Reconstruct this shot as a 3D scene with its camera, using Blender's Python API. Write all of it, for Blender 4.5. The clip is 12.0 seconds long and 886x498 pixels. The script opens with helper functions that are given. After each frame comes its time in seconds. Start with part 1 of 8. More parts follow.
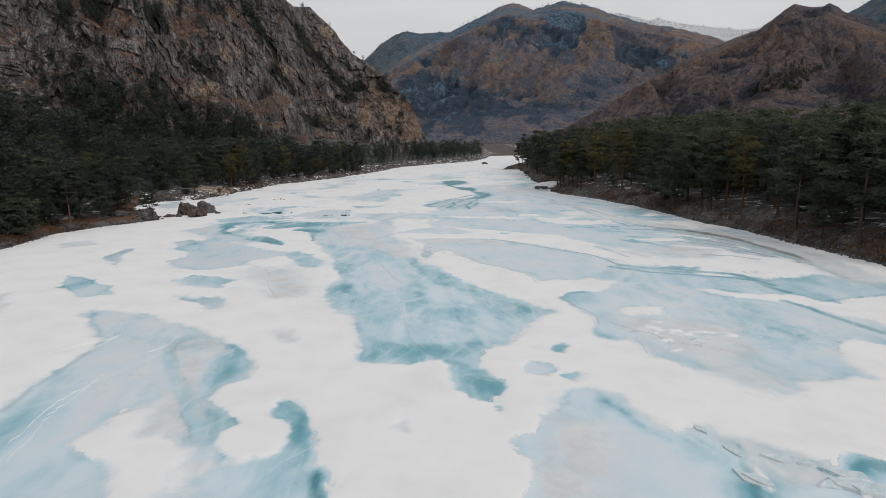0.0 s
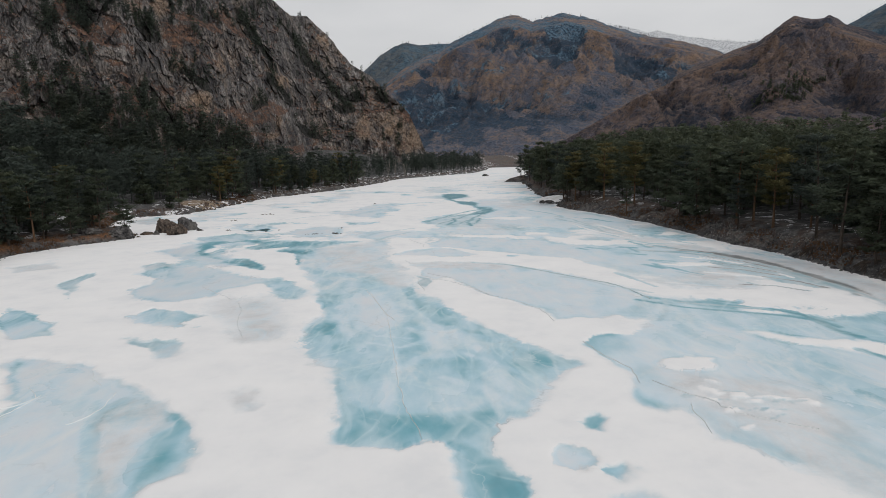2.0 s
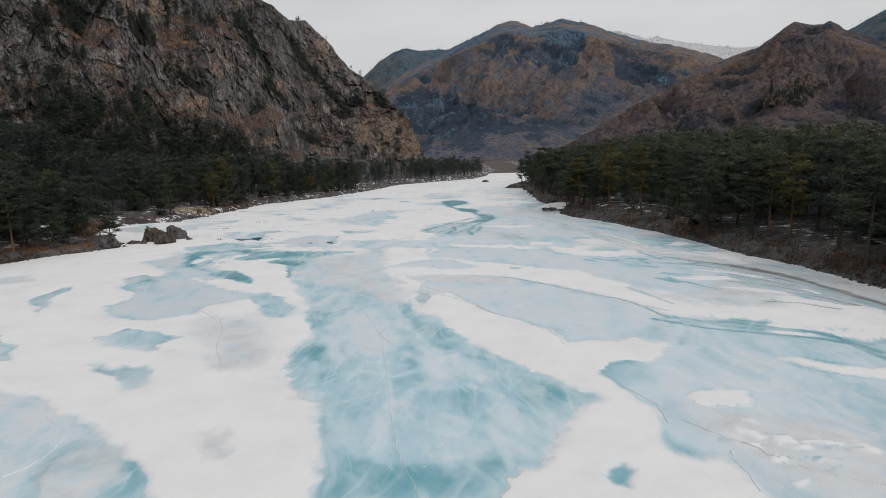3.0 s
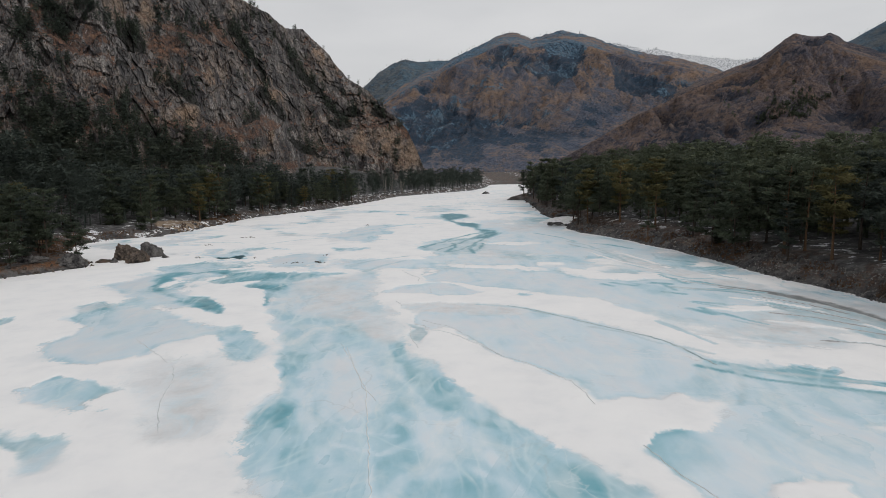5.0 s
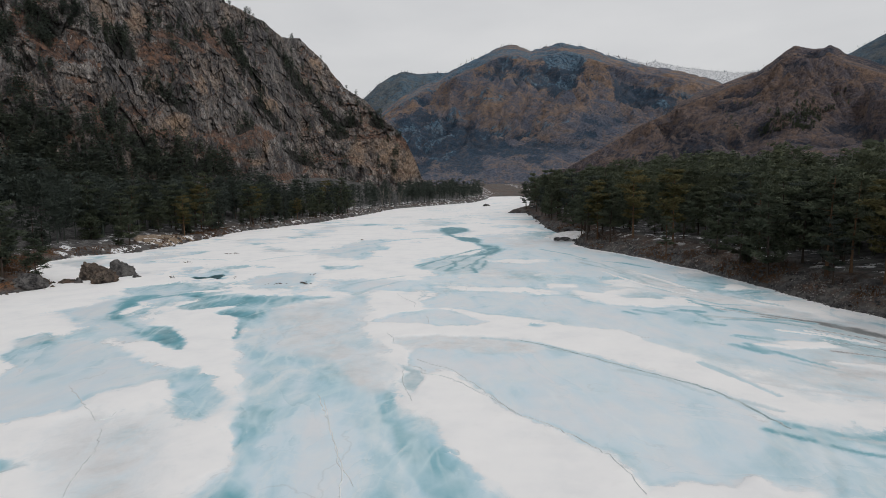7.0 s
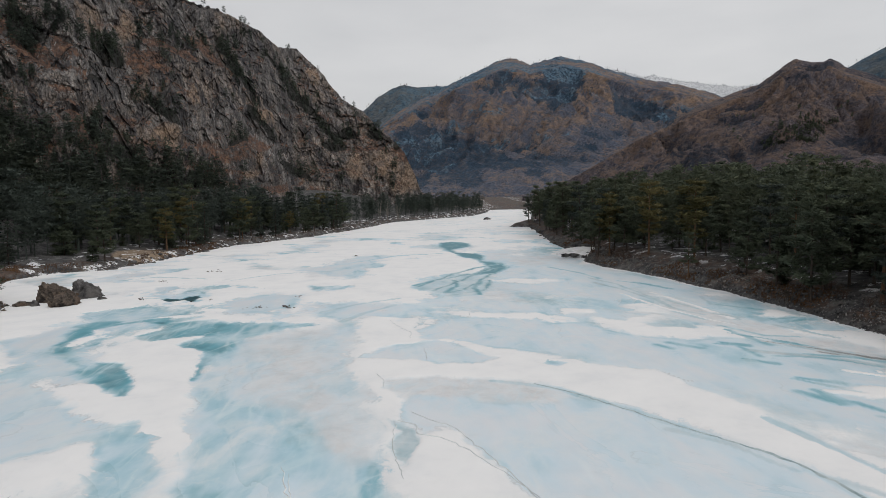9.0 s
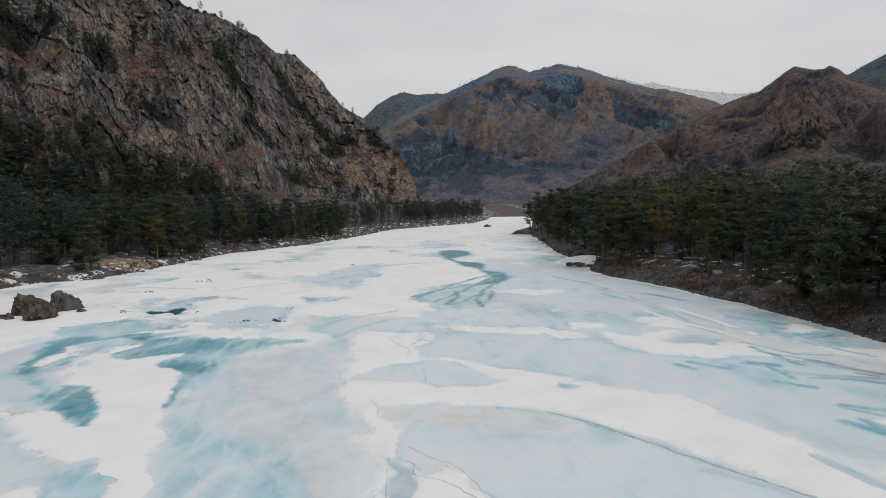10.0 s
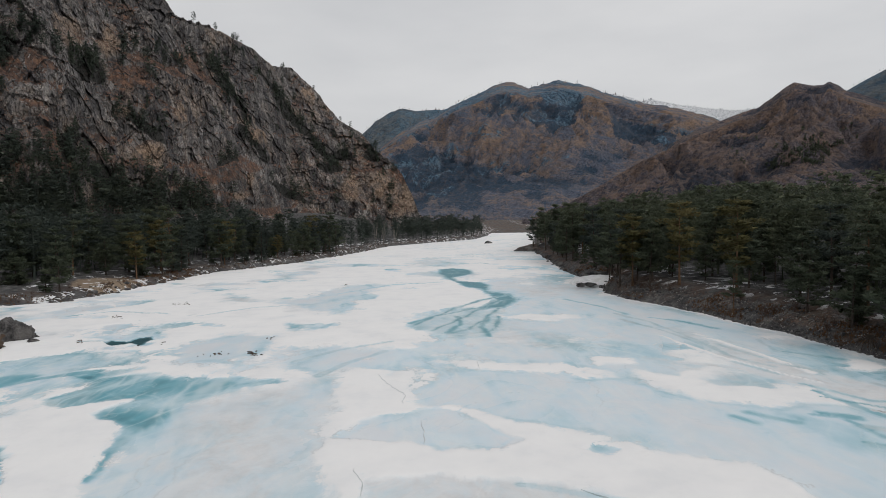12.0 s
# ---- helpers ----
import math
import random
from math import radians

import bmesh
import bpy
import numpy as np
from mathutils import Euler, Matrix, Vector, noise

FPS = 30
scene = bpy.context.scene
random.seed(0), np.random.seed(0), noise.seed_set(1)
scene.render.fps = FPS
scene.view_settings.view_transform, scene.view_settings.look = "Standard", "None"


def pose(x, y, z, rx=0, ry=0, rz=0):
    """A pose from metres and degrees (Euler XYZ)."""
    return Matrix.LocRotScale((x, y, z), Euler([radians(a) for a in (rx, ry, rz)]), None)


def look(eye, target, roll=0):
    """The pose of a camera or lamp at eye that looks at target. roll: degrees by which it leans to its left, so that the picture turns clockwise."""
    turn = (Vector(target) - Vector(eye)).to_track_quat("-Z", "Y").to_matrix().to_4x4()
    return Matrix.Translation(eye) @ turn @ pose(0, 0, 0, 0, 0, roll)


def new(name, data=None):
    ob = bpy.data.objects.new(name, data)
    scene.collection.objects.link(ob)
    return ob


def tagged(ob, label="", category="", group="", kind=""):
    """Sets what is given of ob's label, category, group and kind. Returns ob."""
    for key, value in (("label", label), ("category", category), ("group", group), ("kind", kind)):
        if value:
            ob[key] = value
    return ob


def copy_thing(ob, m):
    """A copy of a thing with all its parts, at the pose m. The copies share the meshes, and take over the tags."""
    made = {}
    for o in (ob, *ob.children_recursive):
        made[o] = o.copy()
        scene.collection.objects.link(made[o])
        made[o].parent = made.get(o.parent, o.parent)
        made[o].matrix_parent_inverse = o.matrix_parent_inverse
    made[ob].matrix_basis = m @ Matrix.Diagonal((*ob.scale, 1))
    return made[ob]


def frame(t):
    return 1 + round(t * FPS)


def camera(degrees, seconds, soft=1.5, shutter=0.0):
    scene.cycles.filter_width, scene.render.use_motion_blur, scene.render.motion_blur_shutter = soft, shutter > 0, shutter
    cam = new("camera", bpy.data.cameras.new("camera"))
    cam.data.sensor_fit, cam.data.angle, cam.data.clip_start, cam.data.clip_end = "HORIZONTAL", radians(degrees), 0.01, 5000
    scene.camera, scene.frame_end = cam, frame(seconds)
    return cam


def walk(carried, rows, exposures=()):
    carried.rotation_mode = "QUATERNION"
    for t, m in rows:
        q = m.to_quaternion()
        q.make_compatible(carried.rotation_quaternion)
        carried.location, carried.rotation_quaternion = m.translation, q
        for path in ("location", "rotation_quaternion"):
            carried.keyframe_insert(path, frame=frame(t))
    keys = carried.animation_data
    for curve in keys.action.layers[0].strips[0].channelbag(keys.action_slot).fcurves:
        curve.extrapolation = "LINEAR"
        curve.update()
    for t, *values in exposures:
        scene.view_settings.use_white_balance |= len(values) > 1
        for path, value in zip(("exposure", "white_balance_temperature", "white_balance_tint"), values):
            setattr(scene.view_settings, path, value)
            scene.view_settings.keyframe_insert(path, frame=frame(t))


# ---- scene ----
cam = camera(70, 12.0, soft=0.85)
ROWS = [
    (0.0, 0.0, 0.0, 17.0, -0.399, -9.886, 1.199),
    (0.5, -0.04, 2.93, 17.03, -0.416, -9.635, 1.186),
    (1.0, -0.07, 5.86, 17.07, -0.433, -9.39, 1.168),
    (1.5, -0.08, 8.78, 17.12, -0.451, -9.148, 1.148),
    (2.0, -0.08, 11.69, 17.17, -0.469, -8.909, 1.124),
    (2.5, -0.07, 14.6, 17.21, -0.486, -8.67, 1.099),
    (3.0, -0.05, 17.5, 17.25, -0.504, -8.432, 1.072),
    (3.5, -0.02, 20.4, 17.28, -0.521, -8.193, 1.044),
    (4.0, 0.0, 23.3, 17.3, -0.539, -7.952, 1.016),
    (4.5, 0.03, 26.19, 17.31, -0.556, -7.708, 0.987),
    (5.0, 0.06, 29.09, 17.31, -0.573, -7.46, 0.96),
    (5.5, 0.08, 31.97, 17.29, -0.591, -7.208, 0.933),
    (6.0, 0.1, 34.86, 17.27, -0.608, -6.949, 0.907),
    (6.5, 0.11, 37.74, 17.23, -0.626, -6.685, 0.883),
    (7.0, 0.12, 40.63, 17.17, -0.644, -6.413, 0.861),
    (7.5, 0.13, 43.51, 17.11, -0.662, -6.133, 0.84),
    (8.0, 0.12, 46.38, 17.04, -0.681, -5.845, 0.822),
    (8.5, 0.11, 49.26, 16.97, -0.7, -5.548, 0.806),
    (9.0, 0.1, 52.13, 16.89, -0.721, -5.241, 0.792),
    (9.5, 0.07, 55.0, 16.81, -0.742, -4.923, 0.781),
    (10.0, 0.04, 57.87, 16.73, -0.765, -4.595, 0.772),
    (10.5, 0.01, 60.74, 16.67, -0.789, -4.255, 0.765),
    (11.0, -0.03, 63.6, 16.61, -0.814, -3.903, 0.76),
    (11.5, -0.07, 66.46, 16.58, -0.842, -3.54, 0.757),
    (12.0, -0.12, 69.31, 16.57, -0.873, -3.164, 0.756),
]
walk(cam, [(t, pose(x, y, z, 90 + pitch, roll, yaw)) for t, x, y, z, yaw, pitch, roll in ROWS])

# ---- light ----
world = bpy.data.worlds.new("world")
scene.world = world
world.use_nodes = True
wn, wl = world.node_tree.nodes, world.node_tree.links
wn.clear()
sky = wn.new("ShaderNodeTexSky")
sky.sky_type = "NISHITA"
sky.sun_disc = False
sky.sun_elevation = radians(38)
sky.sun_rotation = radians(140)
sky.air_density, sky.dust_density, sky.ozone_density = 1.0, 4.0, 1.0
dim = wn.new("ShaderNodeVectorMath")
dim.operation = "SCALE"
dim.inputs["Scale"].default_value = 0.10
wl.new(sky.outputs[0], dim.inputs[0])
# a closed deck of pale cloud lies over nearly all of the blue
coord = wn.new("ShaderNodeTexCoord")
cmap = wn.new("ShaderNodeMapping")
cmap.inputs["Scale"].default_value = (1.0, 1.0, 3.2)
wl.new(coord.outputs["Generated"], cmap.inputs[0])
cloud = wn.new("ShaderNodeTexNoise")
cloud.inputs["Scale"].default_value = 2.6
cloud.inputs["Detail"].default_value = 6.0
cloud.inputs["Roughness"].default_value = 0.5
wl.new(cmap.outputs[0], cloud.inputs["Vector"])
cramp = wn.new("ShaderNodeValToRGB")
cramp.color_ramp.elements[0].position, cramp.color_ramp.elements[0].color = 0.30, (0.635, 0.64, 0.652, 1)
cramp.color_ramp.elements[1].position, cramp.color_ramp.elements[1].color = 0.72, (0.765, 0.762, 0.765, 1)
wl.new(cloud.outputs[0], cramp.inputs[0])
wmix = wn.new("ShaderNodeMix")
wmix.data_type = "RGBA"
wmix.inputs["Factor"].default_value = 0.92
wl.new(dim.outputs[0], wmix.inputs[6])
side = wn.new("ShaderNodeSeparateXYZ")
wl.new(coord.outputs["Generated"], side.inputs[0])
lean = wn.new("ShaderNodeMath")
lean.operation = "MULTIPLY_ADD"
lean.inputs[1].default_value, lean.inputs[2].default_value = 0.11, 0.985
wl.new(side.outputs["X"], lean.inputs[0])
tilt = wn.new("ShaderNodeVectorMath")
tilt.operation = "SCALE"
wl.new(cramp.outputs[0], tilt.inputs[0])
wl.new(lean.outputs[0], tilt.inputs["Scale"])
wl.new(tilt.outputs[0], wmix.inputs[7])
back = wn.new("ShaderNodeBackground")
back.inputs["Strength"].default_value = 0.945
wl.new(wmix.outputs[2], back.inputs[0])
wout = wn.new("ShaderNodeOutputWorld")
wl.new(back.outputs[0], wout.inputs[0])

sun = new("sun", bpy.data.lights.new("sun", "SUN"))
sun.data.energy, sun.data.angle, sun.data.color = 0.9, radians(22), (1.0, 0.97, 0.93)
sun.matrix_world = look((75, -60, 105), (0, 60, 0))


# ---- noise on arrays ----
def hash2(i, j, seed):
    h = (i.astype(np.int64) * 374761393 + j.astype(np.int64) * 668265263 + seed * 1442695041) & 0x7FFFFFFF
    h = ((h ^ (h >> 13)) * 1274126177) & 0x7FFFFFFF
    return ((h ^ (h >> 16)) & 0xFFFF) / 65535.0


def value(x, y, seed=0):
    """Smooth value noise, 0 to 1."""
    x, y = np.asarray(x, float), np.asarray(y, float)
    i, j = np.floor(x), np.floor(y)
    u, v = x - i, y - j
    u, v = u * u * u * (u * (u * 6 - 15) + 10), v * v * v * (v * (v * 6 - 15) + 10)
    a, b = hash2(i, j, seed), hash2(i + 1, j, seed)
    c, d = hash2(i, j + 1, seed), hash2(i + 1, j + 1, seed)
    return (a * (1 - u) + b * u) * (1 - v) + (c * (1 - u) + d * u) * v


def fbm(x, y, octaves=4, seed=0, gain=0.5):
    """Noise summed over octaves, about -1 to 1."""
    total, amp, norm = 0.0, 1.0, 0.0
    for k in range(octaves):
        c, s = math.cos(0.6 * k), math.sin(0.6 * k)
        total = total + amp * (2 * value((c * x - s * y) * 2**k + 17.3 * k, (s * x + c * y) * 2**k - 9.1 * k, seed + k) - 1)
        norm += amp
        amp *= gain
    return total / norm


def ridged(x, y, octaves=4, seed=0, gain=0.5):
    """Noise with sharp crests, 0 to 1."""
    total, amp, norm = 0.0, 1.0, 0.0
    for k in range(octaves):
        c, s = math.cos(0.7 * k), math.sin(0.7 * k)
        n = 2 * value((c * x - s * y) * 2**k + 31.7 * k, (s * x + c * y) * 2**k + 5.3 * k, seed + k) - 1
        total = total + amp * (1 - np.abs(n))
        norm += amp
        amp *= gain
    return total / norm


def blocks(x, y, seed, tilt=1.0):
    """Broken rock: cells, each a tilted plane at a depth of its own, about -1 to 1."""
    i, j = np.floor(x), np.floor(y)
    best = np.full(x.shape, 1e9)
    out = np.zeros(x.shape)
    for di in (-1, 0, 1):
        for dj in (-1, 0, 1):
            a, b = i + di, j + dj
            px, py = a + hash2(a, b, seed), b + hash2(a, b, seed + 1)
            dx, dy = x - px, y - py
            d = dx * dx + dy * dy
            near_cell = d < best
            tone = 1.2 * (hash2(a, b, seed + 2) - 0.5) + tilt * ((hash2(a, b, seed + 3) - 0.5) * 1.6 * dx + (hash2(a, b, seed + 4) - 0.5) * 1.6 * dy)
            out = np.where(near_cell, tone, out)
            best = np.where(near_cell, d, best)
    return out


def smooth(a, b, x):
    t = np.clip((x - a) / (b - a), 0, 1)
    return t * t * (3 - 2 * t)


# ---- materials ----
def material(name, rough=0.8):
    m = bpy.data.materials.new(name)
    m.use_nodes = True
    b = m.node_tree.nodes["Principled BSDF"]
    b.inputs["Roughness"].default_value = rough
    return m, m.node_tree.nodes, m.node_tree.links, b


def coords(nodes, links, scale=(1, 1, 1), rot=(0, 0, 0)):
    c = nodes.new("ShaderNodeTexCoord")
    m = nodes.new("ShaderNodeMapping")
    m.inputs["Scale"].default_value = scale
    m.inputs["Rotation"].default_value = rot
    links.new(c.outputs["Object"], m.inputs[0])
    return m.outputs[0]


def tex_noise(nodes, links, vec, scale, detail=5, rough=0.55, distort=0.0):
    n = nodes.new("ShaderNodeTexNoise")
    n.inputs["Scale"].default_value = scale
    n.inputs["Detail"].default_value = detail
    n.inputs["Roughness"].default_value = rough
    n.inputs["Distortion"].default_value = distort
    if vec is not None:
        links.new(vec, n.inputs["Vector"])
    return n.outputs[0]


def ramp(nodes, links, fac, stops):
    r = nodes.new("ShaderNodeValToRGB")
    el = r.color_ramp.elements
    while len(el) < len(stops):
        el.new(0.5)
    for e, (p, c) in zip(el, stops):
        e.position = p
        e.color = (*c, 1) if len(c) == 3 else c
    links.new(fac, r.inputs[0])
    return r.outputs[0]


def grey(v):
    return (v, v, v)


def mixed(nodes, links, fac, a, b, blend="MIX"):
    m = nodes.new("ShaderNodeMix")
    m.data_type, m.blend_type = "RGBA", blend
    for sock, v in ((m.inputs["Factor"], fac), (m.inputs[6], a), (m.inputs[7], b)):
        if isinstance(v, (int, float)):
            sock.default_value = v
        elif isinstance(v, tuple):
            sock.default_value = (*v, 1)
        else:
            links.new(v, sock)
    return m.outputs[2]


def calc(nodes, links, op, a, b=0.0, clamp=False):
    m = nodes.new("ShaderNodeMath")
    m.operation, m.use_clamp = op, clamp
    for sock, v in zip(m.inputs, (a, b)):
        if isinstance(v, (int, float)):
            sock.default_value = v
        else:
            links.new(v, sock)
    return m.outputs[0]


def attribute(nodes, name):
    a = nodes.new("ShaderNodeAttribute")
    a.attribute_name = name
    return a.outputs["Fac"]


def bumped(nodes, links, bsdf, height, strength, distance):
    b = nodes.new("ShaderNodeBump")
    b.inputs["Strength"].default_value = strength
    b.inputs["Distance"].default_value = distance
    links.new(height, b.inputs["Height"])
    links.new(b.outputs[0], bsdf.inputs["Normal"])


def slope_up(nodes, links):
    g = nodes.new("ShaderNodeNewGeometry")
    s = nodes.new("ShaderNodeSeparateXYZ")
    links.new(g.outputs["Normal"], s.inputs[0])
    return s.outputs["Z"]


def ice_material():
    m, n, l, b = material("river_ice_and_snow", 0.55)
    v = coords(n, l)
    # clear ice: from milky pale blue to deep green-blue, with swirled veils
    # sheets of overflow, each frozen over the last: a sharp lip, then a slow fade
    lobes = tex_noise(n, l, coords(n, l, (1, 0.62, 1), (0, 0, 0.2)), 0.050, 7, 0.52, 0.9)
    saw = calc(n, l, "FRACT", calc(n, l, "MULTIPLY", lobes, 11.0))
    lip_gate = ramp(n, l, tex_noise(n, l, v, 0.06, 4, 0.5, 0.3), [(0.42, grey(0.1)), (0.58, grey(1))])
    lip = calc(n, l, "MULTIPLY", calc(n, l, "SUBTRACT", saw, 0.5), lip_gate)
    lobes_b = tex_noise(n, l, coords(n, l, (1, 0.8, 1), (0, 0, -0.5)), 0.15, 6, 0.5, 0.7)
    saw_b = calc(n, l, "FRACT", calc(n, l, "MULTIPLY", lobes_b, 7.0))
    gate_b = ramp(n, l, tex_noise(n, l, v, 0.045, 4, 0.5, 0.3), [(0.46, grey(0)), (0.58, grey(1))])
    lip = calc(n, l, "ADD", lip, calc(n, l, "MULTIPLY", calc(n, l, "MULTIPLY", calc(n, l, "SUBTRACT", saw_b, 0.5), gate_b), 0.6))
    milk = tex_noise(n, l, coords(n, l, (1, 0.6, 1), (0, 0, 0.35)), 0.15, 7, 0.55, 1.4)
    fine = tex_noise(n, l, coords(n, l, (1.3, 0.9, 1)), 0.7, 8, 0.62, 0.8)
    rough_tone = attribute(n, "deep")
    # the current draws clouds of bubbles out into long streaks
    bent = n.new("ShaderNodeVectorMath")
    bent.operation = "MULTIPLY_ADD"
    sway = n.new("ShaderNodeTexNoise")
    sway.inputs["Scale"].default_value, sway.inputs["Detail"].default_value = 0.045, 3
    l.new(v, sway.inputs["Vector"])
    l.new(sway.outputs["Color"], bent.inputs[0])
    bent.inputs[1].default_value = (11, 11, 0)
    l.new(v, bent.inputs[2])

    def drawn(turn, scale, stretch, detail=6, rough=0.6):
        mp = n.new("ShaderNodeMapping")
        mp.vector_type = "TEXTURE"
        mp.inputs["Rotation"].default_value = (0, 0, turn)
        mp.inputs["Scale"].default_value = (1, 1 / stretch, 1)
        l.new(bent.outputs[0], mp.inputs[0])
        return tex_noise(n, l, mp.outputs[0], scale, detail, rough, 0.35)

    streak = drawn(0.10, 0.34, 0.13, 4, 0.55)
    cross = drawn(-0.75, 0.24, 0.30, 4, 0.55)
    swing = calc(n, l, "ADD", calc(n, l, "MULTIPLY", calc(n, l, "SUBTRACT", milk, 0.5), 0.40), calc(n, l, "MULTIPLY", calc(n, l, "SUBTRACT", fine, 0.5), 0.10))
    swing = calc(n, l, "ADD", swing, calc(n, l, "MULTIPLY", calc(n, l, "SUBTRACT", streak, 0.5), 0.55))
    swing = calc(n, l, "ADD", swing, calc(n, l, "MULTIPLY", calc(n, l, "SUBTRACT", cross, 0.5), 0.30))
    # clearer ice along the melted foot of the snow
    swing = calc(n, l, "ADD", swing, calc(n, l, "MULTIPLY", ramp(n, l, attribute(n, "snow"), [(0.0, grey(0)), (0.14, grey(1)), (0.30, grey(1)), (0.42, grey(0))]), calc(n, l, "MULTIPLY", ramp(n, l, tex_noise(n, l, v, 0.07, 3, 0.5), [(0.40, grey(0)), (0.60, grey(1))]), 0.22)))
    swing = calc(n, l, "ADD", swing, calc(n, l, "MULTIPLY", calc(n, l, "MULTIPLY", lip, ramp(n, l, rough_tone, [(0.30, grey(1)), (0.44, grey(0.15))])), 0.16))
    deep = calc(n, l, "ADD", rough_tone, calc(n, l, "MULTIPLY", swing, ramp(n, l, rough_tone, [(0.0, grey(0.5)), (0.3, grey(1)), (0.48, grey(0.65)), (0.60, grey(0.32)), (0.72, grey(0.25)), (0.8, grey(0.15))])))
    ice = ramp(n, l, deep, [(0.0, (0.715, 0.755, 0.795)), (0.20, (0.606, 0.733, 0.812)), (0.42, (0.385, 0.592, 0.684)), (0.62, (0.150, 0.395, 0.472)), (0.80, (0.085, 0.225, 0.275)), (1.0, (0.022, 0.075, 0.09))])
    # pale veins: long healed cracks full of bubbles
    def veins(scale, width, seed, gate, strength):
        w = n.new("ShaderNodeVectorMath")
        w.operation = "MULTIPLY_ADD"
        nz = n.new("ShaderNodeTexNoise")
        nz.inputs["Scale"].default_value = scale * 2.2
        nz.inputs["Detail"].default_value = 5
        l.new(v, nz.inputs["Vector"])
        l.new(nz.outputs["Color"], w.inputs[0])
        w.inputs[1].default_value = (0.6 / scale, 0.6 / scale, 0)
        l.new(coords(n, l, (1, 0.45, 1), (0, 0, seed)), w.inputs[2])
        vor = n.new("ShaderNodeTexVoronoi")
        vor.feature = "DISTANCE_TO_EDGE"
        vor.inputs["Scale"].default_value = scale
        l.new(w.outputs[0], vor.inputs["Vector"])
        edge = ramp(n, l, vor.outputs["Distance"], [(0.0, grey(strength)), (width, grey(0))])
        return calc(n, l, "MULTIPLY", edge, ramp(n, l, tex_noise(n, l, v, 0.09, 4), gate))
    ice = mixed(n, l, veins(0.10, 0.07, 0.5, [(0.42, grey(0)), (0.6, grey(1))], 0.30), ice, (0.72, 0.79, 0.81))
    ice = mixed(n, l, veins(0.16, 0.012, 1.4, [(0.44, grey(0)), (0.56, grey(1))], 0.30), ice, (0.74, 0.78, 0.78))
    ice = mixed(n, l, veins(0.07, 0.006, 2.2, [(0.48, grey(0)), (0.58, grey(1))], 0.25), ice, (0.30, 0.34, 0.34))
    web = calc(n, l, "MULTIPLY", veins(0.21, 0.16, 0.9, [(0.40, grey(0.2)), (0.56, grey(1))], 0.5), ramp(n, l, rough_tone, [(0.32, grey(0)), (0.46, grey(1)), (0.66, grey(0.5)), (0.72, grey(0))]))
    ice = mixed(n, l, calc(n, l, "MULTIPLY", web, 0.5), ice, (0.66, 0.78, 0.83))

    def filaments(turn, scale, stretch, wide, strength, gate):
        line = ramp(n, l, drawn(turn, scale, stretch, 3, 0.45), [(0.5 - wide, grey(0)), (0.5, grey(strength)), (0.5 + wide, grey(0))])
        return calc(n, l, "MULTIPLY", line, ramp(n, l, tex_noise(n, l, v, gate, 4, 0.55), [(0.44, grey(0)), (0.58, grey(1))]))

    clear = ramp(n, l, rough_tone, [(0.20, grey(0.35)), (0.40, grey(1)), (0.66, grey(0.9)), (0.74, grey(0))])
    for turn, scale, stretch, wide, strength, gate in ((0.18, 0.20, 0.16, 0.035, 0.55, 0.10), (-0.55, 0.17, 0.22, 0.022, 0.45, 0.08), (0.9, 0.13, 0.25, 0.016, 0.35, 0.07), (0.05, 0.45, 0.12, 0.04, 0.35, 0.12)):
        ice = mixed(n, l, calc(n, l, "MULTIPLY", filaments(turn, scale, stretch, wide, strength, gate), clear), ice, (0.66, 0.78, 0.82))
    # a thin veil of blown snow in streaks along the river
    veil = tex_noise(n, l, coords(n, l, (1.0, 0.45, 1), (0, 0, 0.12)), 0.32, 10, 0.64, 1.3)
    broad = tex_noise(n, l, v, 0.055, 5, 0.6, 0.6)
    vfac = calc(n, l, "MULTIPLY", ramp(n, l, veil, [(0.46, grey(0)), (0.66, grey(0.75))]), ramp(n, l, broad, [(0.40, grey(0.15)), (0.60, grey(1))]))
    vfac = calc(n, l, "MULTIPLY", vfac, ramp(n, l, rough_tone, [(0.36, grey(1)), (0.52, grey(0.3)), (0.72, grey(0))]))
    ice = mixed(n, l, vfac, ice, (0.76, 0.795, 0.81))
    seam = calc(n, l, "MULTIPLY", ramp(n, l, saw, [(0.955, grey(0)), (0.99, grey(0.13)), (1.0, grey(0.05))]), calc(n, l, "MULTIPLY", lip_gate, ramp(n, l, rough_tone, [(0.30, grey(1)), (0.44, grey(0.25))])))
    ice = mixed(n, l, seam, ice, (0.36, 0.42, 0.44))
    threads = ramp(n, l, attribute(n, "thread"), [(0.0, grey(0)), (1.0, grey(0.5))])
    ice = mixed(n, l, threads, ice, (0.74, 0.81, 0.84))
    # grey slush refrozen on the ice
    gfac = calc(n, l, "MULTIPLY", attribute(n, "slush"), ramp(n, l, tex_noise(n, l, coords(n, l, (1, 0.6, 1)), 0.4, 9, 0.68, 0.9), [(0.3, grey(0.15)), (0.62, grey(1))]))
    gtone = ramp(n, l, tex_noise(n, l, v, 0.35, 9, 0.62, 0.5), [(0.34, (0.54, 0.545, 0.55)), (0.52, (0.655, 0.66, 0.67)), (0.68, (0.73, 0.735, 0.745))])
    # where silt lies thick on old refrozen tracks
    silt = calc(n, l, "SUBTRACT", attribute(n, "slush"), 1.0, True)
    silt = calc(n, l, "MULTIPLY", silt, ramp(n, l, drawn(0.0, 0.9, 0.12), [(0.30, grey(0.7)), (0.62, grey(1.4))]))
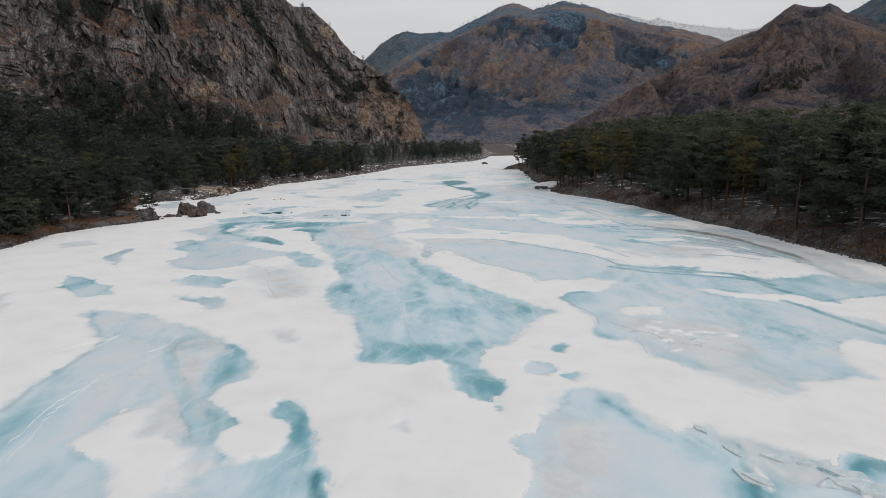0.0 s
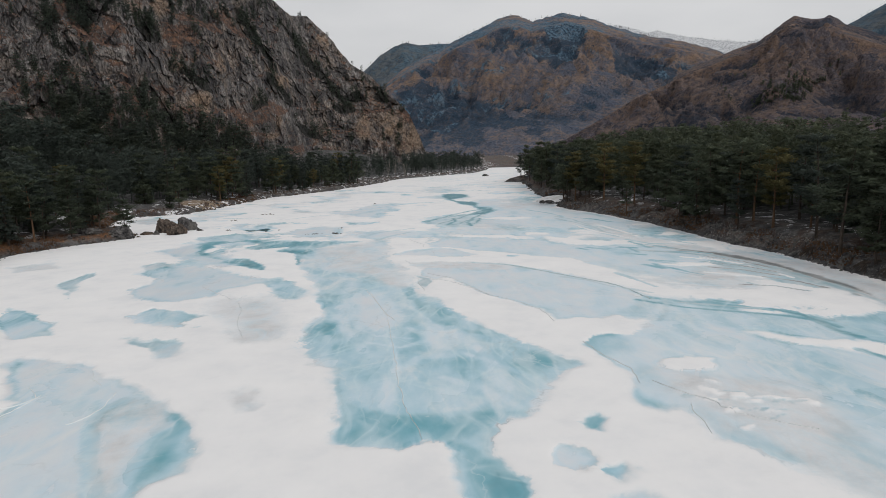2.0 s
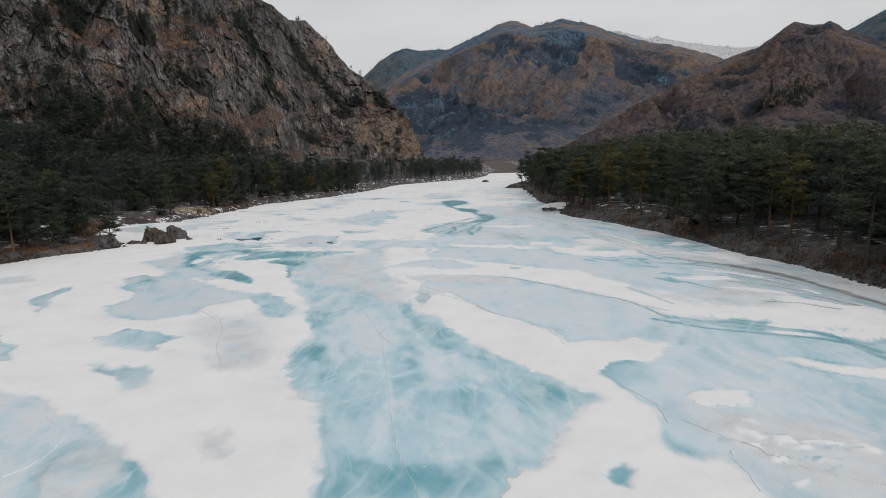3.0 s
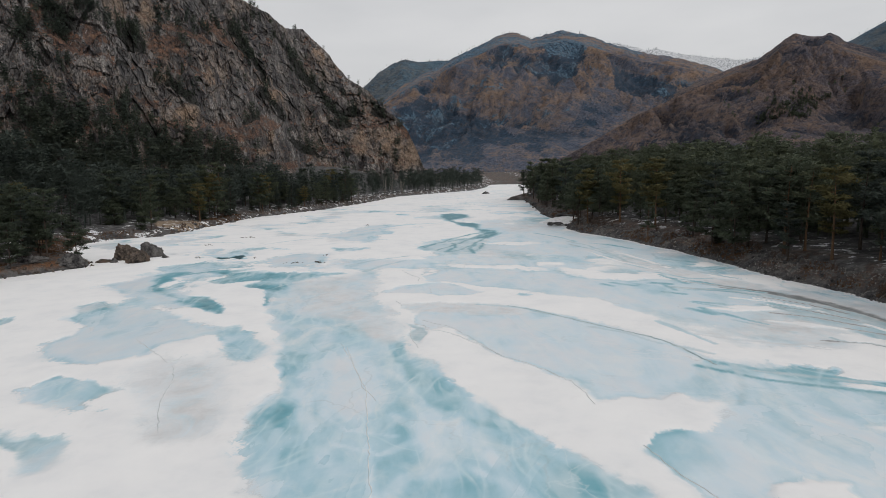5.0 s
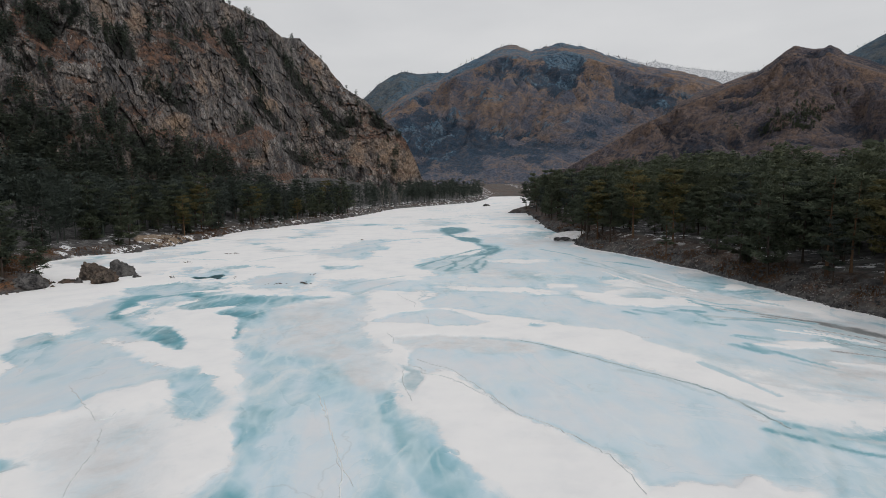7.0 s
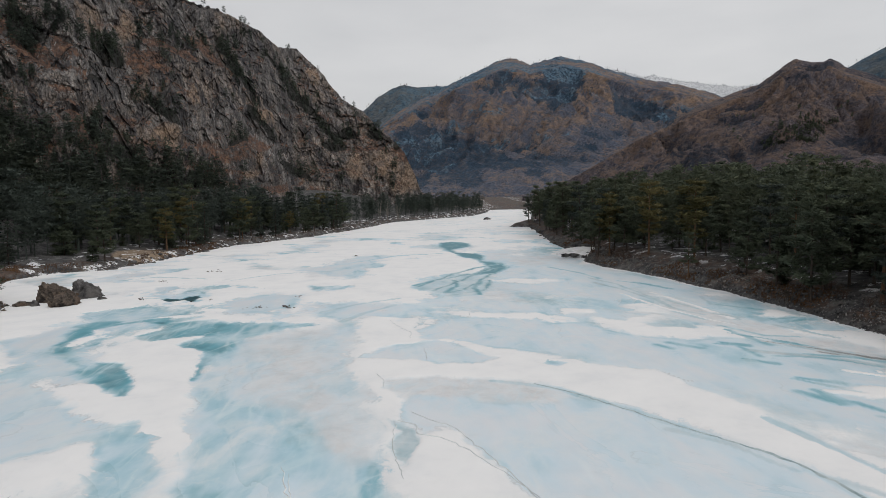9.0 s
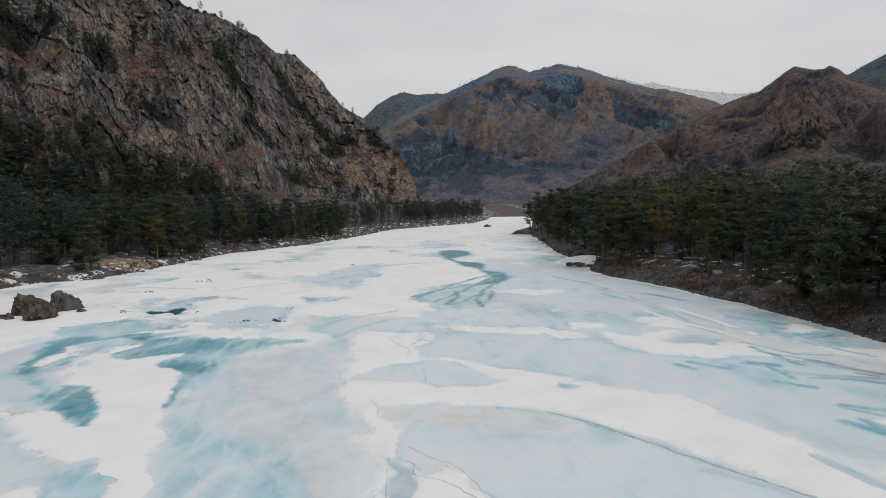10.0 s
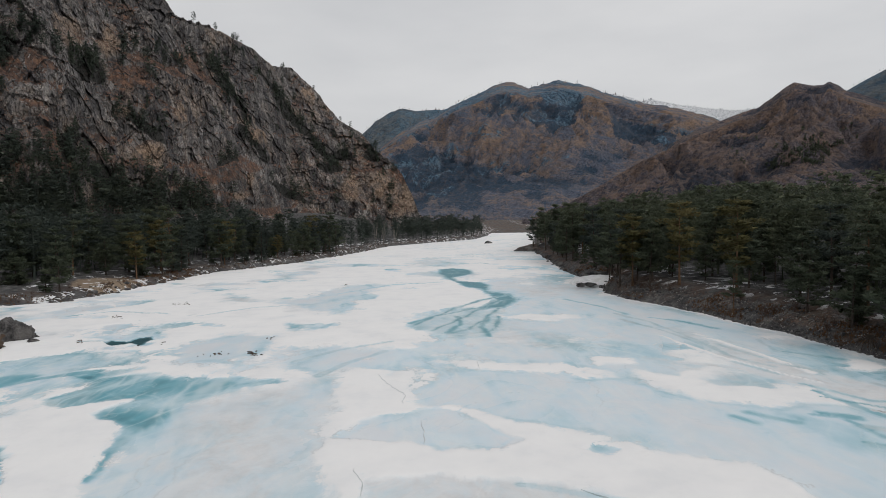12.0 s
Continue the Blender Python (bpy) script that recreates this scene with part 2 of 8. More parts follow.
    gtone = mixed(n, l, silt, gtone, (0.225, 0.24, 0.243))
    gfac = calc(n, l, "MAXIMUM", gfac, silt)
    ice = mixed(n, l, gfac, ice, gtone)
    # snow with a ragged wind-worn edge, thin where it ends
    edge = calc(n, l, "MULTIPLY", calc(n, l, "SUBTRACT", tex_noise(n, l, coords(n, l, (1, 0.75, 1), (0, 0, 0.3)), 0.42, 14, 0.74, 1.4), 0.5), 1.9)
    frill = calc(n, l, "MULTIPLY", calc(n, l, "SUBTRACT", tex_noise(n, l, v, 2.6, 8, 0.72, 0.6), 0.5), 0.55)
    ragged = calc(n, l, "ADD", calc(n, l, "ADD", attribute(n, "snow"), edge), frill)
    ragged = calc(n, l, "SUBTRACT", ragged, calc(n, l, "MULTIPLY", lip, 0.38))
    cover = ramp(n, l, ragged, [(0.30, grey(0)), (0.46, grey(0.30)), (0.52, grey(0.78)), (0.64, grey(1))])
    # thin snow over slush melts away without an edge
    gentle = ramp(n, l, calc(n, l, "ADD", attribute(n, "snow"), calc(n, l, "MULTIPLY", edge, 0.35)), [(0.05, grey(0)), (0.95, grey(1))])
    cover = mixed(n, l, ramp(n, l, attribute(n, "slush"), [(0.15, grey(0)), (0.55, grey(0.85))]), cover, gentle)
    # in places the crust feathers out over the ice
    feather = ramp(n, l, calc(n, l, "ADD", attribute(n, "snow"), calc(n, l, "MULTIPLY", edge, 0.55)), [(0.08, grey(0)), (0.42, grey(0.35)), (0.80, grey(1))])
    cover = mixed(n, l, ramp(n, l, tex_noise(n, l, v, 0.11, 3, 0.5), [(0.44, grey(0)), (0.56, grey(0.9))]), cover, feather)
    # snow tone; its cool darker end paints in faint shadows
    tone = ramp(n, l, tex_noise(n, l, v, 0.2, 8, 0.62), [(0.32, (0.795, 0.800, 0.810)), (0.48, (0.845, 0.843, 0.845)), (0.66, (0.872, 0.867, 0.864))])
    # fine grey silt blown on the crust near the old melt edges
    dirt = calc(n, l, "MULTIPLY", ramp(n, l, tex_noise(n, l, v, 0.33, 9, 0.72, 0.4), [(0.56, grey(0)), (0.72, grey(0.35))]), ramp(n, l, attribute(n, "snow"), [(0.5, grey(1)), (0.98, grey(0.25))]))
    tone = mixed(n, l, dirt, tone, (0.50, 0.49, 0.48))
    col = mixed(n, l, cover, ice, tone)
    # silt caught along the melted rims of the snow
    rim = calc(n, l, "MULTIPLY", ramp(n, l, ragged, [(0.36, grey(0)), (0.47, grey(0.6)), (0.56, grey(0))]), ramp(n, l, tex_noise(n, l, v, 0.16, 8, 0.66), [(0.48, grey(0)), (0.60, grey(1))]))
    rim = calc(n, l, "MULTIPLY", rim, ramp(n, l, attribute(n, "slush"), [(0.1, grey(0.8)), (0.5, grey(0.12))]))
    col = mixed(n, l, rim, col, (0.38, 0.39, 0.40))
    l.new(col, b.inputs["Base Color"])
    l.new(ramp(n, l, cover, [(0, grey(0.42)), (1, grey(0.92))]), b.inputs["Roughness"])
    b.inputs["IOR"].default_value = 1.31
    b.inputs["Specular IOR Level"].default_value = 0.25
    h = calc(n, l, "ADD", cover, calc(n, l, "MULTIPLY", tex_noise(n, l, v, 1.7, 8, 0.65), 0.6))
    bumped(n, l, b, h, 0.30, 0.07)
    return m


def rock_face_material():
    m, n, l, b = material("cliff_rock", 0.9)
    v = coords(n, l)
    big = tex_noise(n, l, v, 0.030, 7, 0.62, 0.6)
    mid = tex_noise(n, l, coords(n, l, (1, 1, 0.6), (0.0, 0.12, 0.0)), 0.13, 12, 0.72, 0.3)
    fine = tex_noise(n, l, v, 0.9, 10, 0.76)
    base = ramp(n, l, mid, [(0.37, (0.078, 0.074, 0.078)), (0.45, (0.132, 0.126, 0.126)), (0.53, (0.205, 0.194, 0.188)), (0.63, (0.305, 0.285, 0.268))])
    # each block of rock has a tone of its own
    def joints(scale, stretch, lean):
        w = n.new("ShaderNodeVectorMath")
        w.operation = "MULTIPLY_ADD"
        nz = n.new("ShaderNodeTexNoise")
        nz.inputs["Scale"].default_value = scale * 1.6
        nz.inputs["Detail"].default_value = 5
        l.new(v, nz.inputs["Vector"])
        l.new(nz.outputs["Color"], w.inputs[0])
        w.inputs[1].default_value = grey(0.55 / scale)
        l.new(coords(n, l, (1, 1, stretch), (0, lean, 0)), w.inputs[2])
        out = []
        for feature in ("F1", "DISTANCE_TO_EDGE"):
            vor = n.new("ShaderNodeTexVoronoi")
            vor.feature = feature
            vor.inputs["Scale"].default_value = scale
            l.new(w.outputs[0], vor.inputs["Vector"])
            out.append(vor.outputs["Color"] if feature == "F1" else vor.outputs["Distance"])
        return out
    cell, gap = joints(0.085, 0.55, 0.15)
    cell_s, gap_s = joints(0.26, 0.6, 0.08)
    base = mixed(n, l, 0.55, base, ramp(n, l, cell, [(0.25, grey(0.6)), (0.75, grey(1.4))]), "MULTIPLY")
    base = mixed(n, l, 0.45, base, ramp(n, l, cell_s, [(0.25, grey(0.6)), (0.75, grey(1.35))]), "MULTIPLY")
    upright = tex_noise(n, l, coords(n, l, (1, 1, 0.28), (0, 0.1, 0)), 0.62, 12, 0.80, 0.2)
    base = mixed(n, l, 0.75, base, ramp(n, l, upright, [(0.37, grey(0.5)), (0.50, grey(1.05)), (0.63, grey(1.75))]), "MULTIPLY")
    flecks = tex_noise(n, l, coords(n, l, (1, 1, 0.6)), 1.1, 8, 0.8)
    base = mixed(n, l, ramp(n, l, flecks, [(0.60, grey(0)), (0.68, grey(0.55))]), base, (0.40, 0.355, 0.315))
    tan = calc(n, l, "MULTIPLY", ramp(n, l, big, [(0.50, grey(0)), (0.62, grey(0.55))]), ramp(n, l, mid, [(0.42, grey(0)), (0.56, grey(1))]))
    bare = attribute(n, "bare")
    tan = calc(n, l, "ADD", tan, calc(n, l, "MULTIPLY", calc(n, l, "MULTIPLY", bare, ramp(n, l, mid, [(0.38, grey(0.2)), (0.53, grey(1))])), 0.9), True)
    base = mixed(n, l, tan, base, (0.350, 0.258, 0.190))
    base = mixed(n, l, ramp(n, l, fine, [(0.38, grey(0.8)), (0.50, grey(0))]), base, (0.050, 0.049, 0.052))
    base = mixed(n, l, ramp(n, l, gap, [(0.0, grey(0.45)), (0.03, grey(0))]), base, (0.034, 0.034, 0.037))
    base = mixed(n, l, ramp(n, l, gap_s, [(0.0, grey(0.5)), (0.05, grey(0))]), base, (0.040, 0.040, 0.043))
    # black lichen stains down the face
    stain = ramp(n, l, tex_noise(n, l, coords(n, l, (1, 1, 0.4), (0, 0.12, 0)), 0.065, 10, 0.74, 0.5), [(0.49, grey(0)), (0.60, grey(0.75))])
    stain = calc(n, l, "SUBTRACT", stain, calc(n, l, "MULTIPLY", bare, 0.7), True)
    base = mixed(n, l, stain, base, (0.056, 0.057, 0.064))
    # dry russet grass and scrub on what is less steep
    up = slope_up(n, l)
    patchy = tex_noise(n, l, coords(n, l, (1, 1, 1.3)), 0.06, 11, 0.72, 0.5)
    lie = calc(n, l, "ADD", up, calc(n, l, "MULTIPLY", calc(n, l, "SUBTRACT", patchy, 0.5), 2.1))
    lie = calc(n, l, "ADD", lie, calc(n, l, "MULTIPLY", attribute(n, "meadow"), 0.55))
    grass = ramp(n, l, tex_noise(n, l, v, 0.30, 10, 0.76), [(0.38, (0.050, 0.041, 0.040)), (0.47, (0.104, 0.069, 0.057)), (0.55, (0.178, 0.104, 0.074)), (0.66, (0.265, 0.152, 0.098))])
    col = mixed(n, l, ramp(n, l, lie, [(0.62, grey(0)), (0.76, grey(0.92))]), base, grass)
    # dark scrub, and the painted shade of an overhang in the same colour
    bush = calc(n, l, "ADD", attribute(n, "scrub_shade"), calc(n, l, "MULTIPLY", calc(n, l, "SUBTRACT", tex_noise(n, l, v, 0.28, 9, 0.72), 0.5), 2.2))
    col = mixed(n, l, ramp(n, l, bush, [(0.42, grey(0)), (0.60, grey(0.92))]), col, (0.033, 0.034, 0.032))
    l.new(col, b.inputs["Base Color"])
    b.inputs["Specular IOR Level"].default_value = 0.15
    relief = calc(n, l, "ADD", mid, calc(n, l, "MULTIPLY", fine, 0.6))
    relief = calc(n, l, "ADD", relief, ramp(n, l, gap_s, [(0.0, grey(0)), (0.1, grey(0.5))]))
    bumped(n, l, b, relief, 1.0, 1.1)
    return m


def mountain_material(name, scree, dark, rock, low, snowy=0.0):
    """Dry grass slopes, thickets in the gullies, bare rock near the top. Distance haze is painted by the colours passed
    in.
    """
    m, n, l, b = material(name, 0.95)
    v = coords(n, l)
    big = tex_noise(n, l, v, 0.010, 12, 0.72, 0.6)
    mid = tex_noise(n, l, v, 0.030, 12, 0.70, 0.5)
    ribs = tex_noise(n, l, coords(n, l, (1, 0.4, 2.2), (0, 0.5, 0)), 0.034, 10, 0.72, 0.8)
    ribs_b = tex_noise(n, l, coords(n, l, (1, 0.4, 2.2), (0, -0.6, 0)), 0.028, 10, 0.72, 0.8)
    fine = tex_noise(n, l, v, 0.13, 9, 0.75)
    gully = attribute(n, "gully")
    height = attribute(n, "height")
    half = tuple(0.5 * p + 0.5 * q for p, q in zip(scree, low))
    base = ramp(n, l, mid, [(0.38, low), (0.47, half), (0.58, scree)])
    open_slope = ramp(n, l, tex_noise(n, l, coords(n, l, (1, 1, 1.4)), 0.0068, 9, 0.66, 0.8), [(0.44, grey(0.1)), (0.54, grey(1))])
    base = mixed(n, l, open_slope, low, base)
    # grassy ribs and trodden ledges show paler
    streaks = calc(n, l, "MAXIMUM", ramp(n, l, ribs, [(0.51, grey(0)), (0.57, grey(0.85))]), ramp(n, l, ribs_b, [(0.52, grey(0)), (0.58, grey(0.85))]))
    base = mixed(n, l, calc(n, l, "MULTIPLY", calc(n, l, "MULTIPLY", streaks, open_slope), ramp(n, l, height, [(0.05, grey(0.6)), (0.35, grey(1))])), base, tuple(1.35 * p for p in scree))
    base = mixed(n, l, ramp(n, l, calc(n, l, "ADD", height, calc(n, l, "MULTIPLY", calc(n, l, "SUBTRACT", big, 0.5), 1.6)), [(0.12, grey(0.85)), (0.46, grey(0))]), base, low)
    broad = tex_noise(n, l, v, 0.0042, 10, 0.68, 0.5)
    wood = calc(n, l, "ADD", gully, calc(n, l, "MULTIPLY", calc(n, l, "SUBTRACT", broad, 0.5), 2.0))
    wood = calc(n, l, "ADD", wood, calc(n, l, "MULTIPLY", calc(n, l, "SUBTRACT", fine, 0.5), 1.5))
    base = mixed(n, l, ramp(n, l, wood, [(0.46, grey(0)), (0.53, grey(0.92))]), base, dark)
    crag = calc(n, l, "ADD", calc(n, l, "MULTIPLY", height, 0.55), calc(n, l, "MULTIPLY", calc(n, l, "SUBTRACT", mid, 0.5), 1.5))
    crag = calc(n, l, "ADD", crag, calc(n, l, "MULTIPLY", calc(n, l, "SUBTRACT", broad, 0.5), 3.0))
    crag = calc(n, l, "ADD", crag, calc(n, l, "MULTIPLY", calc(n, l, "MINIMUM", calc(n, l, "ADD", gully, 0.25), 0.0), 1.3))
    grain = tex_noise(n, l, v, 0.30, 6, 0.75)
    base = mixed(n, l, 0.85, base, ramp(n, l, grain, [(0.36, grey(0.45)), (0.64, grey(1.6))]), "MULTIPLY")
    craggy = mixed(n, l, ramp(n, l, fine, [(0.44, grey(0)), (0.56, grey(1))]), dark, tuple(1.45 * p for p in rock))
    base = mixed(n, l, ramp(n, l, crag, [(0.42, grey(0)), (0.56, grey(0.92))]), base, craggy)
    base = mixed(n, l, ramp(n, l, fine, [(0.38, grey(0.6)), (0.47, grey(0))]), base, dark)
    # dry gullies and animal tracks draw thin pale lines across the slope
    open_line = ramp(n, l, gully, [(0.25, grey(1)), (0.6, grey(0.25))])
    for turn, scale, stretch, wide in ((0.65, 0.020, 0.22, 0.020), (-0.55, 0.024, 0.20, 0.018), (0.25, 0.030, 0.16, 0.022), (-0.95, 0.016, 0.25, 0.012)):
        tilt = n.new("ShaderNodeMapping")
        tilt.vector_type = "TEXTURE"
        tilt.inputs["Rotation"].default_value = (0, turn, 0)
        tilt.inputs["Scale"].default_value = (1 / stretch, 5, 1)
        l.new(v, tilt.inputs[0])
        line = ramp(n, l, tex_noise(n, l, tilt.outputs[0], scale, 5, 0.55, 0.4), [(0.5 - wide, grey(0)), (0.5, grey(0.6)), (0.5 + wide, grey(0))])
        base = mixed(n, l, calc(n, l, "MULTIPLY", calc(n, l, "MULTIPLY", line, open_line), ramp(n, l, fine, [(0.40, grey(0.3)), (0.58, grey(1))])), base, tuple(1.5 * p for p in scree))
    if snowy:
        sn = calc(n, l, "ADD", height, calc(n, l, "MULTIPLY", calc(n, l, "SUBTRACT", mid, 0.5), 0.5))
        white = mixed(n, l, ramp(n, l, fine, [(0.43, grey(0.85)), (0.53, grey(0))]), (0.80, 0.815, 0.84), (0.20, 0.225, 0.26))
        base = mixed(n, l, ramp(n, l, sn, [(0.68, grey(0)), (0.80, grey(snowy))]), base, white)
    l.new(base, b.inputs["Base Color"])
    b.inputs["Specular IOR Level"].default_value = 0.1
    bumped(n, l, b, calc(n, l, "ADD", calc(n, l, "ADD", mid, calc(n, l, "MULTIPLY", fine, 0.4)), calc(n, l, "MULTIPLY", calc(n, l, "ADD", ribs, ribs_b), 0.5)), 1.0, 14.0)
    return m


def ground_material():
    m, n, l, b = material("bank_ground", 0.95)
    v = coords(n, l)
    mid = tex_noise(n, l, v, 0.45, 10, 0.70)
    fine = tex_noise(n, l, v, 2.6, 8, 0.74)
    soil = ramp(n, l, mid, [(0.36, (0.044, 0.045, 0.048)), (0.50, (0.092, 0.091, 0.092)), (0.62, (0.170, 0.168, 0.166))])
    soil = mixed(n, l, ramp(n, l, fine, [(0.55, grey(0)), (0.66, grey(0.6))]), soil, (0.19, 0.182, 0.178))
    rust = ramp(n, l, fine, [(0.36, (0.055, 0.034, 0.024)), (0.5, (0.150, 0.080, 0.046)), (0.64, (0.260, 0.134, 0.070))])
    col = mixed(n, l, calc(n, l, "MULTIPLY", attribute(n, "grass"), ramp(n, l, tex_noise(n, l, v, 0.16, 7, 0.65), [(0.44, grey(0.05)), (0.56, grey(1))])), soil, rust)
    dune = calc(n, l, "ADD", attribute(n, "sand"), calc(n, l, "MULTIPLY", calc(n, l, "SUBTRACT", mid, 0.5), 1.2))
    col = mixed(n, l, ramp(n, l, dune, [(0.42, grey(0)), (0.58, grey(0.9))]), col, (0.30, 0.23, 0.165))
    lying = calc(n, l, "MULTIPLY", calc(n, l, "SUBTRACT", attribute(n, "snow"), 1.0, True), 0.22)
    patches = ramp(n, l, calc(n, l, "ADD", tex_noise(n, l, v, 0.33, 8, 0.68), lying), [(0.565, grey(0)), (0.585, grey(1))])
    col = mixed(n, l, calc(n, l, "MULTIPLY", patches, attribute(n, "snow")), col, (0.78, 0.79, 0.81))
    l.new(col, b.inputs["Base Color"])
    b.inputs["Specular IOR Level"].default_value = 0.15
    bumped(n, l, b, calc(n, l, "ADD", mid, fine), 1.0, 0.3)
    return m


def boulder_material(name, lo, hi, moss, depth=0.22):
    m, n, l, b = material(name, 0.9)
    v = coords(n, l)
    mid = tex_noise(n, l, v, 0.8, 10, 0.74, 0.4)
    col = ramp(n, l, mid, [(0.40, lo), (0.60, hi)])
    col = mixed(n, l, ramp(n, l, tex_noise(n, l, v, 0.45, 6, 0.6), [(0.5, grey(0)), (0.64, grey(0.8))]), col, moss)
    l.new(col, b.inputs["Base Color"])
    b.inputs["Specular IOR Level"].default_value = 0.2
    bumped(n, l, b, calc(n, l, "ADD", tex_noise(n, l, v, 3.0, 8, 0.7), calc(n, l, "MULTIPLY", mid, 1.5)), 1.0, depth)
    return m


def bark_material(name, lo, hi):
    m, n, l, b = material(name, 0.92)
    v = coords(n, l, (6, 6, 1.2))
    l.new(ramp(n, l, tex_noise(n, l, v, 1.0, 6, 0.65), [(0.3, lo), (0.7, hi)]), b.inputs["Base Color"])
    b.inputs["Specular IOR Level"].default_value = 0.15
    bumped(n, l, b, tex_noise(n, l, v, 2.0, 5), 0.8, 0.05)
    return m


def needle_material(name, stops):
    m, n, l, b = material(name, 0.75)
    info = n.new("ShaderNodeObjectInfo")
    geo = n.new("ShaderNodeNewGeometry")
    patch_tone = tex_noise(n, l, coords(n, l), 0.55, 4, 0.6)
    tree_tone = tex_noise(n, l, coords(n, l), 0.16, 3, 0.5)
    mixv = calc(n, l, "ADD", calc(n, l, "MULTIPLY", geo.outputs["Random Per Island"], 0.12), calc(n, l, "MULTIPLY", patch_tone, 0.40))
    mixv = calc(n, l, "ADD", mixv, calc(n, l, "MULTIPLY", calc(n, l, "SUBTRACT", tree_tone, 0.38), 0.75))
    mixv = calc(n, l, "ADD", mixv, calc(n, l, "MULTIPLY", info.outputs["Random"], 0.25))
    tint = ramp(n, l, mixv, stops)
    l.new(tint, b.inputs["Base Color"])
    b.inputs["Specular IOR Level"].default_value = 0.12
    # light comes through the sprays of needles
    thin = n.new("ShaderNodeBsdfTranslucent")
    l.new(tint, thin.inputs["Color"])
    both = n.new("ShaderNodeMixShader")
    both.inputs[0].default_value = 0.38
    l.new(b.outputs[0], both.inputs[1])
    l.new(thin.outputs[0], both.inputs[2])
    l.new(both.outputs[0], n["Material Output"].inputs["Surface"])
    return m


ICE = ice_material()
CLIFF = rock_face_material()
# air haze is painted into these two: woods, rock and lower slopes turned grey-blue
HILL_FAR = mountain_material("hazed_far_mountain", (0.222, 0.158, 0.118), (0.040, 0.070, 0.110), (0.104, 0.170, 0.230), (0.114, 0.131, 0.176))
HILL_RIGHT = mountain_material("hazed_russet_hill", (0.180, 0.126, 0.098), (0.046, 0.055, 0.078), (0.132, 0.108, 0.102), (0.122, 0.111, 0.128))
HILL_SNOW = mountain_material("snowy_ridge", (0.20, 0.175, 0.14), (0.09, 0.10, 0.11), (0.20, 0.20, 0.21), (0.13, 0.12, 0.11), 1.0)
# the farthest slopes: haze of the distance put in as blue-grey base colour
HILL_HAZED = mountain_material("hazed_blue_hill", (0.110, 0.118, 0.122), (0.040, 0.072, 0.106), (0.088, 0.136, 0.176), (0.066, 0.098, 0.134))
GROUND = ground_material()
ROCK_BROWN = boulder_material("brown_boulder", (0.030, 0.027, 0.026), (0.180, 0.145, 0.120), (0.110, 0.074, 0.052))
ROCK_DARK = boulder_material("dark_boulder", (0.036, 0.036, 0.038), (0.165, 0.158, 0.156), (0.18, 0.172, 0.165))
BARK = bark_material("pine_bark", (0.035, 0.029, 0.025), (0.105, 0.082, 0.068))
BARK_ORANGE = bark_material("orange_pine_bark", (0.07, 0.045, 0.03), (0.19, 0.115, 0.070))
NEEDLE = needle_material("pine_needles", [(0.15, (0.078, 0.098, 0.076)), (0.5, (0.108, 0.130, 0.090)), (0.85, (0.160, 0.172, 0.102))])
NEEDLE_DARK = needle_material("spruce_needles", [(0.15, (0.066, 0.084, 0.078)), (0.5, (0.088, 0.108, 0.092)), (0.85, (0.126, 0.144, 0.102))])
NEEDLE_DEEP = needle_material("shaded_pine_needles", [(0.15, (0.074, 0.098, 0.080)), (0.5, (0.103, 0.122, 0.086)), (0.85, (0.150, 0.164, 0.096))])
NEEDLE_OLIVE = needle_material("olive_needles", [(0.15, (0.114, 0.110, 0.053)), (0.5, (0.171, 0.155, 0.073)), (0.85, (0.244, 0.199, 0.094))])
CRACK_WHITE = boulder_material("white_crack_ridge", (0.70, 0.74, 0.75), (0.84, 0.85, 0.85), (0.75, 0.78, 0.79), 0.02)
CRACK_GREY = boulder_material("grey_crack", (0.54, 0.57, 0.58), (0.74, 0.76, 0.77), (0.68, 0.70, 0.71), 0.02)
CRACK_DARK = boulder_material("open_crack", (0.27, 0.36, 0.385), (0.56, 0.63, 0.65), (0.42, 0.50, 0.52), 0.02)
SLAB = boulder_material("broken_ice", (0.50, 0.62, 0.66), (0.78, 0.81, 0.82), (0.58, 0.62, 0.63), 0.02)
SNOWPACK = boulder_material("old_snow", (0.72, 0.72, 0.73), (0.84, 0.84, 0.84), (0.66, 0.65, 0.64), 0.02)
PALE_STONE = boulder_material("pale_stone", (0.14, 0.13, 0.125), (0.34, 0.32, 0.30), (0.2, 0.18, 0.16))
# a paler, bluer twig colour that paints haze over trees on far crests
HAZY_TWIG = bark_material("hazed_twigs", (0.14, 0.165, 0.19), (0.22, 0.245, 0.27))
TWIG = bark_material("bare_twigs", (0.05, 0.036, 0.030), (0.14, 0.095, 0.075))
BIRCH = bark_material("birch_bark", (0.11, 0.10, 0.09), (0.33, 0.30, 0.28))
STRAW = needle_material("dry_grass", [(0.15, (0.085, 0.048, 0.030)), (0.5, (0.155, 0.088, 0.050)), (0.85, (0.25, 0.155, 0.085))])


# ---- plan of the valley ----
LEFT_BANK = [(-400, -66), (40, -70), (105, -74), (124, -76), (133, -72.5), (144, -63.8), (150, -66.5), (160, -79), (180, -86), (190, -84), (195, -75), (209, -72), (232, -69), (258, -66), (275, -58), (290, -50), (330, -38), (360, -31), (400, -24), (440, 2), (475, 26), (540, 40), (600, 47), (640, 60)]
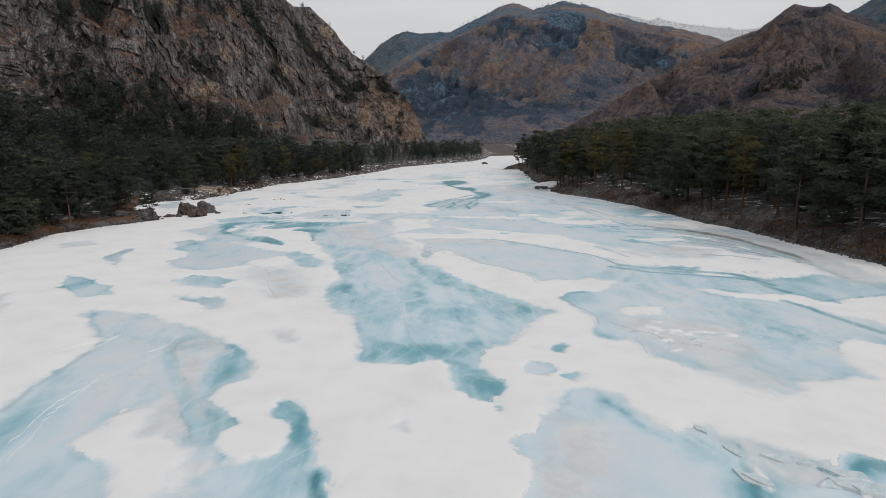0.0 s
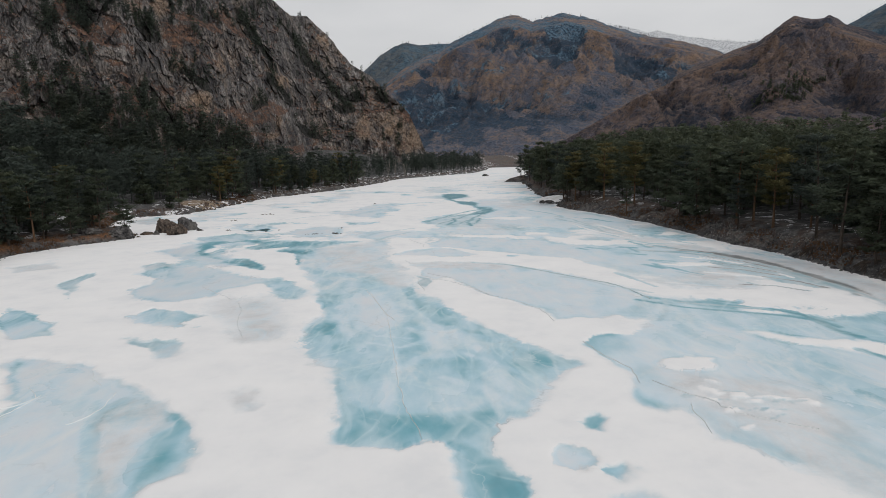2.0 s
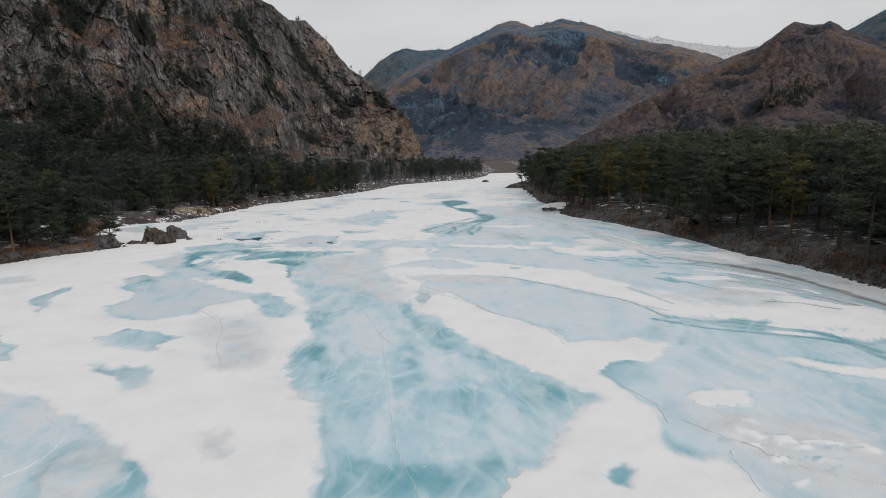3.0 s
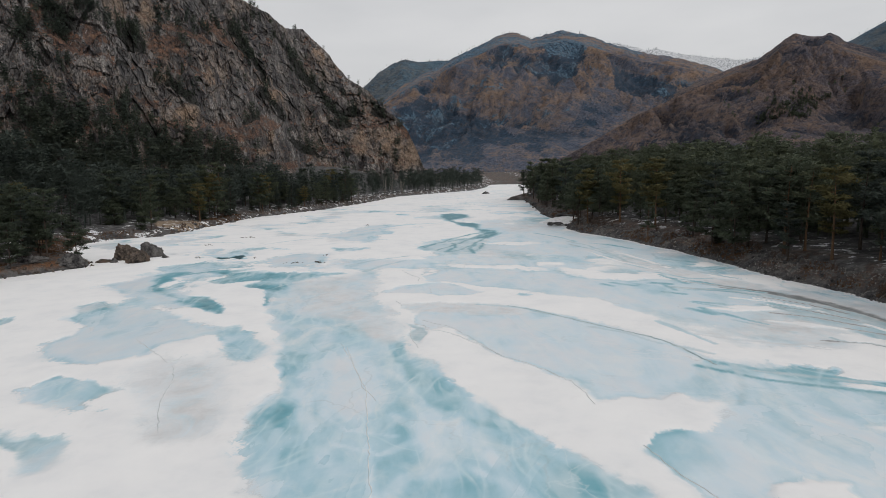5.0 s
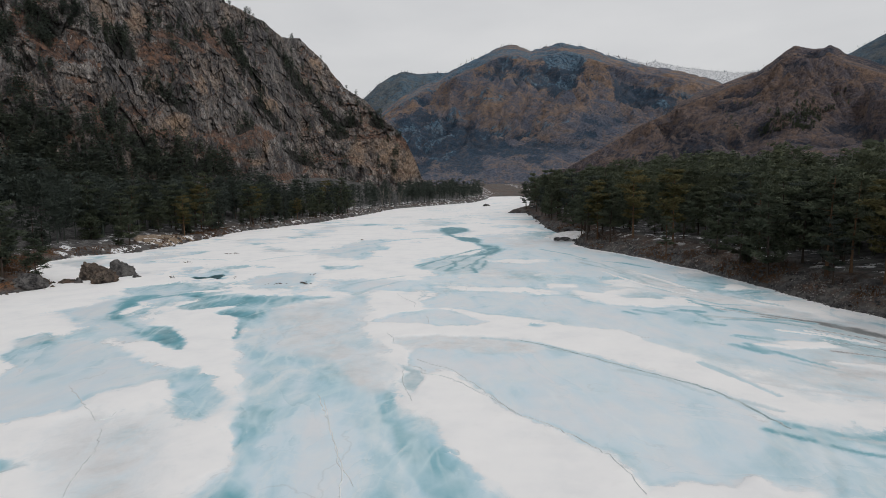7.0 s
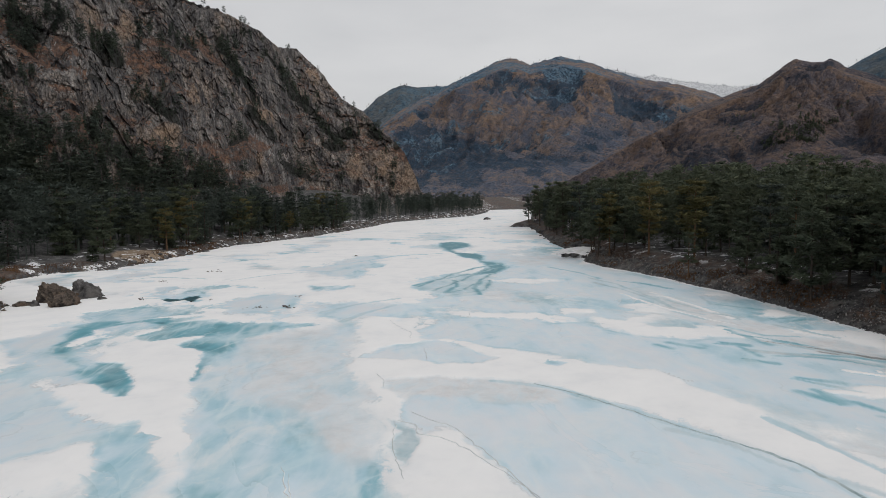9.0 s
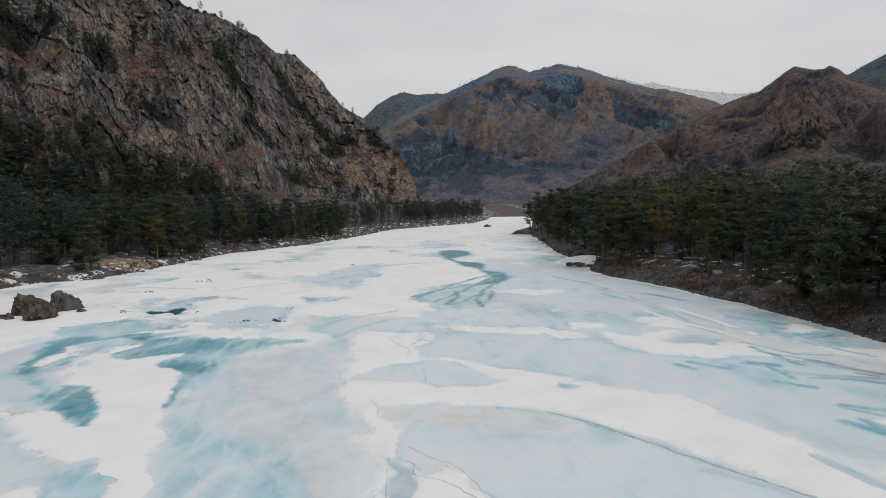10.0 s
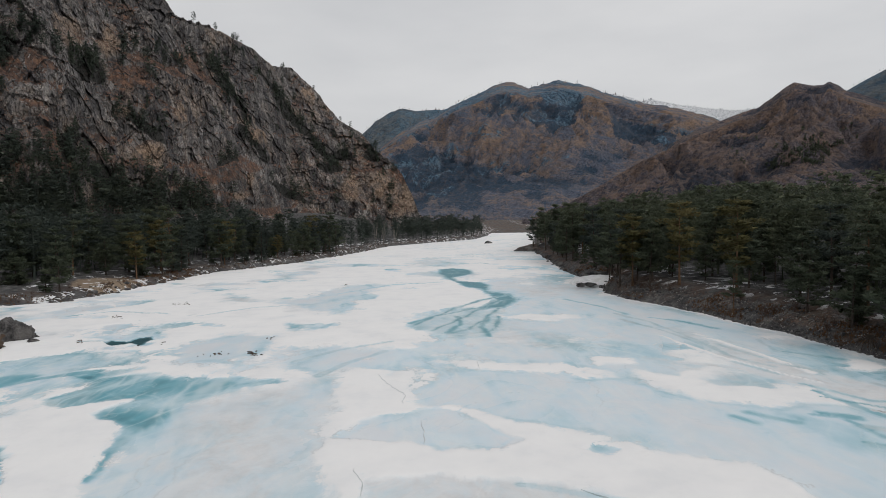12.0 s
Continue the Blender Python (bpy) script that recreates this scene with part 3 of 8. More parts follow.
RIGHT_BANK = [(-400, 62), (40, 57), (78, 56), (94, 54), (108, 53.5), (120, 50.5), (140, 48.8), (153, 47), (168, 43), (177, 41), (188, 36.5), (197, 34.8), (203, 36.5), (239, 37), (257, 37.5), (306, 41), (338, 43), (342, 34.5), (347, 34.5), (352, 46), (430, 57), (521, 72), (570, 80), (640, 88)]
REF_Y = 69.0


def left_bank(y):
    p = np.array(LEFT_BANK)
    return np.interp(y, p[:, 0], p[:, 1]) + 0.9 * fbm(np.asarray(y, float) / 9.0, np.full_like(np.asarray(y, float), 3.3), 4, 5)


def right_bank(y):
    p = np.array(RIGHT_BANK)
    return np.interp(y, p[:, 0], p[:, 1]) + 0.7 * fbm(np.asarray(y, float) / 8.0, np.full_like(np.asarray(y, float), 8.1), 4, 9)


CLIFF_FOOT = [(-100, 215), (-60, 222), (-45, 240), (-33, 258), (-30.7, 258), (-26.6, 298), (-23.4, 308), (-21, 327), (-18.9, 345), (-17.3, 358), (-15.3, 382), (-12.5, 435), (-7.6, 470), (-3, 480), (0, 486)]
CREST = [(-100, 20), (-60, 26), (-45, 26), (-33, 24), (-28, 21)]


def ground_height(x, y):
    """The valley's ground: river bed, banks, forest floor, talus."""
    dl, dr = left_bank(y) - x, x - right_bank(y)
    n1 = fbm(x / 11.0, y / 11.0, 4, 21)
    n2 = fbm(x / 60.0, y / 60.0, 3, 22)
    far = smooth(640, 560, y)
    start = 26 + 30 * smooth(200, 265, y)
    steep = 0.55 - 0.25 * smooth(200, 265, y)
    bank = 1.5 * smooth(-0.3, 3.0, dl) + 1.0 * smooth(3, 16, dl) + 0.03 * np.clip(dl - 10, 0, 28) + steep * np.clip(dl - start, 0, 60)
    zl = -1.2 + 1.2 * smooth(-2.5, 0.0, dl) + bank + (0.5 * n1 + 1.2 * n2 * smooth(10, 60, dl)) * smooth(0, 6, dl)
    zr = -1.2 + 1.2 * smooth(-2.5, 0.0, dr) + 1.7 * smooth(-0.3, 3.2, dr) + 1.6 * smooth(2.5, 11, dr) + 0.07 * np.clip(dr - 10, 0, 160) + (0.45 * n1 + 1.6 * n2 * smooth(10, 60, dr)) * smooth(0, 6, dr)
    inner = np.where(dl > dr, zl, zr)
    beyond = 1.2 + 0.8 * n2 + 0.02 * np.clip(y - 640, 0, 400)
    return inner * far + beyond * (1 - far)


def sheet_mesh(name, verts, rows, cols, mat, attrs=None, closed=False):
    """A grid of rows x cols vertices as one smooth mesh with float attributes."""
    i = np.arange(rows - 1)[:, None] * cols + np.arange(cols - 1)[None, :]
    quads = np.stack([i, i + 1, i + cols + 1, i + cols], -1).reshape(-1, 4)
    me = bpy.data.meshes.new(name)
    me.vertices.add(rows * cols)
    me.vertices.foreach_set("co", np.ascontiguousarray(verts.reshape(-1), dtype=np.float32))
    me.loops.add(quads.size)
    me.loops.foreach_set("vertex_index", quads.reshape(-1).astype(np.int32))
    me.polygons.add(len(quads))
    me.polygons.foreach_set("loop_start", np.arange(0, quads.size, 4, dtype=np.int32))
    me.polygons.foreach_set("use_smooth", np.ones(len(quads), dtype=bool))
    me.update(calc_edges=True)
    for key, val in (attrs or {}).items():
        at = me.attributes.new(key, "FLOAT", "POINT")
        at.data.foreach_set("value", np.ascontiguousarray(val.reshape(-1), dtype=np.float32))
    me.materials.append(mat)
    return me


def build_ground():
    ys = np.unique(np.round(np.concatenate([np.linspace(-400, 20, 15), np.linspace(20, 75, 23), np.arange(75, 280, 0.9), np.arange(280, 420, 2.0), np.arange(420, 700, 6.0), np.linspace(700, 4600, 40)]), 3))
    out = np.array([0.3, 0.8, 1.3, 1.9, 2.6, 3.4, 4.4, 5.6, 7, 8.6, 10.5, 13, 16, 19.5, 23, 27, 32, 38, 45, 53, 62, 73, 86, 100, 130, 180, 260, 400, 700, 1200, 2200, 4200])
    inn = np.array([-6, -3, -1.6, -0.8, -0.3])
    cl, cr = left_bank(ys)[:, None], right_bank(ys)[:, None]
    off = np.concatenate([inn, out])
    xs = np.concatenate([cl - off[::-1][None, :], cr + off[None, :]], 1)
    yy = np.repeat(ys[:, None], xs.shape[1], 1)
    zz = ground_height(xs, yy)
    dl, dr = cl - xs, xs - cr
    d = np.maximum(dl, dr)
    grass = smooth(0.6, 2.0, d) * (1 - smooth(7, 13, d)) * np.where(dl > dr, 1.0 - 0.75 * smooth(150, 200, yy), 0.45)
    grass = np.maximum(grass, 0.45 * smooth(560, 640, yy))
    snow = np.where((dl > dr) & (yy > 185), smooth(1.0, 2.5, d), smooth(6, 10, d)) * (1 - smooth(14, 24, d))
    sand = smooth(1.3, 0.6, np.hypot((xs + 74.4) / 8.5, (yy - 216.9) / 11.0))
    snow = np.where((dl > dr) & (yy > 185), np.maximum(snow, (0.75 + 0.5 * smooth(290, 235, yy)) * smooth(-0.3, 0.3, d) * smooth(5.5, 2, d)), snow)
    me = sheet_mesh("ground", np.stack([xs, yy, zz], -1), len(ys), xs.shape[1], GROUND, {"grass": grass, "snow": snow, "sand": sand})
    return tagged(new("ground", me), "brown earth river banks and forest floor with snow patches", "ground", kind="structure")


ground = build_ground()


# ---- river ice ----
PATCHES, LEADS = [], []
# snow cover, depth of tone, grey slush
KINDS = {"snow": (1.0, 0.15, 0.0), "pale": (0.0, 0.13, 0.15), "pan": (0.0, 0.26, 0.15), "blue": (0.0, 0.37, 0.0), "teal": (0.0, 0.585, 0.0), "dark": (0.0, 0.72, 0.0), "water": (0.0, 0.74, 0.0), "pool": (0.0, 0.98, 0.0),
         "grey": (0.30, 0.12, 1.0), "slush": (0.35, 0.3, 1.0), "greyteal": (0.0, 0.42, 0.45), "greydark": (0.0, 0.55, 0.75), "silt": (-0.40, 0.40, 1.85), "veil": (0.0, 0.10, 0.0)}


def patch(kind, soft, outline):
    """A field of one kind of surface on the river, by its outline on the plan."""
    PATCHES.append((kind, soft, outline))


def lead(kind, width, course, strength=0.9):
    """A narrow streak of one kind of surface along a course on the plan."""
    LEADS.append((kind, width, course, strength))


def course_distance(px, py, course):
    best = np.full(px.shape, 1e9)
    for (ax, ay), (bx, by) in zip(course, course[1:]):
        ex, ey = bx - ax, by - ay
        t = np.clip(((px - ax) * ex + (py - ay) * ey) / (ex * ex + ey * ey + 1e-9), 0, 1)
        best = np.minimum(best, np.hypot(px - ax - t * ex, py - ay - t * ey))
    return best


def inside_distance(px, py, outline):
    """Signed distance to a polygon, positive inside."""
    q = np.array(outline)
    best = np.full(px.shape, 1e9)
    odd = np.zeros(px.shape, bool)
    for (ax, ay), (bx, by) in zip(q, np.roll(q, -1, 0)):
        ex, ey = bx - ax, by - ay
        t = np.clip(((px - ax) * ex + (py - ay) * ey) / (ex * ex + ey * ey + 1e-9), 0, 1)
        best = np.minimum(best, np.hypot(px - ax - t * ex, py - ay - t * ey))
        if ey != 0:
            odd ^= ((ay > py) != (by > py)) & (px < ex * (py - ay) / ey + ax)
    return np.where(odd, best, -best)


patch("pale", 5, [(14.1, 190.3), (26.6, 197.5), (35.3, 187.9), (40.3, 162.3), (41.8, 142.5), (41.5, 131.9), (42.4, 127.6), (37.3, 134.6), (30.1, 146.7), (20.6, 151), (13.9, 155.5), (11.1, 165)])
patch("pale", 4, [(-2.9, 128.5), (1.6, 135.8), (7.6, 135.4), (13, 132.7), (17.3, 131.3), (18.5, 126.2), (22.4, 126.9), (26.6, 124.8), (29.8, 121.3), (35, 117.4), (25.2, 103.7), (21.5, 104.5), (22.5, 108.6), (18.4, 111.7), (15.1, 112.4), (13.5, 114.7), (11, 116.7), (7.9, 116.2), (5.7, 119.4), (1.2, 121.7), (-1.9, 122.3)])
patch("pale", 4, [(-0.8, 147.4), (9.2, 148.3), (15.5, 144.5), (20.5, 138.3), (25.2, 134.2), (18.5, 131.6), (14.1, 137.7), (4.9, 139.4)])
patch("pale", 4, [(-31.1, 191.3), (-25.2, 203.7), (-20.1, 219.1), (-11.9, 218), (-14.5, 193.5), (-16.3, 175.9), (-22.8, 179.7)])
patch("pale", 4, [(-33.4, 148.3), (-29.9, 159.3), (-21.2, 156.4), (-20, 145.6), (-24.2, 141.5), (-28.8, 141.8)])
patch("pale", 3, [(-19.4, 148.9), (-12.4, 149.3), (-5.6, 145.5), (-8.5, 140.4), (-12.3, 133.2), (-16.6, 138.3)])
patch("pale", 3, [(-49.2, 140.5), (-47, 143.1), (-42.6, 145.8), (-38.8, 141.2), (-39.6, 135), (-39.9, 131.8), (-42.7, 130.9)])
patch("grey", 4, [(-20.4, 126.8), (-16.4, 129.3), (-12.3, 133.2), (-9.6, 127), (-9.5, 120.5), (-7.7, 117.7), (-8.6, 113.1), (-6.3, 105.1), (-20.7, 105.7), (-21.9, 112.2), (-22.2, 121.2)])
patch("pale", 4, [(-19, 113.6), (-16.6, 118.2), (-10.7, 115.4), (-8.6, 113.1), (-6.5, 105.1), (-19.1, 105.7)])
patch("blue", 2, [(40.5, 142.6), (46.9, 145.4), (47.3, 140.6), (41.9, 134.2), (39.2, 135.7)])
patch("blue", 2, [(21.3, 151), (28.1, 145.2), (26.6, 137.9), (20.5, 138.3)])
patch("teal", 2, [(32.1, 121.2), (38, 121.6), (35.9, 118.7), (31.6, 118.9)])
patch("teal", 2, [(30, 114.4), (33.2, 114.9), (31.4, 112.3)])
patch("snow", 2, [(0.7, 139.7), (7.9, 137.9), (14, 137.4), (16.5, 134.8), (18.4, 131.2), (14.8, 130.4), (10.4, 134), (2.9, 136.4)])
patch("snow", 2, [(18.3, 129.1), (23, 129.8), (25.3, 133), (27.7, 131.7), (24.8, 127.7), (19.8, 127.1)])
patch("snow", 3, [(21.7, 125.1), (29.2, 126.9), (32.1, 125.4), (30.5, 122.5), (25.7, 122.8)])
patch("grey", 4, [(32.9, 158.2), (36.6, 145.5), (37.6, 125.9), (34.2, 129.1), (33, 140.8)])
patch("snow", 3, [(8.1, 170.6), (17.6, 172.6), (24.2, 169), (16.2, 164.5)])
patch("snow", 1.5, [(17.8, 139.9), (21.5, 139.6), (21.3, 136.9), (17.7, 137.2)])
patch("snow", 2, [(-9.2, 113.1), (-7.3, 115.2), (-5.8, 116.3), (-0.6, 113.7), (2.1, 112.5), (4.8, 111.9), (6.6, 113.4), (7.9, 116.2), (11.1, 116.9), (13.5, 114.7), (15.1, 112.2), (18.3, 111.4), (21.2, 109.6), (22.1, 107.9), (21.5, 103.9), (13.6, 104.2), (10.8, 105.8), (7.7, 107.2), (4.4, 108.6), (-2.8, 109.1), (-5, 109.5), (-6.8, 108.2)])
patch("snow", 2, [(-6.1, 119.6), (-2.1, 122.8), (3.5, 120.1), (6.1, 118.9), (7.9, 116.2), (6.8, 113.4), (6.2, 113.4), (5.6, 115.1), (3.3, 117.7), (0.4, 119.3), (-2.1, 120.8), (-5.2, 119.6)])
patch("snow", 1.5, [(-8.9, 126.1), (-8.7, 134.1), (-6.6, 128.7), (-4.5, 128.6), (-3, 126.6), (-2.9, 124), (-5.4, 121), (-7.6, 117)])
patch("blue", 1.2, [(-7.4, 115.8), (-5.7, 119.6), (-2.1, 120.8), (0.4, 119.3), (3.3, 117.7), (5.6, 115.1), (6.2, 113.4), (4.8, 111.9), (2.1, 112.5), (-0.6, 113.7), (-3.9, 113.9)])
patch("blue", 1, [(10.1, 112.7), (11.7, 114.2), (12.6, 112.5), (10.9, 111.3)])
patch("grey", 2, [(-4.6, 109), (4.4, 108.6), (7.6, 106.6), (8.8, 104.4), (-2.9, 105)])
patch("snow", 3, [(-9.5, 201.8), (-1.3, 216.6), (10.1, 209.5), (11.1, 194.8), (8.2, 183.3), (-1, 177.5), (-6.5, 172)])
patch("water", 1.2, [(1.4, 258.7), (5.4, 262), (11, 255.2), (10.7, 242.8), (4.5, 232.9), (6.3, 224.3), (11, 221.1), (13.4, 214.7), (10.7, 204.2), (13, 201), (15.7, 198.8), (15.8, 190.1), (13.9, 184.2), (11.9, 179.5), (9.9, 179.7), (6.6, 175.5), (9.2, 183.2), (11, 189.1), (11.2, 196.6), (10, 207.4), (6.5, 212.2), (3.7, 228.7), (1.4, 241)])
patch("greyteal", 1.5, [(-4.3, 163.9), (-1, 171.5), (2.9, 178.4), (7.8, 177.9), (11, 176.3), (9.8, 165.1), (8.5, 156), (6.7, 152.9), (2.2, 153.3), (0.7, 155.8)])
patch("blue", 1.5, [(-17.7, 181.2), (-16.9, 186.7), (-14.6, 187.2), (-13.3, 179.4), (-16.1, 177.1)])
patch("blue", 1.5, [(-15.9, 198), (-14.2, 201.4), (-11.7, 202.1), (-11, 194.8), (-13.8, 192.6)])
patch("blue", 2, [(-22.5, 166), (-15.9, 166.9), (-14.5, 163.8), (-18.9, 160.5)])
patch("teal", 1.4, [(-35.5, 127.1), (-35.3, 130.5), (-35.7, 134.3), (-32.3, 135.7), (-29.8, 133.9), (-24.8, 134.5), (-20.1, 132.6), (-17, 133.5), (-15.8, 131.3), (-18.9, 130.5), (-20.7, 127.7), (-22.5, 124.3), (-22, 121.9), (-22.7, 119.1), (-23.4, 117.9), (-22.6, 114.8), (-22.4, 112.7), (-22.1, 110.3), (-21.9, 108.5), (-22.5, 109), (-23.2, 111.7), (-23.6, 115.5), (-24.2, 117.9), (-26.6, 120.7), (-29.2, 122.7), (-29.1, 124.7), (-28.1, 126), (-30.8, 125.1), (-32.8, 123.8)])
patch("blue", 2, [(-32.3, 135.7), (-20.5, 133.8), (-16.8, 133.1), (-21, 128.6), (-25.8, 129.9)])
patch("snow", 1, [(-32.6, 123.8), (-30.9, 125.3), (-28.4, 126.7), (-28.8, 124.4), (-29, 122.3), (-30.4, 121.7)])
patch("dark", 0.8, [(-38, 136.3), (-36.2, 136.9), (-35.3, 134.5), (-36.9, 134.8)])
patch("pool", 0.2, [(-44.6, 153.3), (-44.1, 154.8), (-41.3, 153.8), (-40.8, 156.4), (-39.8, 157.6), (-38.5, 155.1), (-38.3, 151.4), (-40.4, 152.6), (-42.0, 151.3)])
patch("grey", 3, [(-5.9, 109.3), (1.5, 110.7), (10.9, 104.2), (14.4, 99.8), (17.5, 96.6), (22.6, 90.9), (23.9, 84.2), (6.9, 84.9), (4.3, 89.2), (1, 94.7), (-2.2, 95.9), (-3.9, 103.5)])
patch("pale", 2, [(-2.4, 100.7), (1.3, 103.3), (5.4, 98.4), (12.2, 99.9), (17.3, 96.1), (22.3, 90.5), (23.6, 86.9), (23.5, 83.6), (11.4, 84.7), (8.4, 92.4), (3.1, 95.7), (-0.5, 95.9)])
patch("snow", 2.5, [(-6.7, 112.2), (-3, 114), (1.5, 112.7), (6.7, 109.5), (14.7, 109.9), (19.3, 103.8), (23, 99.4), (24.4, 94.1), (26.1, 90.7), (27.6, 89.4), (25.3, 86.1), (22.2, 90.2), (18.9, 94.9), (14.5, 100.5), (10.9, 104.2), (5.4, 107.4), (-0.7, 108.5), (-4, 105.1), (-6.1, 106.8)])
patch("pale", 3, [(0.9, 138.6), (11.1, 132.1), (19.7, 131.3), (26.3, 123.6), (33.3, 120.8), (39.1, 116.4), (44.1, 106.1), (44.8, 96.1), (37.4, 85.8), (31, 88.5), (28.2, 93.1), (25.3, 99.7), (21.7, 107.9), (16.1, 113.1), (9.8, 121), (3.7, 123.6)])
patch("snow", 2, [(20.3, 133.8), (27.6, 128), (33.3, 125.1), (28, 121.3), (20.6, 127.3)])
patch("snow", 2, [(35.6, 96.7), (40.4, 95.3), (39.2, 88.8), (37.3, 92.2)])
patch("snow", 2, [(33.4, 102.9), (39.5, 103.7), (41, 101), (35, 100)])
patch("blue", 2, [(28.1, 119.3), (32.7, 113.4), (36, 109.8), (31.4, 107.1), (28.6, 112)])
patch("grey", 3, [(41.2, 102.3), (44.8, 96.1), (38, 86.5), (33.9, 89.2), (27.3, 91.3), (34.5, 96.8)])
patch("pale", 1.5, [(0.6, 107.2), (4.9, 106.9), (10.4, 103.8), (15.4, 98.1), (18.9, 92.8), (21.6, 89.9), (22.9, 85.9), (23.1, 82.4), (22.3, 78.9), (21.1, 74.8), (19.1, 73.8), (17.9, 74.5), (16.3, 73.3), (13.6, 73.8), (11.2, 73.1), (10.8, 75.8), (9.3, 79.5), (7.3, 83.3), (5.7, 84.7), (4, 87), (1.3, 94.9), (-2.4, 99.4)])
patch("pale", 2, [(23.3, 81.8), (26.8, 81), (32.8, 79.2), (23, 65.4), (17.9, 65.6), (19.6, 70), (20.3, 74)])
patch("snow", 2, [(-6.2, 114.9), (0.8, 123), (5.8, 119.4), (12.5, 113.4), (18.4, 108.2), (22, 102.4), (24.1, 96.5), (25.9, 90.5), (27.9, 86.3), (36.5, 84.4), (33.8, 80.6), (27.4, 82.2), (23.7, 83.7), (22.7, 89), (20.3, 93.7), (16.2, 99.2), (11.1, 104.5), (5.1, 109.2), (0.6, 109), (-3.5, 104.3)])
patch("teal", 2.5, [(23.1, 82.4), (27.1, 81.6), (33.3, 80), (29.4, 74.4), (27.8, 75.9), (25.4, 78.5), (22, 76.7), (20.5, 74.4), (20.1, 76.8)])
patch("snow", 1.5, [(22.9, 72.1), (24.9, 72.5), (24.1, 70.2), (22.4, 70.2)])
patch("pale", 2.5, [(-23.8, 124), (-14.6, 127.5), (-10.3, 134.3), (-9.3, 110.4), (-3.9, 91.5), (-2.1, 83.8), (0.3, 78.9), (3.6, 72.2), (5, 69.9), (6.5, 66), (-12.3, 66.8), (-12.9, 71.4), (-12.2, 73.8), (-11.7, 76.4), (-12.6, 80.7), (-13.9, 85.8), (-16.1, 92.3), (-18, 98.3), (-22.2, 111.4), (-23.8, 118.2)])
patch("grey", 4, [(-20, 121.6), (-14.3, 125.2), (-9.3, 110.4), (-4.5, 91.6), (-8.1, 91.8), (-13.3, 102.5)])
patch("blue", 3, [(-15.6, 92.3), (-11, 90.3), (-7.5, 80.4), (-4.9, 72.6), (-3.5, 66.4), (-12, 66.8), (-12.1, 73.3), (-11.6, 76.4)])
patch("teal", 2.2, [(-18.1, 98.7), (-15.2, 95), (-11.9, 88.7), (-10.6, 80.6), (-11.3, 78.9), (-12.4, 80.7), (-14.7, 88.9)])
patch("teal", 1.8, [(-4.8, 89.1), (-1.6, 83.8), (0.3, 78.3), (3.6, 72.2), (5, 69.9), (6.5, 66), (4.5, 66.1), (2.3, 69.3), (0.1, 74), (-1.9, 79.5)])
patch("teal", 2.5, [(-12.9, 71.4), (-11.3, 75.9), (-9.5, 72.8), (-9.1, 69.8), (-9.3, 66.6), (-12.3, 66.8)])
patch("pale", 2, [(-44.3, 103.5), (-45.8, 109.7), (-42.5, 108.6), (-34.2, 104.5), (-32.2, 101.5), (-28.5, 97.9), (-25.2, 96.7), (-25.3, 92.9), (-28.7, 91.3), (-28.1, 88.1), (-30.8, 86.8), (-35.2, 88.5), (-36.2, 85.7), (-40.5, 92.1), (-39.6, 93.8), (-39.1, 96.6), (-41.2, 100.9)])
patch("blue", 1.2, [(-44.3, 104), (-45.3, 108.8), (-41.8, 108.5), (-38.2, 104.3), (-39.4, 102), (-39.6, 99.3)])
patch("pale", 2.5, [(-52.2, 124.5), (-47.7, 133.9), (-39.3, 119.5), (-31.4, 109.1), (-35.3, 108.9), (-42.3, 116.2)])
patch("teal", 0.9, [(-46, 128.2), (-47.7, 134.9), (-44.4, 138.8), (-41.1, 137.4), (-43.1, 131.5), (-42.5, 125.7), (-37.4, 117.6), (-33.3, 113.8), (-29.7, 112), (-26.9, 108.2), (-25.9, 104.7), (-27.3, 104.5), (-30.7, 107.4), (-35.2, 111.8), (-40.1, 117.8)])
patch("dark", 0.8, [(-30.8, 110.3), (-29.4, 111), (-26.8, 107.7), (-26.1, 104.9), (-28.2, 106.1)])
patch("blue", 1.6, [(-23.5, 94.6), (-22.9, 97.5), (-20.5, 95.4), (-18, 90.7), (-16.7, 87.4), (-17.3, 84.6), (-18.8, 85.8), (-21.4, 89.7)])
patch("pale", 1.2, [(-32.7, 80.6), (-29.8, 79.9), (-28.5, 78.7), (-26.3, 74.4), (-24.8, 72.9), (-27, 73.2), (-28, 73.6)])
patch("blue", 1.4, [(-35.4, 127.2), (-32.7, 131.5), (-25.8, 128.5), (-22.5, 133), (-19.6, 129.3), (-22.6, 126), (-20.4, 114.4), (-22.3, 114.6), (-26.8, 123.4)])
patch("grey", 4, [(-27.4, 83.9), (-26.1, 88), (-20.5, 84.8), (-17.7, 78.7), (-16.3, 73.1), (-16.1, 69.4), (-18.8, 69.5), (-22.3, 75.1)])
patch("teal", 1, [(-27.9, 70.6), (-24.2, 68.7), (-23.6, 67.2), (-25.5, 67.3)])
patch("snow", 1.0, [(-2.1, 98.2), (0.5, 97.4), (2.8, 91.1), (5.7, 84.5), (7.3, 83), (9.2, 79.3), (10.8, 75.6), (11.2, 73), (13.6, 73.8), (16.3, 73.2), (18, 74.3), (19.1, 71.5), (19.2, 68.6), (17.6, 65.6), (6.5, 66), (5, 70), (3.6, 72.4), (1.6, 75), (0.3, 78.7), (-1.9, 91.4)])
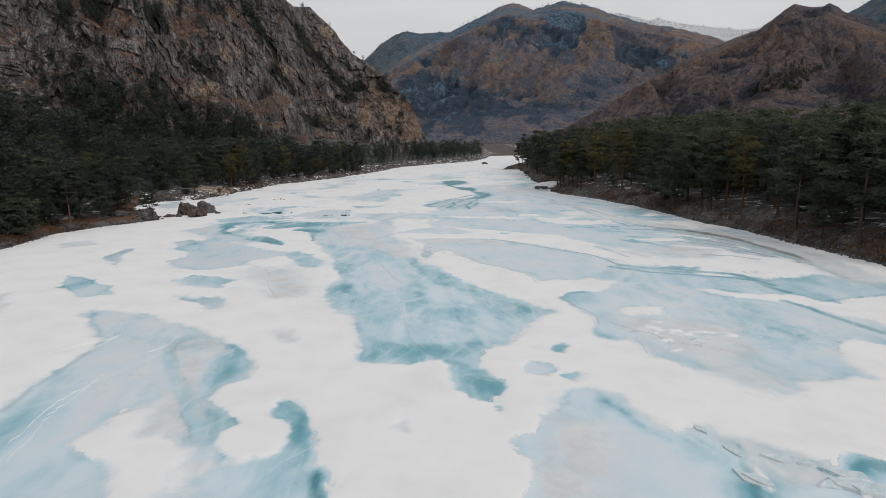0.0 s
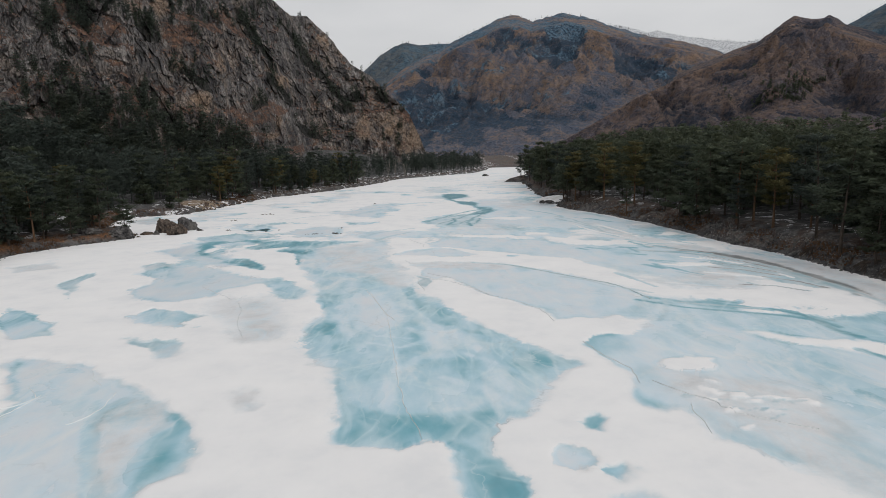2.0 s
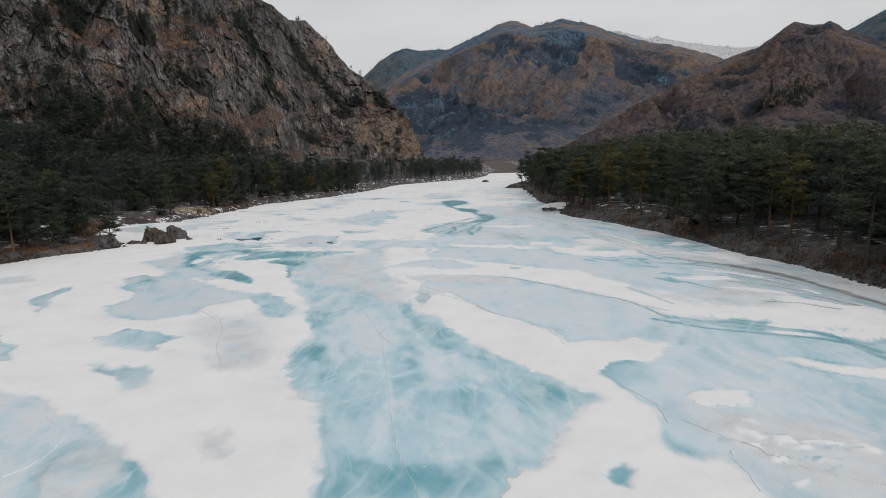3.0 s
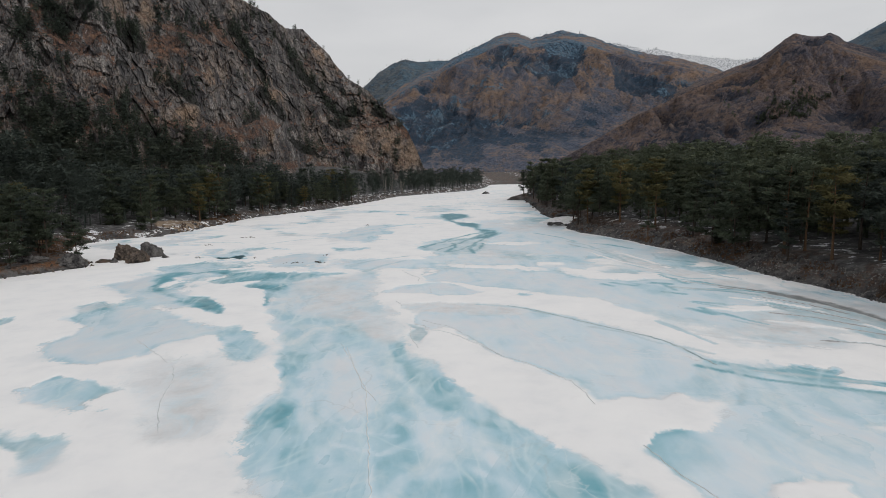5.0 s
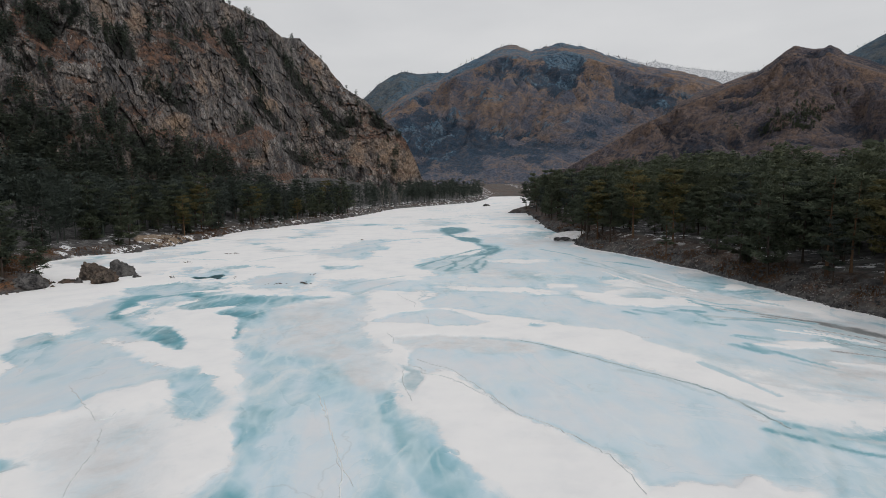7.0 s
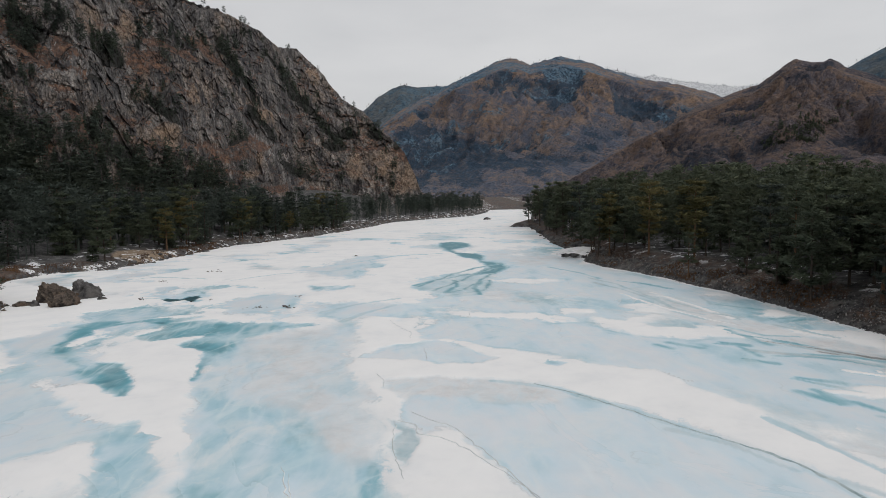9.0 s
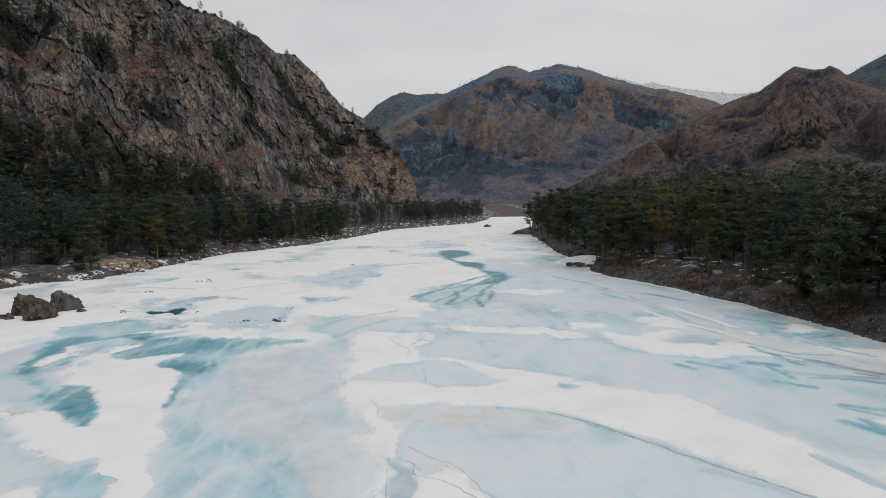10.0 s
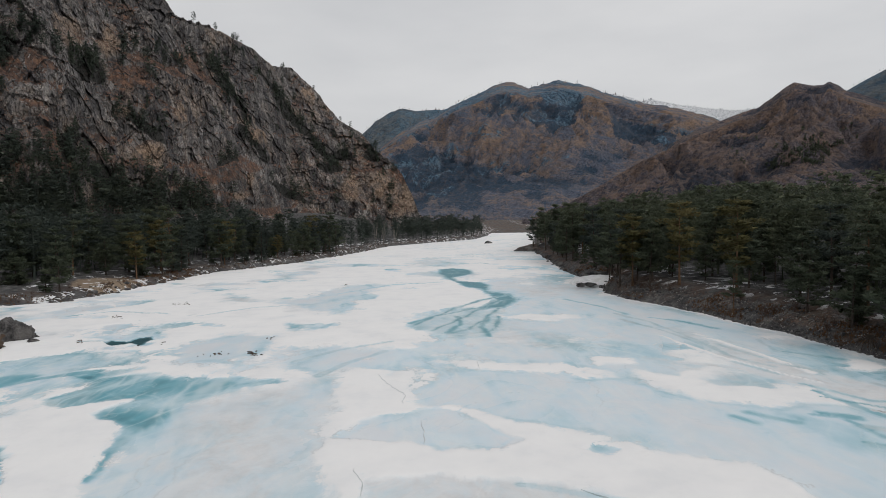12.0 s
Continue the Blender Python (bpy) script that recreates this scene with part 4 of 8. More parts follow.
patch("blue", 1.6, [(-21, 106.9), (-17, 97.1), (-14.4, 89.3), (-12.7, 81.8), (-12.4, 78.6), (-12.9, 73.1), (-12.9, 67.7), (-11, 64.3), (-9.2, 61.4), (-8.5, 56.9), (-7.4, 53.6), (-6.2, 47.3), (2.2, 47), (2.2, 49.2), (3.7, 51.3), (5.5, 50.6), (6, 51.6), (7, 54.5), (8.6, 57.9), (10.2, 60), (7.5, 63.2), (5.6, 68.7), (1, 77.6), (-1.2, 83.1), (-5.3, 89.9), (-12, 100.2)])
patch("pale", 3, [(-13, 96.8), (-7.4, 84.8), (-3.1, 72.4), (-1, 62.6), (-3.3, 59.5), (-6.1, 62.9), (-8.8, 72.8)])
patch("teal", 1.5, [(-12.9, 68.1), (-12.4, 73), (-10.4, 76.4), (-8.8, 69.6), (-9.1, 63), (-10.1, 63.1)])
patch("teal", 1.0, [(-14.3, 88), (-12.3, 86.5), (-11.3, 78.5), (-12.1, 78.5)])
patch("teal", 1.6, [(-7.4, 53.6), (-5.2, 55.9), (-2.9, 52.7), (-2.9, 48.8), (-4.2, 47.2), (-6.2, 47.3)])
patch("teal", 1.8, [(-4, 89.8), (1, 77.6), (5.6, 68.7), (9, 62), (9.9, 60.2), (6.2, 55.3), (3.8, 52.4), (2.4, 56.4), (0.7, 63.7), (-2.2, 75.9)])
patch("blue", 1, [(12.8, 66.1), (14.9, 68.1), (17.2, 67.9), (17.6, 65.1), (15.1, 61.6), (13.1, 61.8)])
patch("pan", 1.3, [(22.7, 79.1), (26, 77.1), (30.9, 75.2), (35.1, 73.8), (37.2, 72.7), (37.5, 70.6), (41.2, 72.6), (45.6, 74.3), (46.9, 71.1), (50.2, 69.3), (48.4, 64.2), (41.4, 62.4), (36.3, 60.6), (37.1, 57.5), (38.8, 53.7), (40.8, 51), (38.1, 47.6), (35.1, 47.8), (33.9, 49.3), (32.1, 48), (30.2, 44.9), (29.9, 42.6), (30, 41.5), (28.4, 42.1), (25.6, 40.7), (23.8, 39.6), (22.2, 39.4), (21, 40), (20.3, 41), (20.7, 42.6), (19.4, 43.4), (17.6, 45.1), (16.1, 47), (15.4, 50.6), (13.9, 51.1), (13, 52.3), (14, 56.5), (14.1, 58.4), (13.2, 60.4), (13.1, 63.8), (12.5, 65.5), (15.3, 67.2), (17.4, 68.3), (20.3, 70.8)])
patch("grey", 3, [(17.1, 58.1), (21.6, 55.9), (25.8, 53.8), (22.8, 45.3), (23.7, 40.8), (21, 40), (19.4, 44.4), (16.8, 49)])
patch("teal", 0.9, [(14.1, 56.8), (14, 53.8), (14.5, 51.9), (15.8, 50.2), (13.9, 50.5), (13, 52)])
patch("blue", 1.2, [(26.9, 70.2), (32.7, 68.8), (35.6, 69.3), (34.8, 67.2), (29.2, 67.8)])
patch("blue", 1.5, [(37.5, 70.6), (45.2, 73.7), (46.3, 71.2), (42.8, 64.7), (38.7, 63.8), (36.6, 65.3)])
patch("snow", 1.5, [(28, 67.9), (31.6, 66.2), (36.4, 63.8), (37.4, 62.6), (43.1, 59.8), (41.6, 57.1), (36.2, 58.6), (34.1, 61.7), (30, 65.4)])
patch("snow", 0.7, [(17.6, 60.5), (19.9, 62), (21.5, 60.8), (21.3, 59.2), (19.2, 58), (17.5, 58.9)])
patch("snow", 1.2, [(32.8, 49.3), (35, 48.2), (35, 44.5), (33, 41.8), (30.9, 43.4), (31.4, 46.4)])
patch("slush", 0.8, [(16.9, 55.7), (19.4, 52.6), (21.5, 54.1), (23.6, 54.5), (21.9, 50.9), (19.5, 51.5), (17.3, 53.6)])
patch("blue", 1.0, [(-11.3, 63.6), (-9.3, 60.2), (-8, 56.4), (-7.1, 52.9), (-6.4, 49.2), (-5.7, 47.2), (-4.1, 46.8), (-2.4, 46), (-1.1, 46.9), (0.2, 46.8), (0.4, 44.4), (0.9, 41.1), (1.6, 39.4), (2.7, 39.2), (3.7, 38), (3.7, 39.6), (4.6, 40.9), (3.8, 43.1), (2.8, 45.4), (2.3, 47.7), (3.1, 50), (5.5, 50.8), (6.2, 53.6), (7.7, 57), (9.6, 58.7), (10.5, 60.7), (9.4, 62.9), (7.2, 66.7), (2.5, 72.5), (-2.8, 74.5), (-8.4, 69.4)])
patch("teal", 0.9, [(-7.3, 54.6), (-5.1, 52.8), (-2.6, 51.4), (0.3, 51.6), (3.2, 52.2), (5.8, 51.3), (3.1, 50.1), (2.2, 47.7), (0.7, 46.8), (-1.1, 46.9), (-2.4, 46), (-4.1, 46.8), (-5.7, 47.2), (-6.4, 49.2)])
patch("teal", 1.2, [(5, 69.5), (7.2, 66.7), (9.4, 62.9), (10.5, 60.7), (7.7, 57), (6, 53.6), (5.3, 59.1)])
patch("teal", 0.8, [(0.7, 46.8), (2.2, 46.7), (3.4, 43.3), (4.6, 40.9), (3.7, 39.3), (2.7, 39.3), (1.6, 39.6), (0.9, 41.7)])
patch("pale", 0.9, [(-37.4, 64.4), (-34.8, 64), (-30.8, 62.8), (-26.7, 60), (-22.9, 56.6), (-19.3, 54.3), (-17.9, 52.2), (-16.2, 48.9), (-14.8, 46.8), (-14.8, 44.7), (-15.6, 43.1), (-15.9, 41.1), (-15.7, 39.1), (-13.6, 33.1), (-13.5, 30.9), (-13.6, 30.1), (-13.1, 27.5), (-27, 28.1), (-32, 33.9), (-28.7, 38.7), (-29.8, 41.9), (-29.5, 44), (-29.5, 46.8), (-30, 52.2), (-30.5, 54.6), (-32.5, 56.4), (-34.9, 60.3), (-37.2, 62.5)])
patch("blue", 2.0, [(-29.6, 41.6), (-29.4, 46), (-26.2, 47.2), (-24.6, 39.7), (-24.9, 36.1), (-25.3, 33.6), (-26.4, 29.1), (-30.9, 34.6), (-28.6, 38.4)])
patch("grey", 1.2, [(-23.6, 52.6), (-22.7, 54.1), (-19.5, 54.2), (-18.1, 50.7), (-18.1, 45.5), (-17.1, 41.2), (-15.1, 35.9), (-13.5, 31.2), (-14.7, 33.1), (-16.3, 37.6), (-20.5, 45.7)])
patch("blue", 0.8, [(-18.5, 52.5), (-16.5, 49.2), (-15, 46.9), (-14.9, 44.7), (-15.6, 42.6), (-16, 40.7), (-15.9, 39.1), (-16.9, 41.7), (-17.5, 45.5), (-17.9, 49.3)])
patch("blue", 0.8, [(-15.8, 39.1), (-14.1, 38.1), (-13.1, 37.2), (-13.1, 36.1), (-13.6, 35.1), (-13.2, 33.4), (-12.2, 32.2), (-11, 32), (-10.2, 32.5), (-9.5, 33.1), (-9.4, 34.9), (-10.1, 37.3), (-11.4, 38), (-11.4, 39.5), (-10.6, 40.1), (-9.6, 38.8), (-8.5, 36.8), (-7.5, 34.5), (-7, 32.8), (-7.2, 31.1), (-6.2, 31), (-5.8, 30), (-5.5, 27.2), (-13.1, 27.5), (-13.6, 30.1), (-13.2, 30.9)])
patch("dark", 0.5, [(-15.3, 38.1), (-13.2, 37.3), (-13.4, 35.9), (-13.8, 35.4), (-13.2, 33.1), (-12.1, 32.1), (-12.7, 31.9), (-13.4, 33.1), (-14.6, 35.9)])
patch("teal", 0.7, [(-10.7, 39.7), (-9.3, 38.2), (-7.8, 35.2), (-7.1, 32.8), (-7.3, 30.9), (-7.8, 31.3), (-8.6, 33.5), (-9.8, 36.3)])
patch("dark", 0.5, [(-7, 30.8), (-6.1, 31), (-5.8, 29.8), (-5.4, 27.2), (-6.1, 27.3), (-6.9, 29.8)])
patch("teal", 0.6, [(-17.2, 27.7), (-16.9, 28.7), (-15.9, 29.4), (-16.1, 28.4), (-16.1, 27.7)])
patch("teal", 0.5, [(-37.2, 64), (-35.8, 63.2), (-31, 55.3), (-33.2, 57.9)])
patch("snow", 0.6, [(-13.3, 33.4), (-13.5, 34.8), (-13.1, 36.1), (-12, 36.4), (-10.3, 36.6), (-9.6, 35.8), (-9.5, 34.6), (-9.8, 33.2), (-10.5, 32.4), (-11.7, 32.2)])
patch("snow", 0.7, [(-15.4, 39.1), (-15.2, 40.6), (-14.5, 42.2), (-13.9, 44.3), (-12.1, 41.9), (-11.4, 39.6), (-11.3, 37.7), (-13.1, 37.6), (-14.2, 38.3)])
patch("snow", 1.2, [(-20.5, 33.4), (-21.6, 34.5), (-21.5, 35.5), (-20.6, 37), (-20.2, 39.1), (-19.1, 40.8), (-17.4, 40.1), (-16.2, 37.6), (-15.8, 35.2), (-14.7, 33.1), (-14.4, 31.3), (-13.9, 29.5), (-14.1, 27.8), (-15.9, 27.7), (-17.4, 29.7), (-18.9, 32.4)])
patch("grey", 1.6, [(-19.7, 42.1), (-17.6, 42.0), (-15.5, 37.9), (-14.3, 35.0), (-18.4, 35.2), (-19.4, 38.7)])
patch("teal", 0.9, [(-18.7, 53.8), (-16.1, 49.8), (-15.0, 46.1), (-15.4, 43.5), (-15.4, 40.8), (-13.6, 38.4), (-12.9, 36.0), (-13.4, 35.0), (-14.2, 35.0), (-15.5, 38.5), (-17.0, 42.8), (-17.9, 47.2), (-18.4, 50.9)])
patch("pale", 1.0, [(9.9, 41.3), (10.5, 40.6), (11.7, 39.9), (11.8, 38.5), (11.9, 36.5), (12.7, 35.7), (13.6, 34.4), (14.3, 34.1), (15.1, 34.8), (15.2, 34.1), (16.1, 33.3), (17.1, 32.9), (18.2, 31.9), (18.9, 30.9), (19.6, 30.6), (20.2, 29.7), (22.2, 30.5), (27.3, 31.8), (22.6, 25.2), (4.1, 26), (4.6, 29.3), (5, 31), (4.3, 32.9), (4, 33.9), (4.9, 33.9), (6.2, 34.7), (7.1, 36.8), (7.1, 38.5), (8.6, 40.7)])
patch("grey", 1.5, [(7.4, 36.3), (9.9, 35.4), (9.9, 32), (7.7, 27.2), (4.5, 27.3), (5.1, 31)])
patch("teal", 0.9, [(10, 40.7), (11.6, 39.6), (11.9, 36.5), (13.2, 34.2), (14.8, 33.4), (15.6, 32.3), (15.1, 29.9), (14.6, 28.4), (13.8, 28.9), (13.3, 30.6), (12.6, 32.5), (11.3, 34.6), (10.6, 36.6), (9.7, 38.8)])
patch("dark", 1.0, [(14.4, 29.7), (15.8, 28.9), (17.1, 28.3), (15.5, 26.9), (13, 26.5)])
patch("slush", 0.8, [(16.1, 33.3), (18.6, 31.6), (19.6, 30.6), (19.6, 29.2), (17.6, 28.2), (16.5, 28.8), (15.7, 29.9)])
patch("dark", 0.5, [(20.1, 29.3), (22.3, 30.2), (25.5, 30.9), (24.2, 29.3), (20.9, 28.6)])
patch("pale", 0.5, [(6.6, 46.1), (7.6, 46.6), (8.1, 45.1), (7.3, 43.4), (6.6, 43.9)])
patch("teal", 0.4, [(8.4, 50), (9.8, 51), (10.6, 49.9), (9.8, 48.5), (8.7, 48.6)])
patch("blue", 0.5, [(8.2, 43.8), (9.6, 44.3), (9.9, 43.6), (9, 42.5)])
patch("blue", 0.7, [(-48.9, 79.1), (-50, 83.2), (-47.2, 81.5), (-40.2, 75.7), (-38.4, 71.6), (-40.9, 70.7), (-45.5, 74.2)])
patch("blue", 0.9, [(-33.8, 78.2), (-32.9, 81.8), (-28.8, 79.7), (-25.6, 77.7), (-26.7, 75.6), (-31.1, 75.5)])
patch("greyteal", 0.8, [(-30.3, 70.3), (-26.8, 69.2), (-24, 68.2), (-23, 64.6), (-24.3, 64), (-26.7, 67.2)])
patch("blue", 0.9, [(-23.5, 95.1), (-21, 96.2), (-18.2, 90.8), (-17, 86.5), (-18.3, 85.4), (-20.7, 88.9)])
patch("pale", 2, [(-41.6, 103.4), (-38.7, 110.1), (-29.5, 101.9), (-22.6, 95.9), (-28.2, 91.1), (-30.7, 84.1), (-34.4, 83.8)])
patch("grey", 3, [(-24.1, 79.9), (-21.7, 85), (-16.7, 75.9), (-15.9, 68.8), (-19.4, 67.8)])
patch("grey", 1.0, [(-15.5, 56), (-14.4, 56.8), (-12.3, 53.3), (-13.3, 52.3)])
patch("grey", 1.2, [(-69.6, 111.1), (-63.7, 114.1), (-59.6, 109.2), (-64.3, 106.3)])
patch("greyteal", 1.0, [(-52.3, 96.6), (-52, 103.7), (-50.5, 102.4), (-49.7, 96.8), (-45.6, 87.6)])
patch("greyteal", 0.8, [(-47.1, 110), (-45.3, 112.9), (-42.4, 109.3), (-44.1, 106)])
patch("grey", 0.8, [(-52.8, 72.1), (-51.6, 74.7), (-48.9, 69.1), (-47.5, 69), (-46.6, 63.2)])
patch("grey", 0.6, [(-3, 35.7), (-2, 36.4), (-2, 34.2), (-2.6, 34.2)])
patch("teal", 1, [(-36, 116.1), (-31.5, 115), (-28.8, 112), (-27.6, 109.2), (-29.1, 106.8)])
patch("grey", 1.2, [(-6.5, 107.6), (-5, 109.2), (-2.1, 109.1), (1.9, 108.7), (5.1, 108), (7.7, 106.9), (9.3, 105.1), (9.5, 103.7), (-5.7, 104.4)])
patch("greyteal", 1.0, [(10.3, 112.6), (11.6, 113.9), (12.8, 112.4), (11.1, 111.3)])
patch("grey", 1.6, [(39, 116.6), (47.2, 110.9), (52.3, 101.1), (53.4, 87.6), (52.1, 76), (51.6, 71.5), (48, 66.2), (46.7, 70.8), (46.4, 79.4), (45, 90), (41.8, 102.6)])
patch("grey", 1.2, [(35.1, 146.9), (39.1, 133.5), (42.7, 121), (46.4, 115.7), (43.2, 111.1), (39.2, 116.2), (34.9, 124.4), (31, 135.7)])
patch("teal", 1.0, [(-35.5, 127.1), (-35.3, 130.5), (-35.7, 134.3), (-32.3, 135.7), (-29.8, 133.9), (-24.8, 134.5), (-20.1, 132.6), (-17, 133.5), (-15.8, 131.3), (-18.9, 130.5), (-20.7, 127.7), (-22.5, 124.3), (-22, 121.9), (-22.7, 119.1), (-23.4, 117.9), (-22.6, 114.8), (-22.4, 112.7), (-22.1, 110.3), (-21.9, 108.5), (-22.5, 109), (-23.2, 111.7), (-23.6, 115.5), (-24.2, 117.9), (-26.6, 120.7), (-29.2, 122.7), (-29.1, 124.7), (-28.1, 126), (-30.8, 125.1), (-32.8, 123.8)])
patch("snow", 1, [(-32.6, 123.8), (-30.9, 125.3), (-28.4, 126.7), (-28.8, 124.4), (-29, 122.3), (-30.4, 121.7)])
patch("blue", 1.6, [(-51.2, 143.4), (-46.8, 146.1), (-41.3, 147.2), (-40.1, 141.3), (-43.6, 137.6), (-46, 135.9)])
# pans and snow necks where the sheets pile up in midstream
patch("snow", 1.2, [(-8.6, 113.3), (-7.3, 115.1), (-3.9, 113.9), (1.4, 112.5), (6.3, 113.9), (9.8, 112.2), (13.4, 107.7), (19.0, 105.9), (18.0, 101.8), (13.8, 104.0), (9.1, 108.0), (3.8, 109.1), (-2.6, 108.9), (-5.6, 108.8)])
patch("grey", 1.2, [(-4.1, 108.4), (-0.6, 108.5), (4.2, 107.9), (8.7, 105.7), (12.0, 102.2), (9.5, 100.5), (4.6, 101.9), (-0.6, 103.8), (-3.4, 104.9)])
patch("pale", 0.7, [(-6.8, 115.7), (-4.9, 119.9), (-1.7, 122.1), (1.7, 121.8), (4.4, 117.5), (6.1, 114.3), (4.1, 112.7), (0.4, 113.3), (-3.9, 114.3)])
patch("snow", 0.6, [(-7.2, 122.9), (-5.4, 127.4), (-3.2, 129.0), (-2.9, 126.1), (-5.0, 121.5), (-6.5, 118.9)])
patch("pale", 0.8, [(-3.1, 101.1), (-1.5, 102.8), (1.2, 103.0), (3.6, 100.7), (3.9, 99.0), (1.0, 96.1), (-0.9, 94.8), (-2.4, 97.2)])
patch("snow", 0.5, [(-6.9, 112.3), (-5.5, 110.4), (-3.8, 104.3), (-3.1, 101.1), (-3.0, 97.8), (-3.6, 98.8), (-4.9, 104.1), (-7.4, 109.7)])
patch("greydark", 0.6, [(-3.3, 97.7), (-2.4, 96.2), (-1.1, 94.4), (-1.6, 91.1), (-2.2, 89.1), (-2.7, 91.2), (-3.1, 94.4)])
patch("snow", 0.4, [(-1.1, 94.4), (-0.2, 93.9), (1.8, 91.0), (3.3, 88.8), (4.6, 86.6), (3.0, 86.0), (-0.4, 86.0), (-1.6, 89.0), (-1.4, 91.9)])
for course in ([(-3.1, 163.8), (2.9, 178.4), (8.6, 189.3), (14.9, 197.1)], [(-0.5, 158.9), (3.4, 167.2), (7.8, 178.6), (12.0, 188.9)], [(2.2, 156.5), (4.8, 159.8), (8.2, 169.5), (11.3, 179.5)], [(5.4, 156.3), (8.1, 158.2), (10.3, 170.4)]):
    lead("greydark", 1.4, course)
    lead("dark", 0.7, course)
lead("dark", 1.0, [(-4.0, 164.8), (-0.1, 171.4), (5.8, 178.1), (11.2, 183.0)])
lead("dark", 1.2, [(1.5, 156.6), (3.7, 163.2), (3.8, 171.0)])
lead("dark", 1.2, [(7.3, 153.7), (6.6, 161.5), (9.1, 172.8)])
lead("greyteal", 1.0, [(-12.2, 134.3), (-10.2, 139.2), (-6.3, 145.6)])
lead("teal", 1.2, [(-43.4, 132.0), (-41.8, 134.7), (-36.9, 137.7)])
lead("greydark", 0.7, [(29.4, 171.4), (32.1, 163.0), (33.5, 150.0), (33.4, 140.2), (35.6, 134.7)])
lead("greydark", 0.6, [(-9.6, 223.9), (-4.7, 219.5)])
lead("dark", 0.9, [(22.2, 81.4), (26.1, 77.4), (30.9, 75.2), (34.8, 73.2), (36.6, 71.5), (36.4, 67.9), (37.1, 65.7)])
lead("dark", 1.0, [(34.7, 62.3), (35.7, 59.6), (36.3, 56.2), (37.5, 51.3)])
lead("greydark", 1.6, [(32.5, 116.1), (40.3, 111.3), (44.8, 105.3), (46.8, 97.3), (47.4, 88.3), (48.0, 82.3), (47.5, 76.5), (47.4, 71.9)])
lead("greydark", 0.35, [(-28.8, 39.3), (-29.6, 43.4), (-29.5, 46.8), (-29.8, 51.5), (-30.2, 54.3)])
lead("snow", 0.5, [(15.6, 29.8), (15.7, 28.8), (15.6, 28.0)])
lead("snow", 0.4, [(15.9, 32.3), (15.7, 30.8), (15.3, 29.4)])
lead("snow", 0.6, [(19.7, 29.1), (19.8, 27.7), (19.7, 26.5)])
lead("snow", 0.4, [(20.2, 29.3), (20.2, 27.6), (20.3, 26.7)])
lead("dark", 0.5, [(16.1, 32.3), (15.5, 30.4), (15.2, 28.8), (14.5, 26.9)])
lead("dark", 0.4, [(18.9, 30.5), (19.0, 29.7), (19.5, 29.1)])
lead("greyteal", 0.8, [(-22.9, 55.0), (-23.5, 53.2), (-22.6, 50.2), (-20.6, 46.3), (-18.1, 42.2), (-16.1, 38.4), (-14.4, 34.5)])
lead("teal", 1.1, [(33.5, 167.1), (37.1, 162.6), (39.5, 156.7)])
lead("teal", 1.2, [(40.5, 142.0), (42.4, 140.1), (44.7, 137.7)])
lead("teal", 1.3, [(34.4, 125.8), (35.2, 122.2), (35.7, 118.3)])
lead("teal", 0.9, [(32.1, 117.5), (32.4, 113.7)])
lead("blue", 1.6, [(18.8, 146.9), (23.3, 143.3), (27.0, 138.9)])
lead("greyteal", 0.9, [(36.6, 145.5), (37.8, 138.7), (38.5, 131.6)])
lead("snow", 0.8, [(34.8, 153.0), (37.0, 142.3), (38.2, 132.1)])
lead("greydark", 0.5, [(-44.5, 154.0), (-47.6, 155.1), (-49.6, 154.4)])
lead("greyteal", 0.9, [(-39.9, 175.2), (-32.9, 184.1), (-22.4, 188.1)])
lead("greyteal", 0.9, [(-62.7, 177.4), (-57.3, 181.9), (-45.8, 178.2)])
lead("blue", 1.4, [(-20.4, 203.1), (-10.6, 217.9), (1.4, 222.4)])
lead("blue", 1.4, [(34.0, 267.6), (36.9, 247.3), (38.7, 217.3)])
lead("greyteal", 0.8, [(-16.3, 140.9), (-12.0, 146.6), (-6.0, 151.3)])
lead("teal", 0.9, [(24.8, 189.1), (28.9, 179.7), (31.1, 170.7)])
lead("greydark", 0.9, [(32.5, 116.1), (40.3, 111.3), (44.8, 105.3), (46.8, 97.3), (47.4, 88.3), (48.0, 82.3), (47.5, 76.5), (47.4, 71.9)])
lead("greydark", 0.8, [(37.5, 117.7), (40.8, 114.4), (42.6, 110.3), (44.3, 106.6), (45.4, 102.6), (46.7, 99.3), (47.6, 96.0)])
lead("snow", 0.6, [(40.0, 108.0), (42.7, 103.8), (44.2, 99.5), (44.9, 94.7), (45.3, 91.1)])
lead("teal", 0.7, [(33.9, 113.8), (38.4, 112.6), (41.4, 109.3)])
lead("dark", 0.6, [(30.3, 113.0), (32.6, 110.9)])
lead("dark", 0.5, [(31.0, 119.7), (32.9, 118.1)])
lead("teal", 0.6, [(31.4, 106.1), (33.3, 104.0)])
lead("dark", 0.5, [(30.4, 101.5), (31.3, 99.4)])
lead("teal", 0.8, [(32.7, 99.9), (33.8, 96.8), (35.1, 94.5)])
lead("greydark", 0.8, [(39.8, 102.2), (44.4, 100.9), (44.9, 98.6)])
lead("greydark", 0.9, [(41.1, 97.5), (43.8, 96.8), (45.3, 94.4)])
lead("snow", 0.8, [(35.9, 96.1), (37.6, 94.8), (39.2, 93.2)])
lead("snow", 0.9, [(31.9, 102.6), (36.0, 101.3), (40.1, 103.4)])
lead("grey", 0.8, [(25.5, 91.7), (28.9, 89.1), (33.2, 86.9), (37.4, 87.5)])
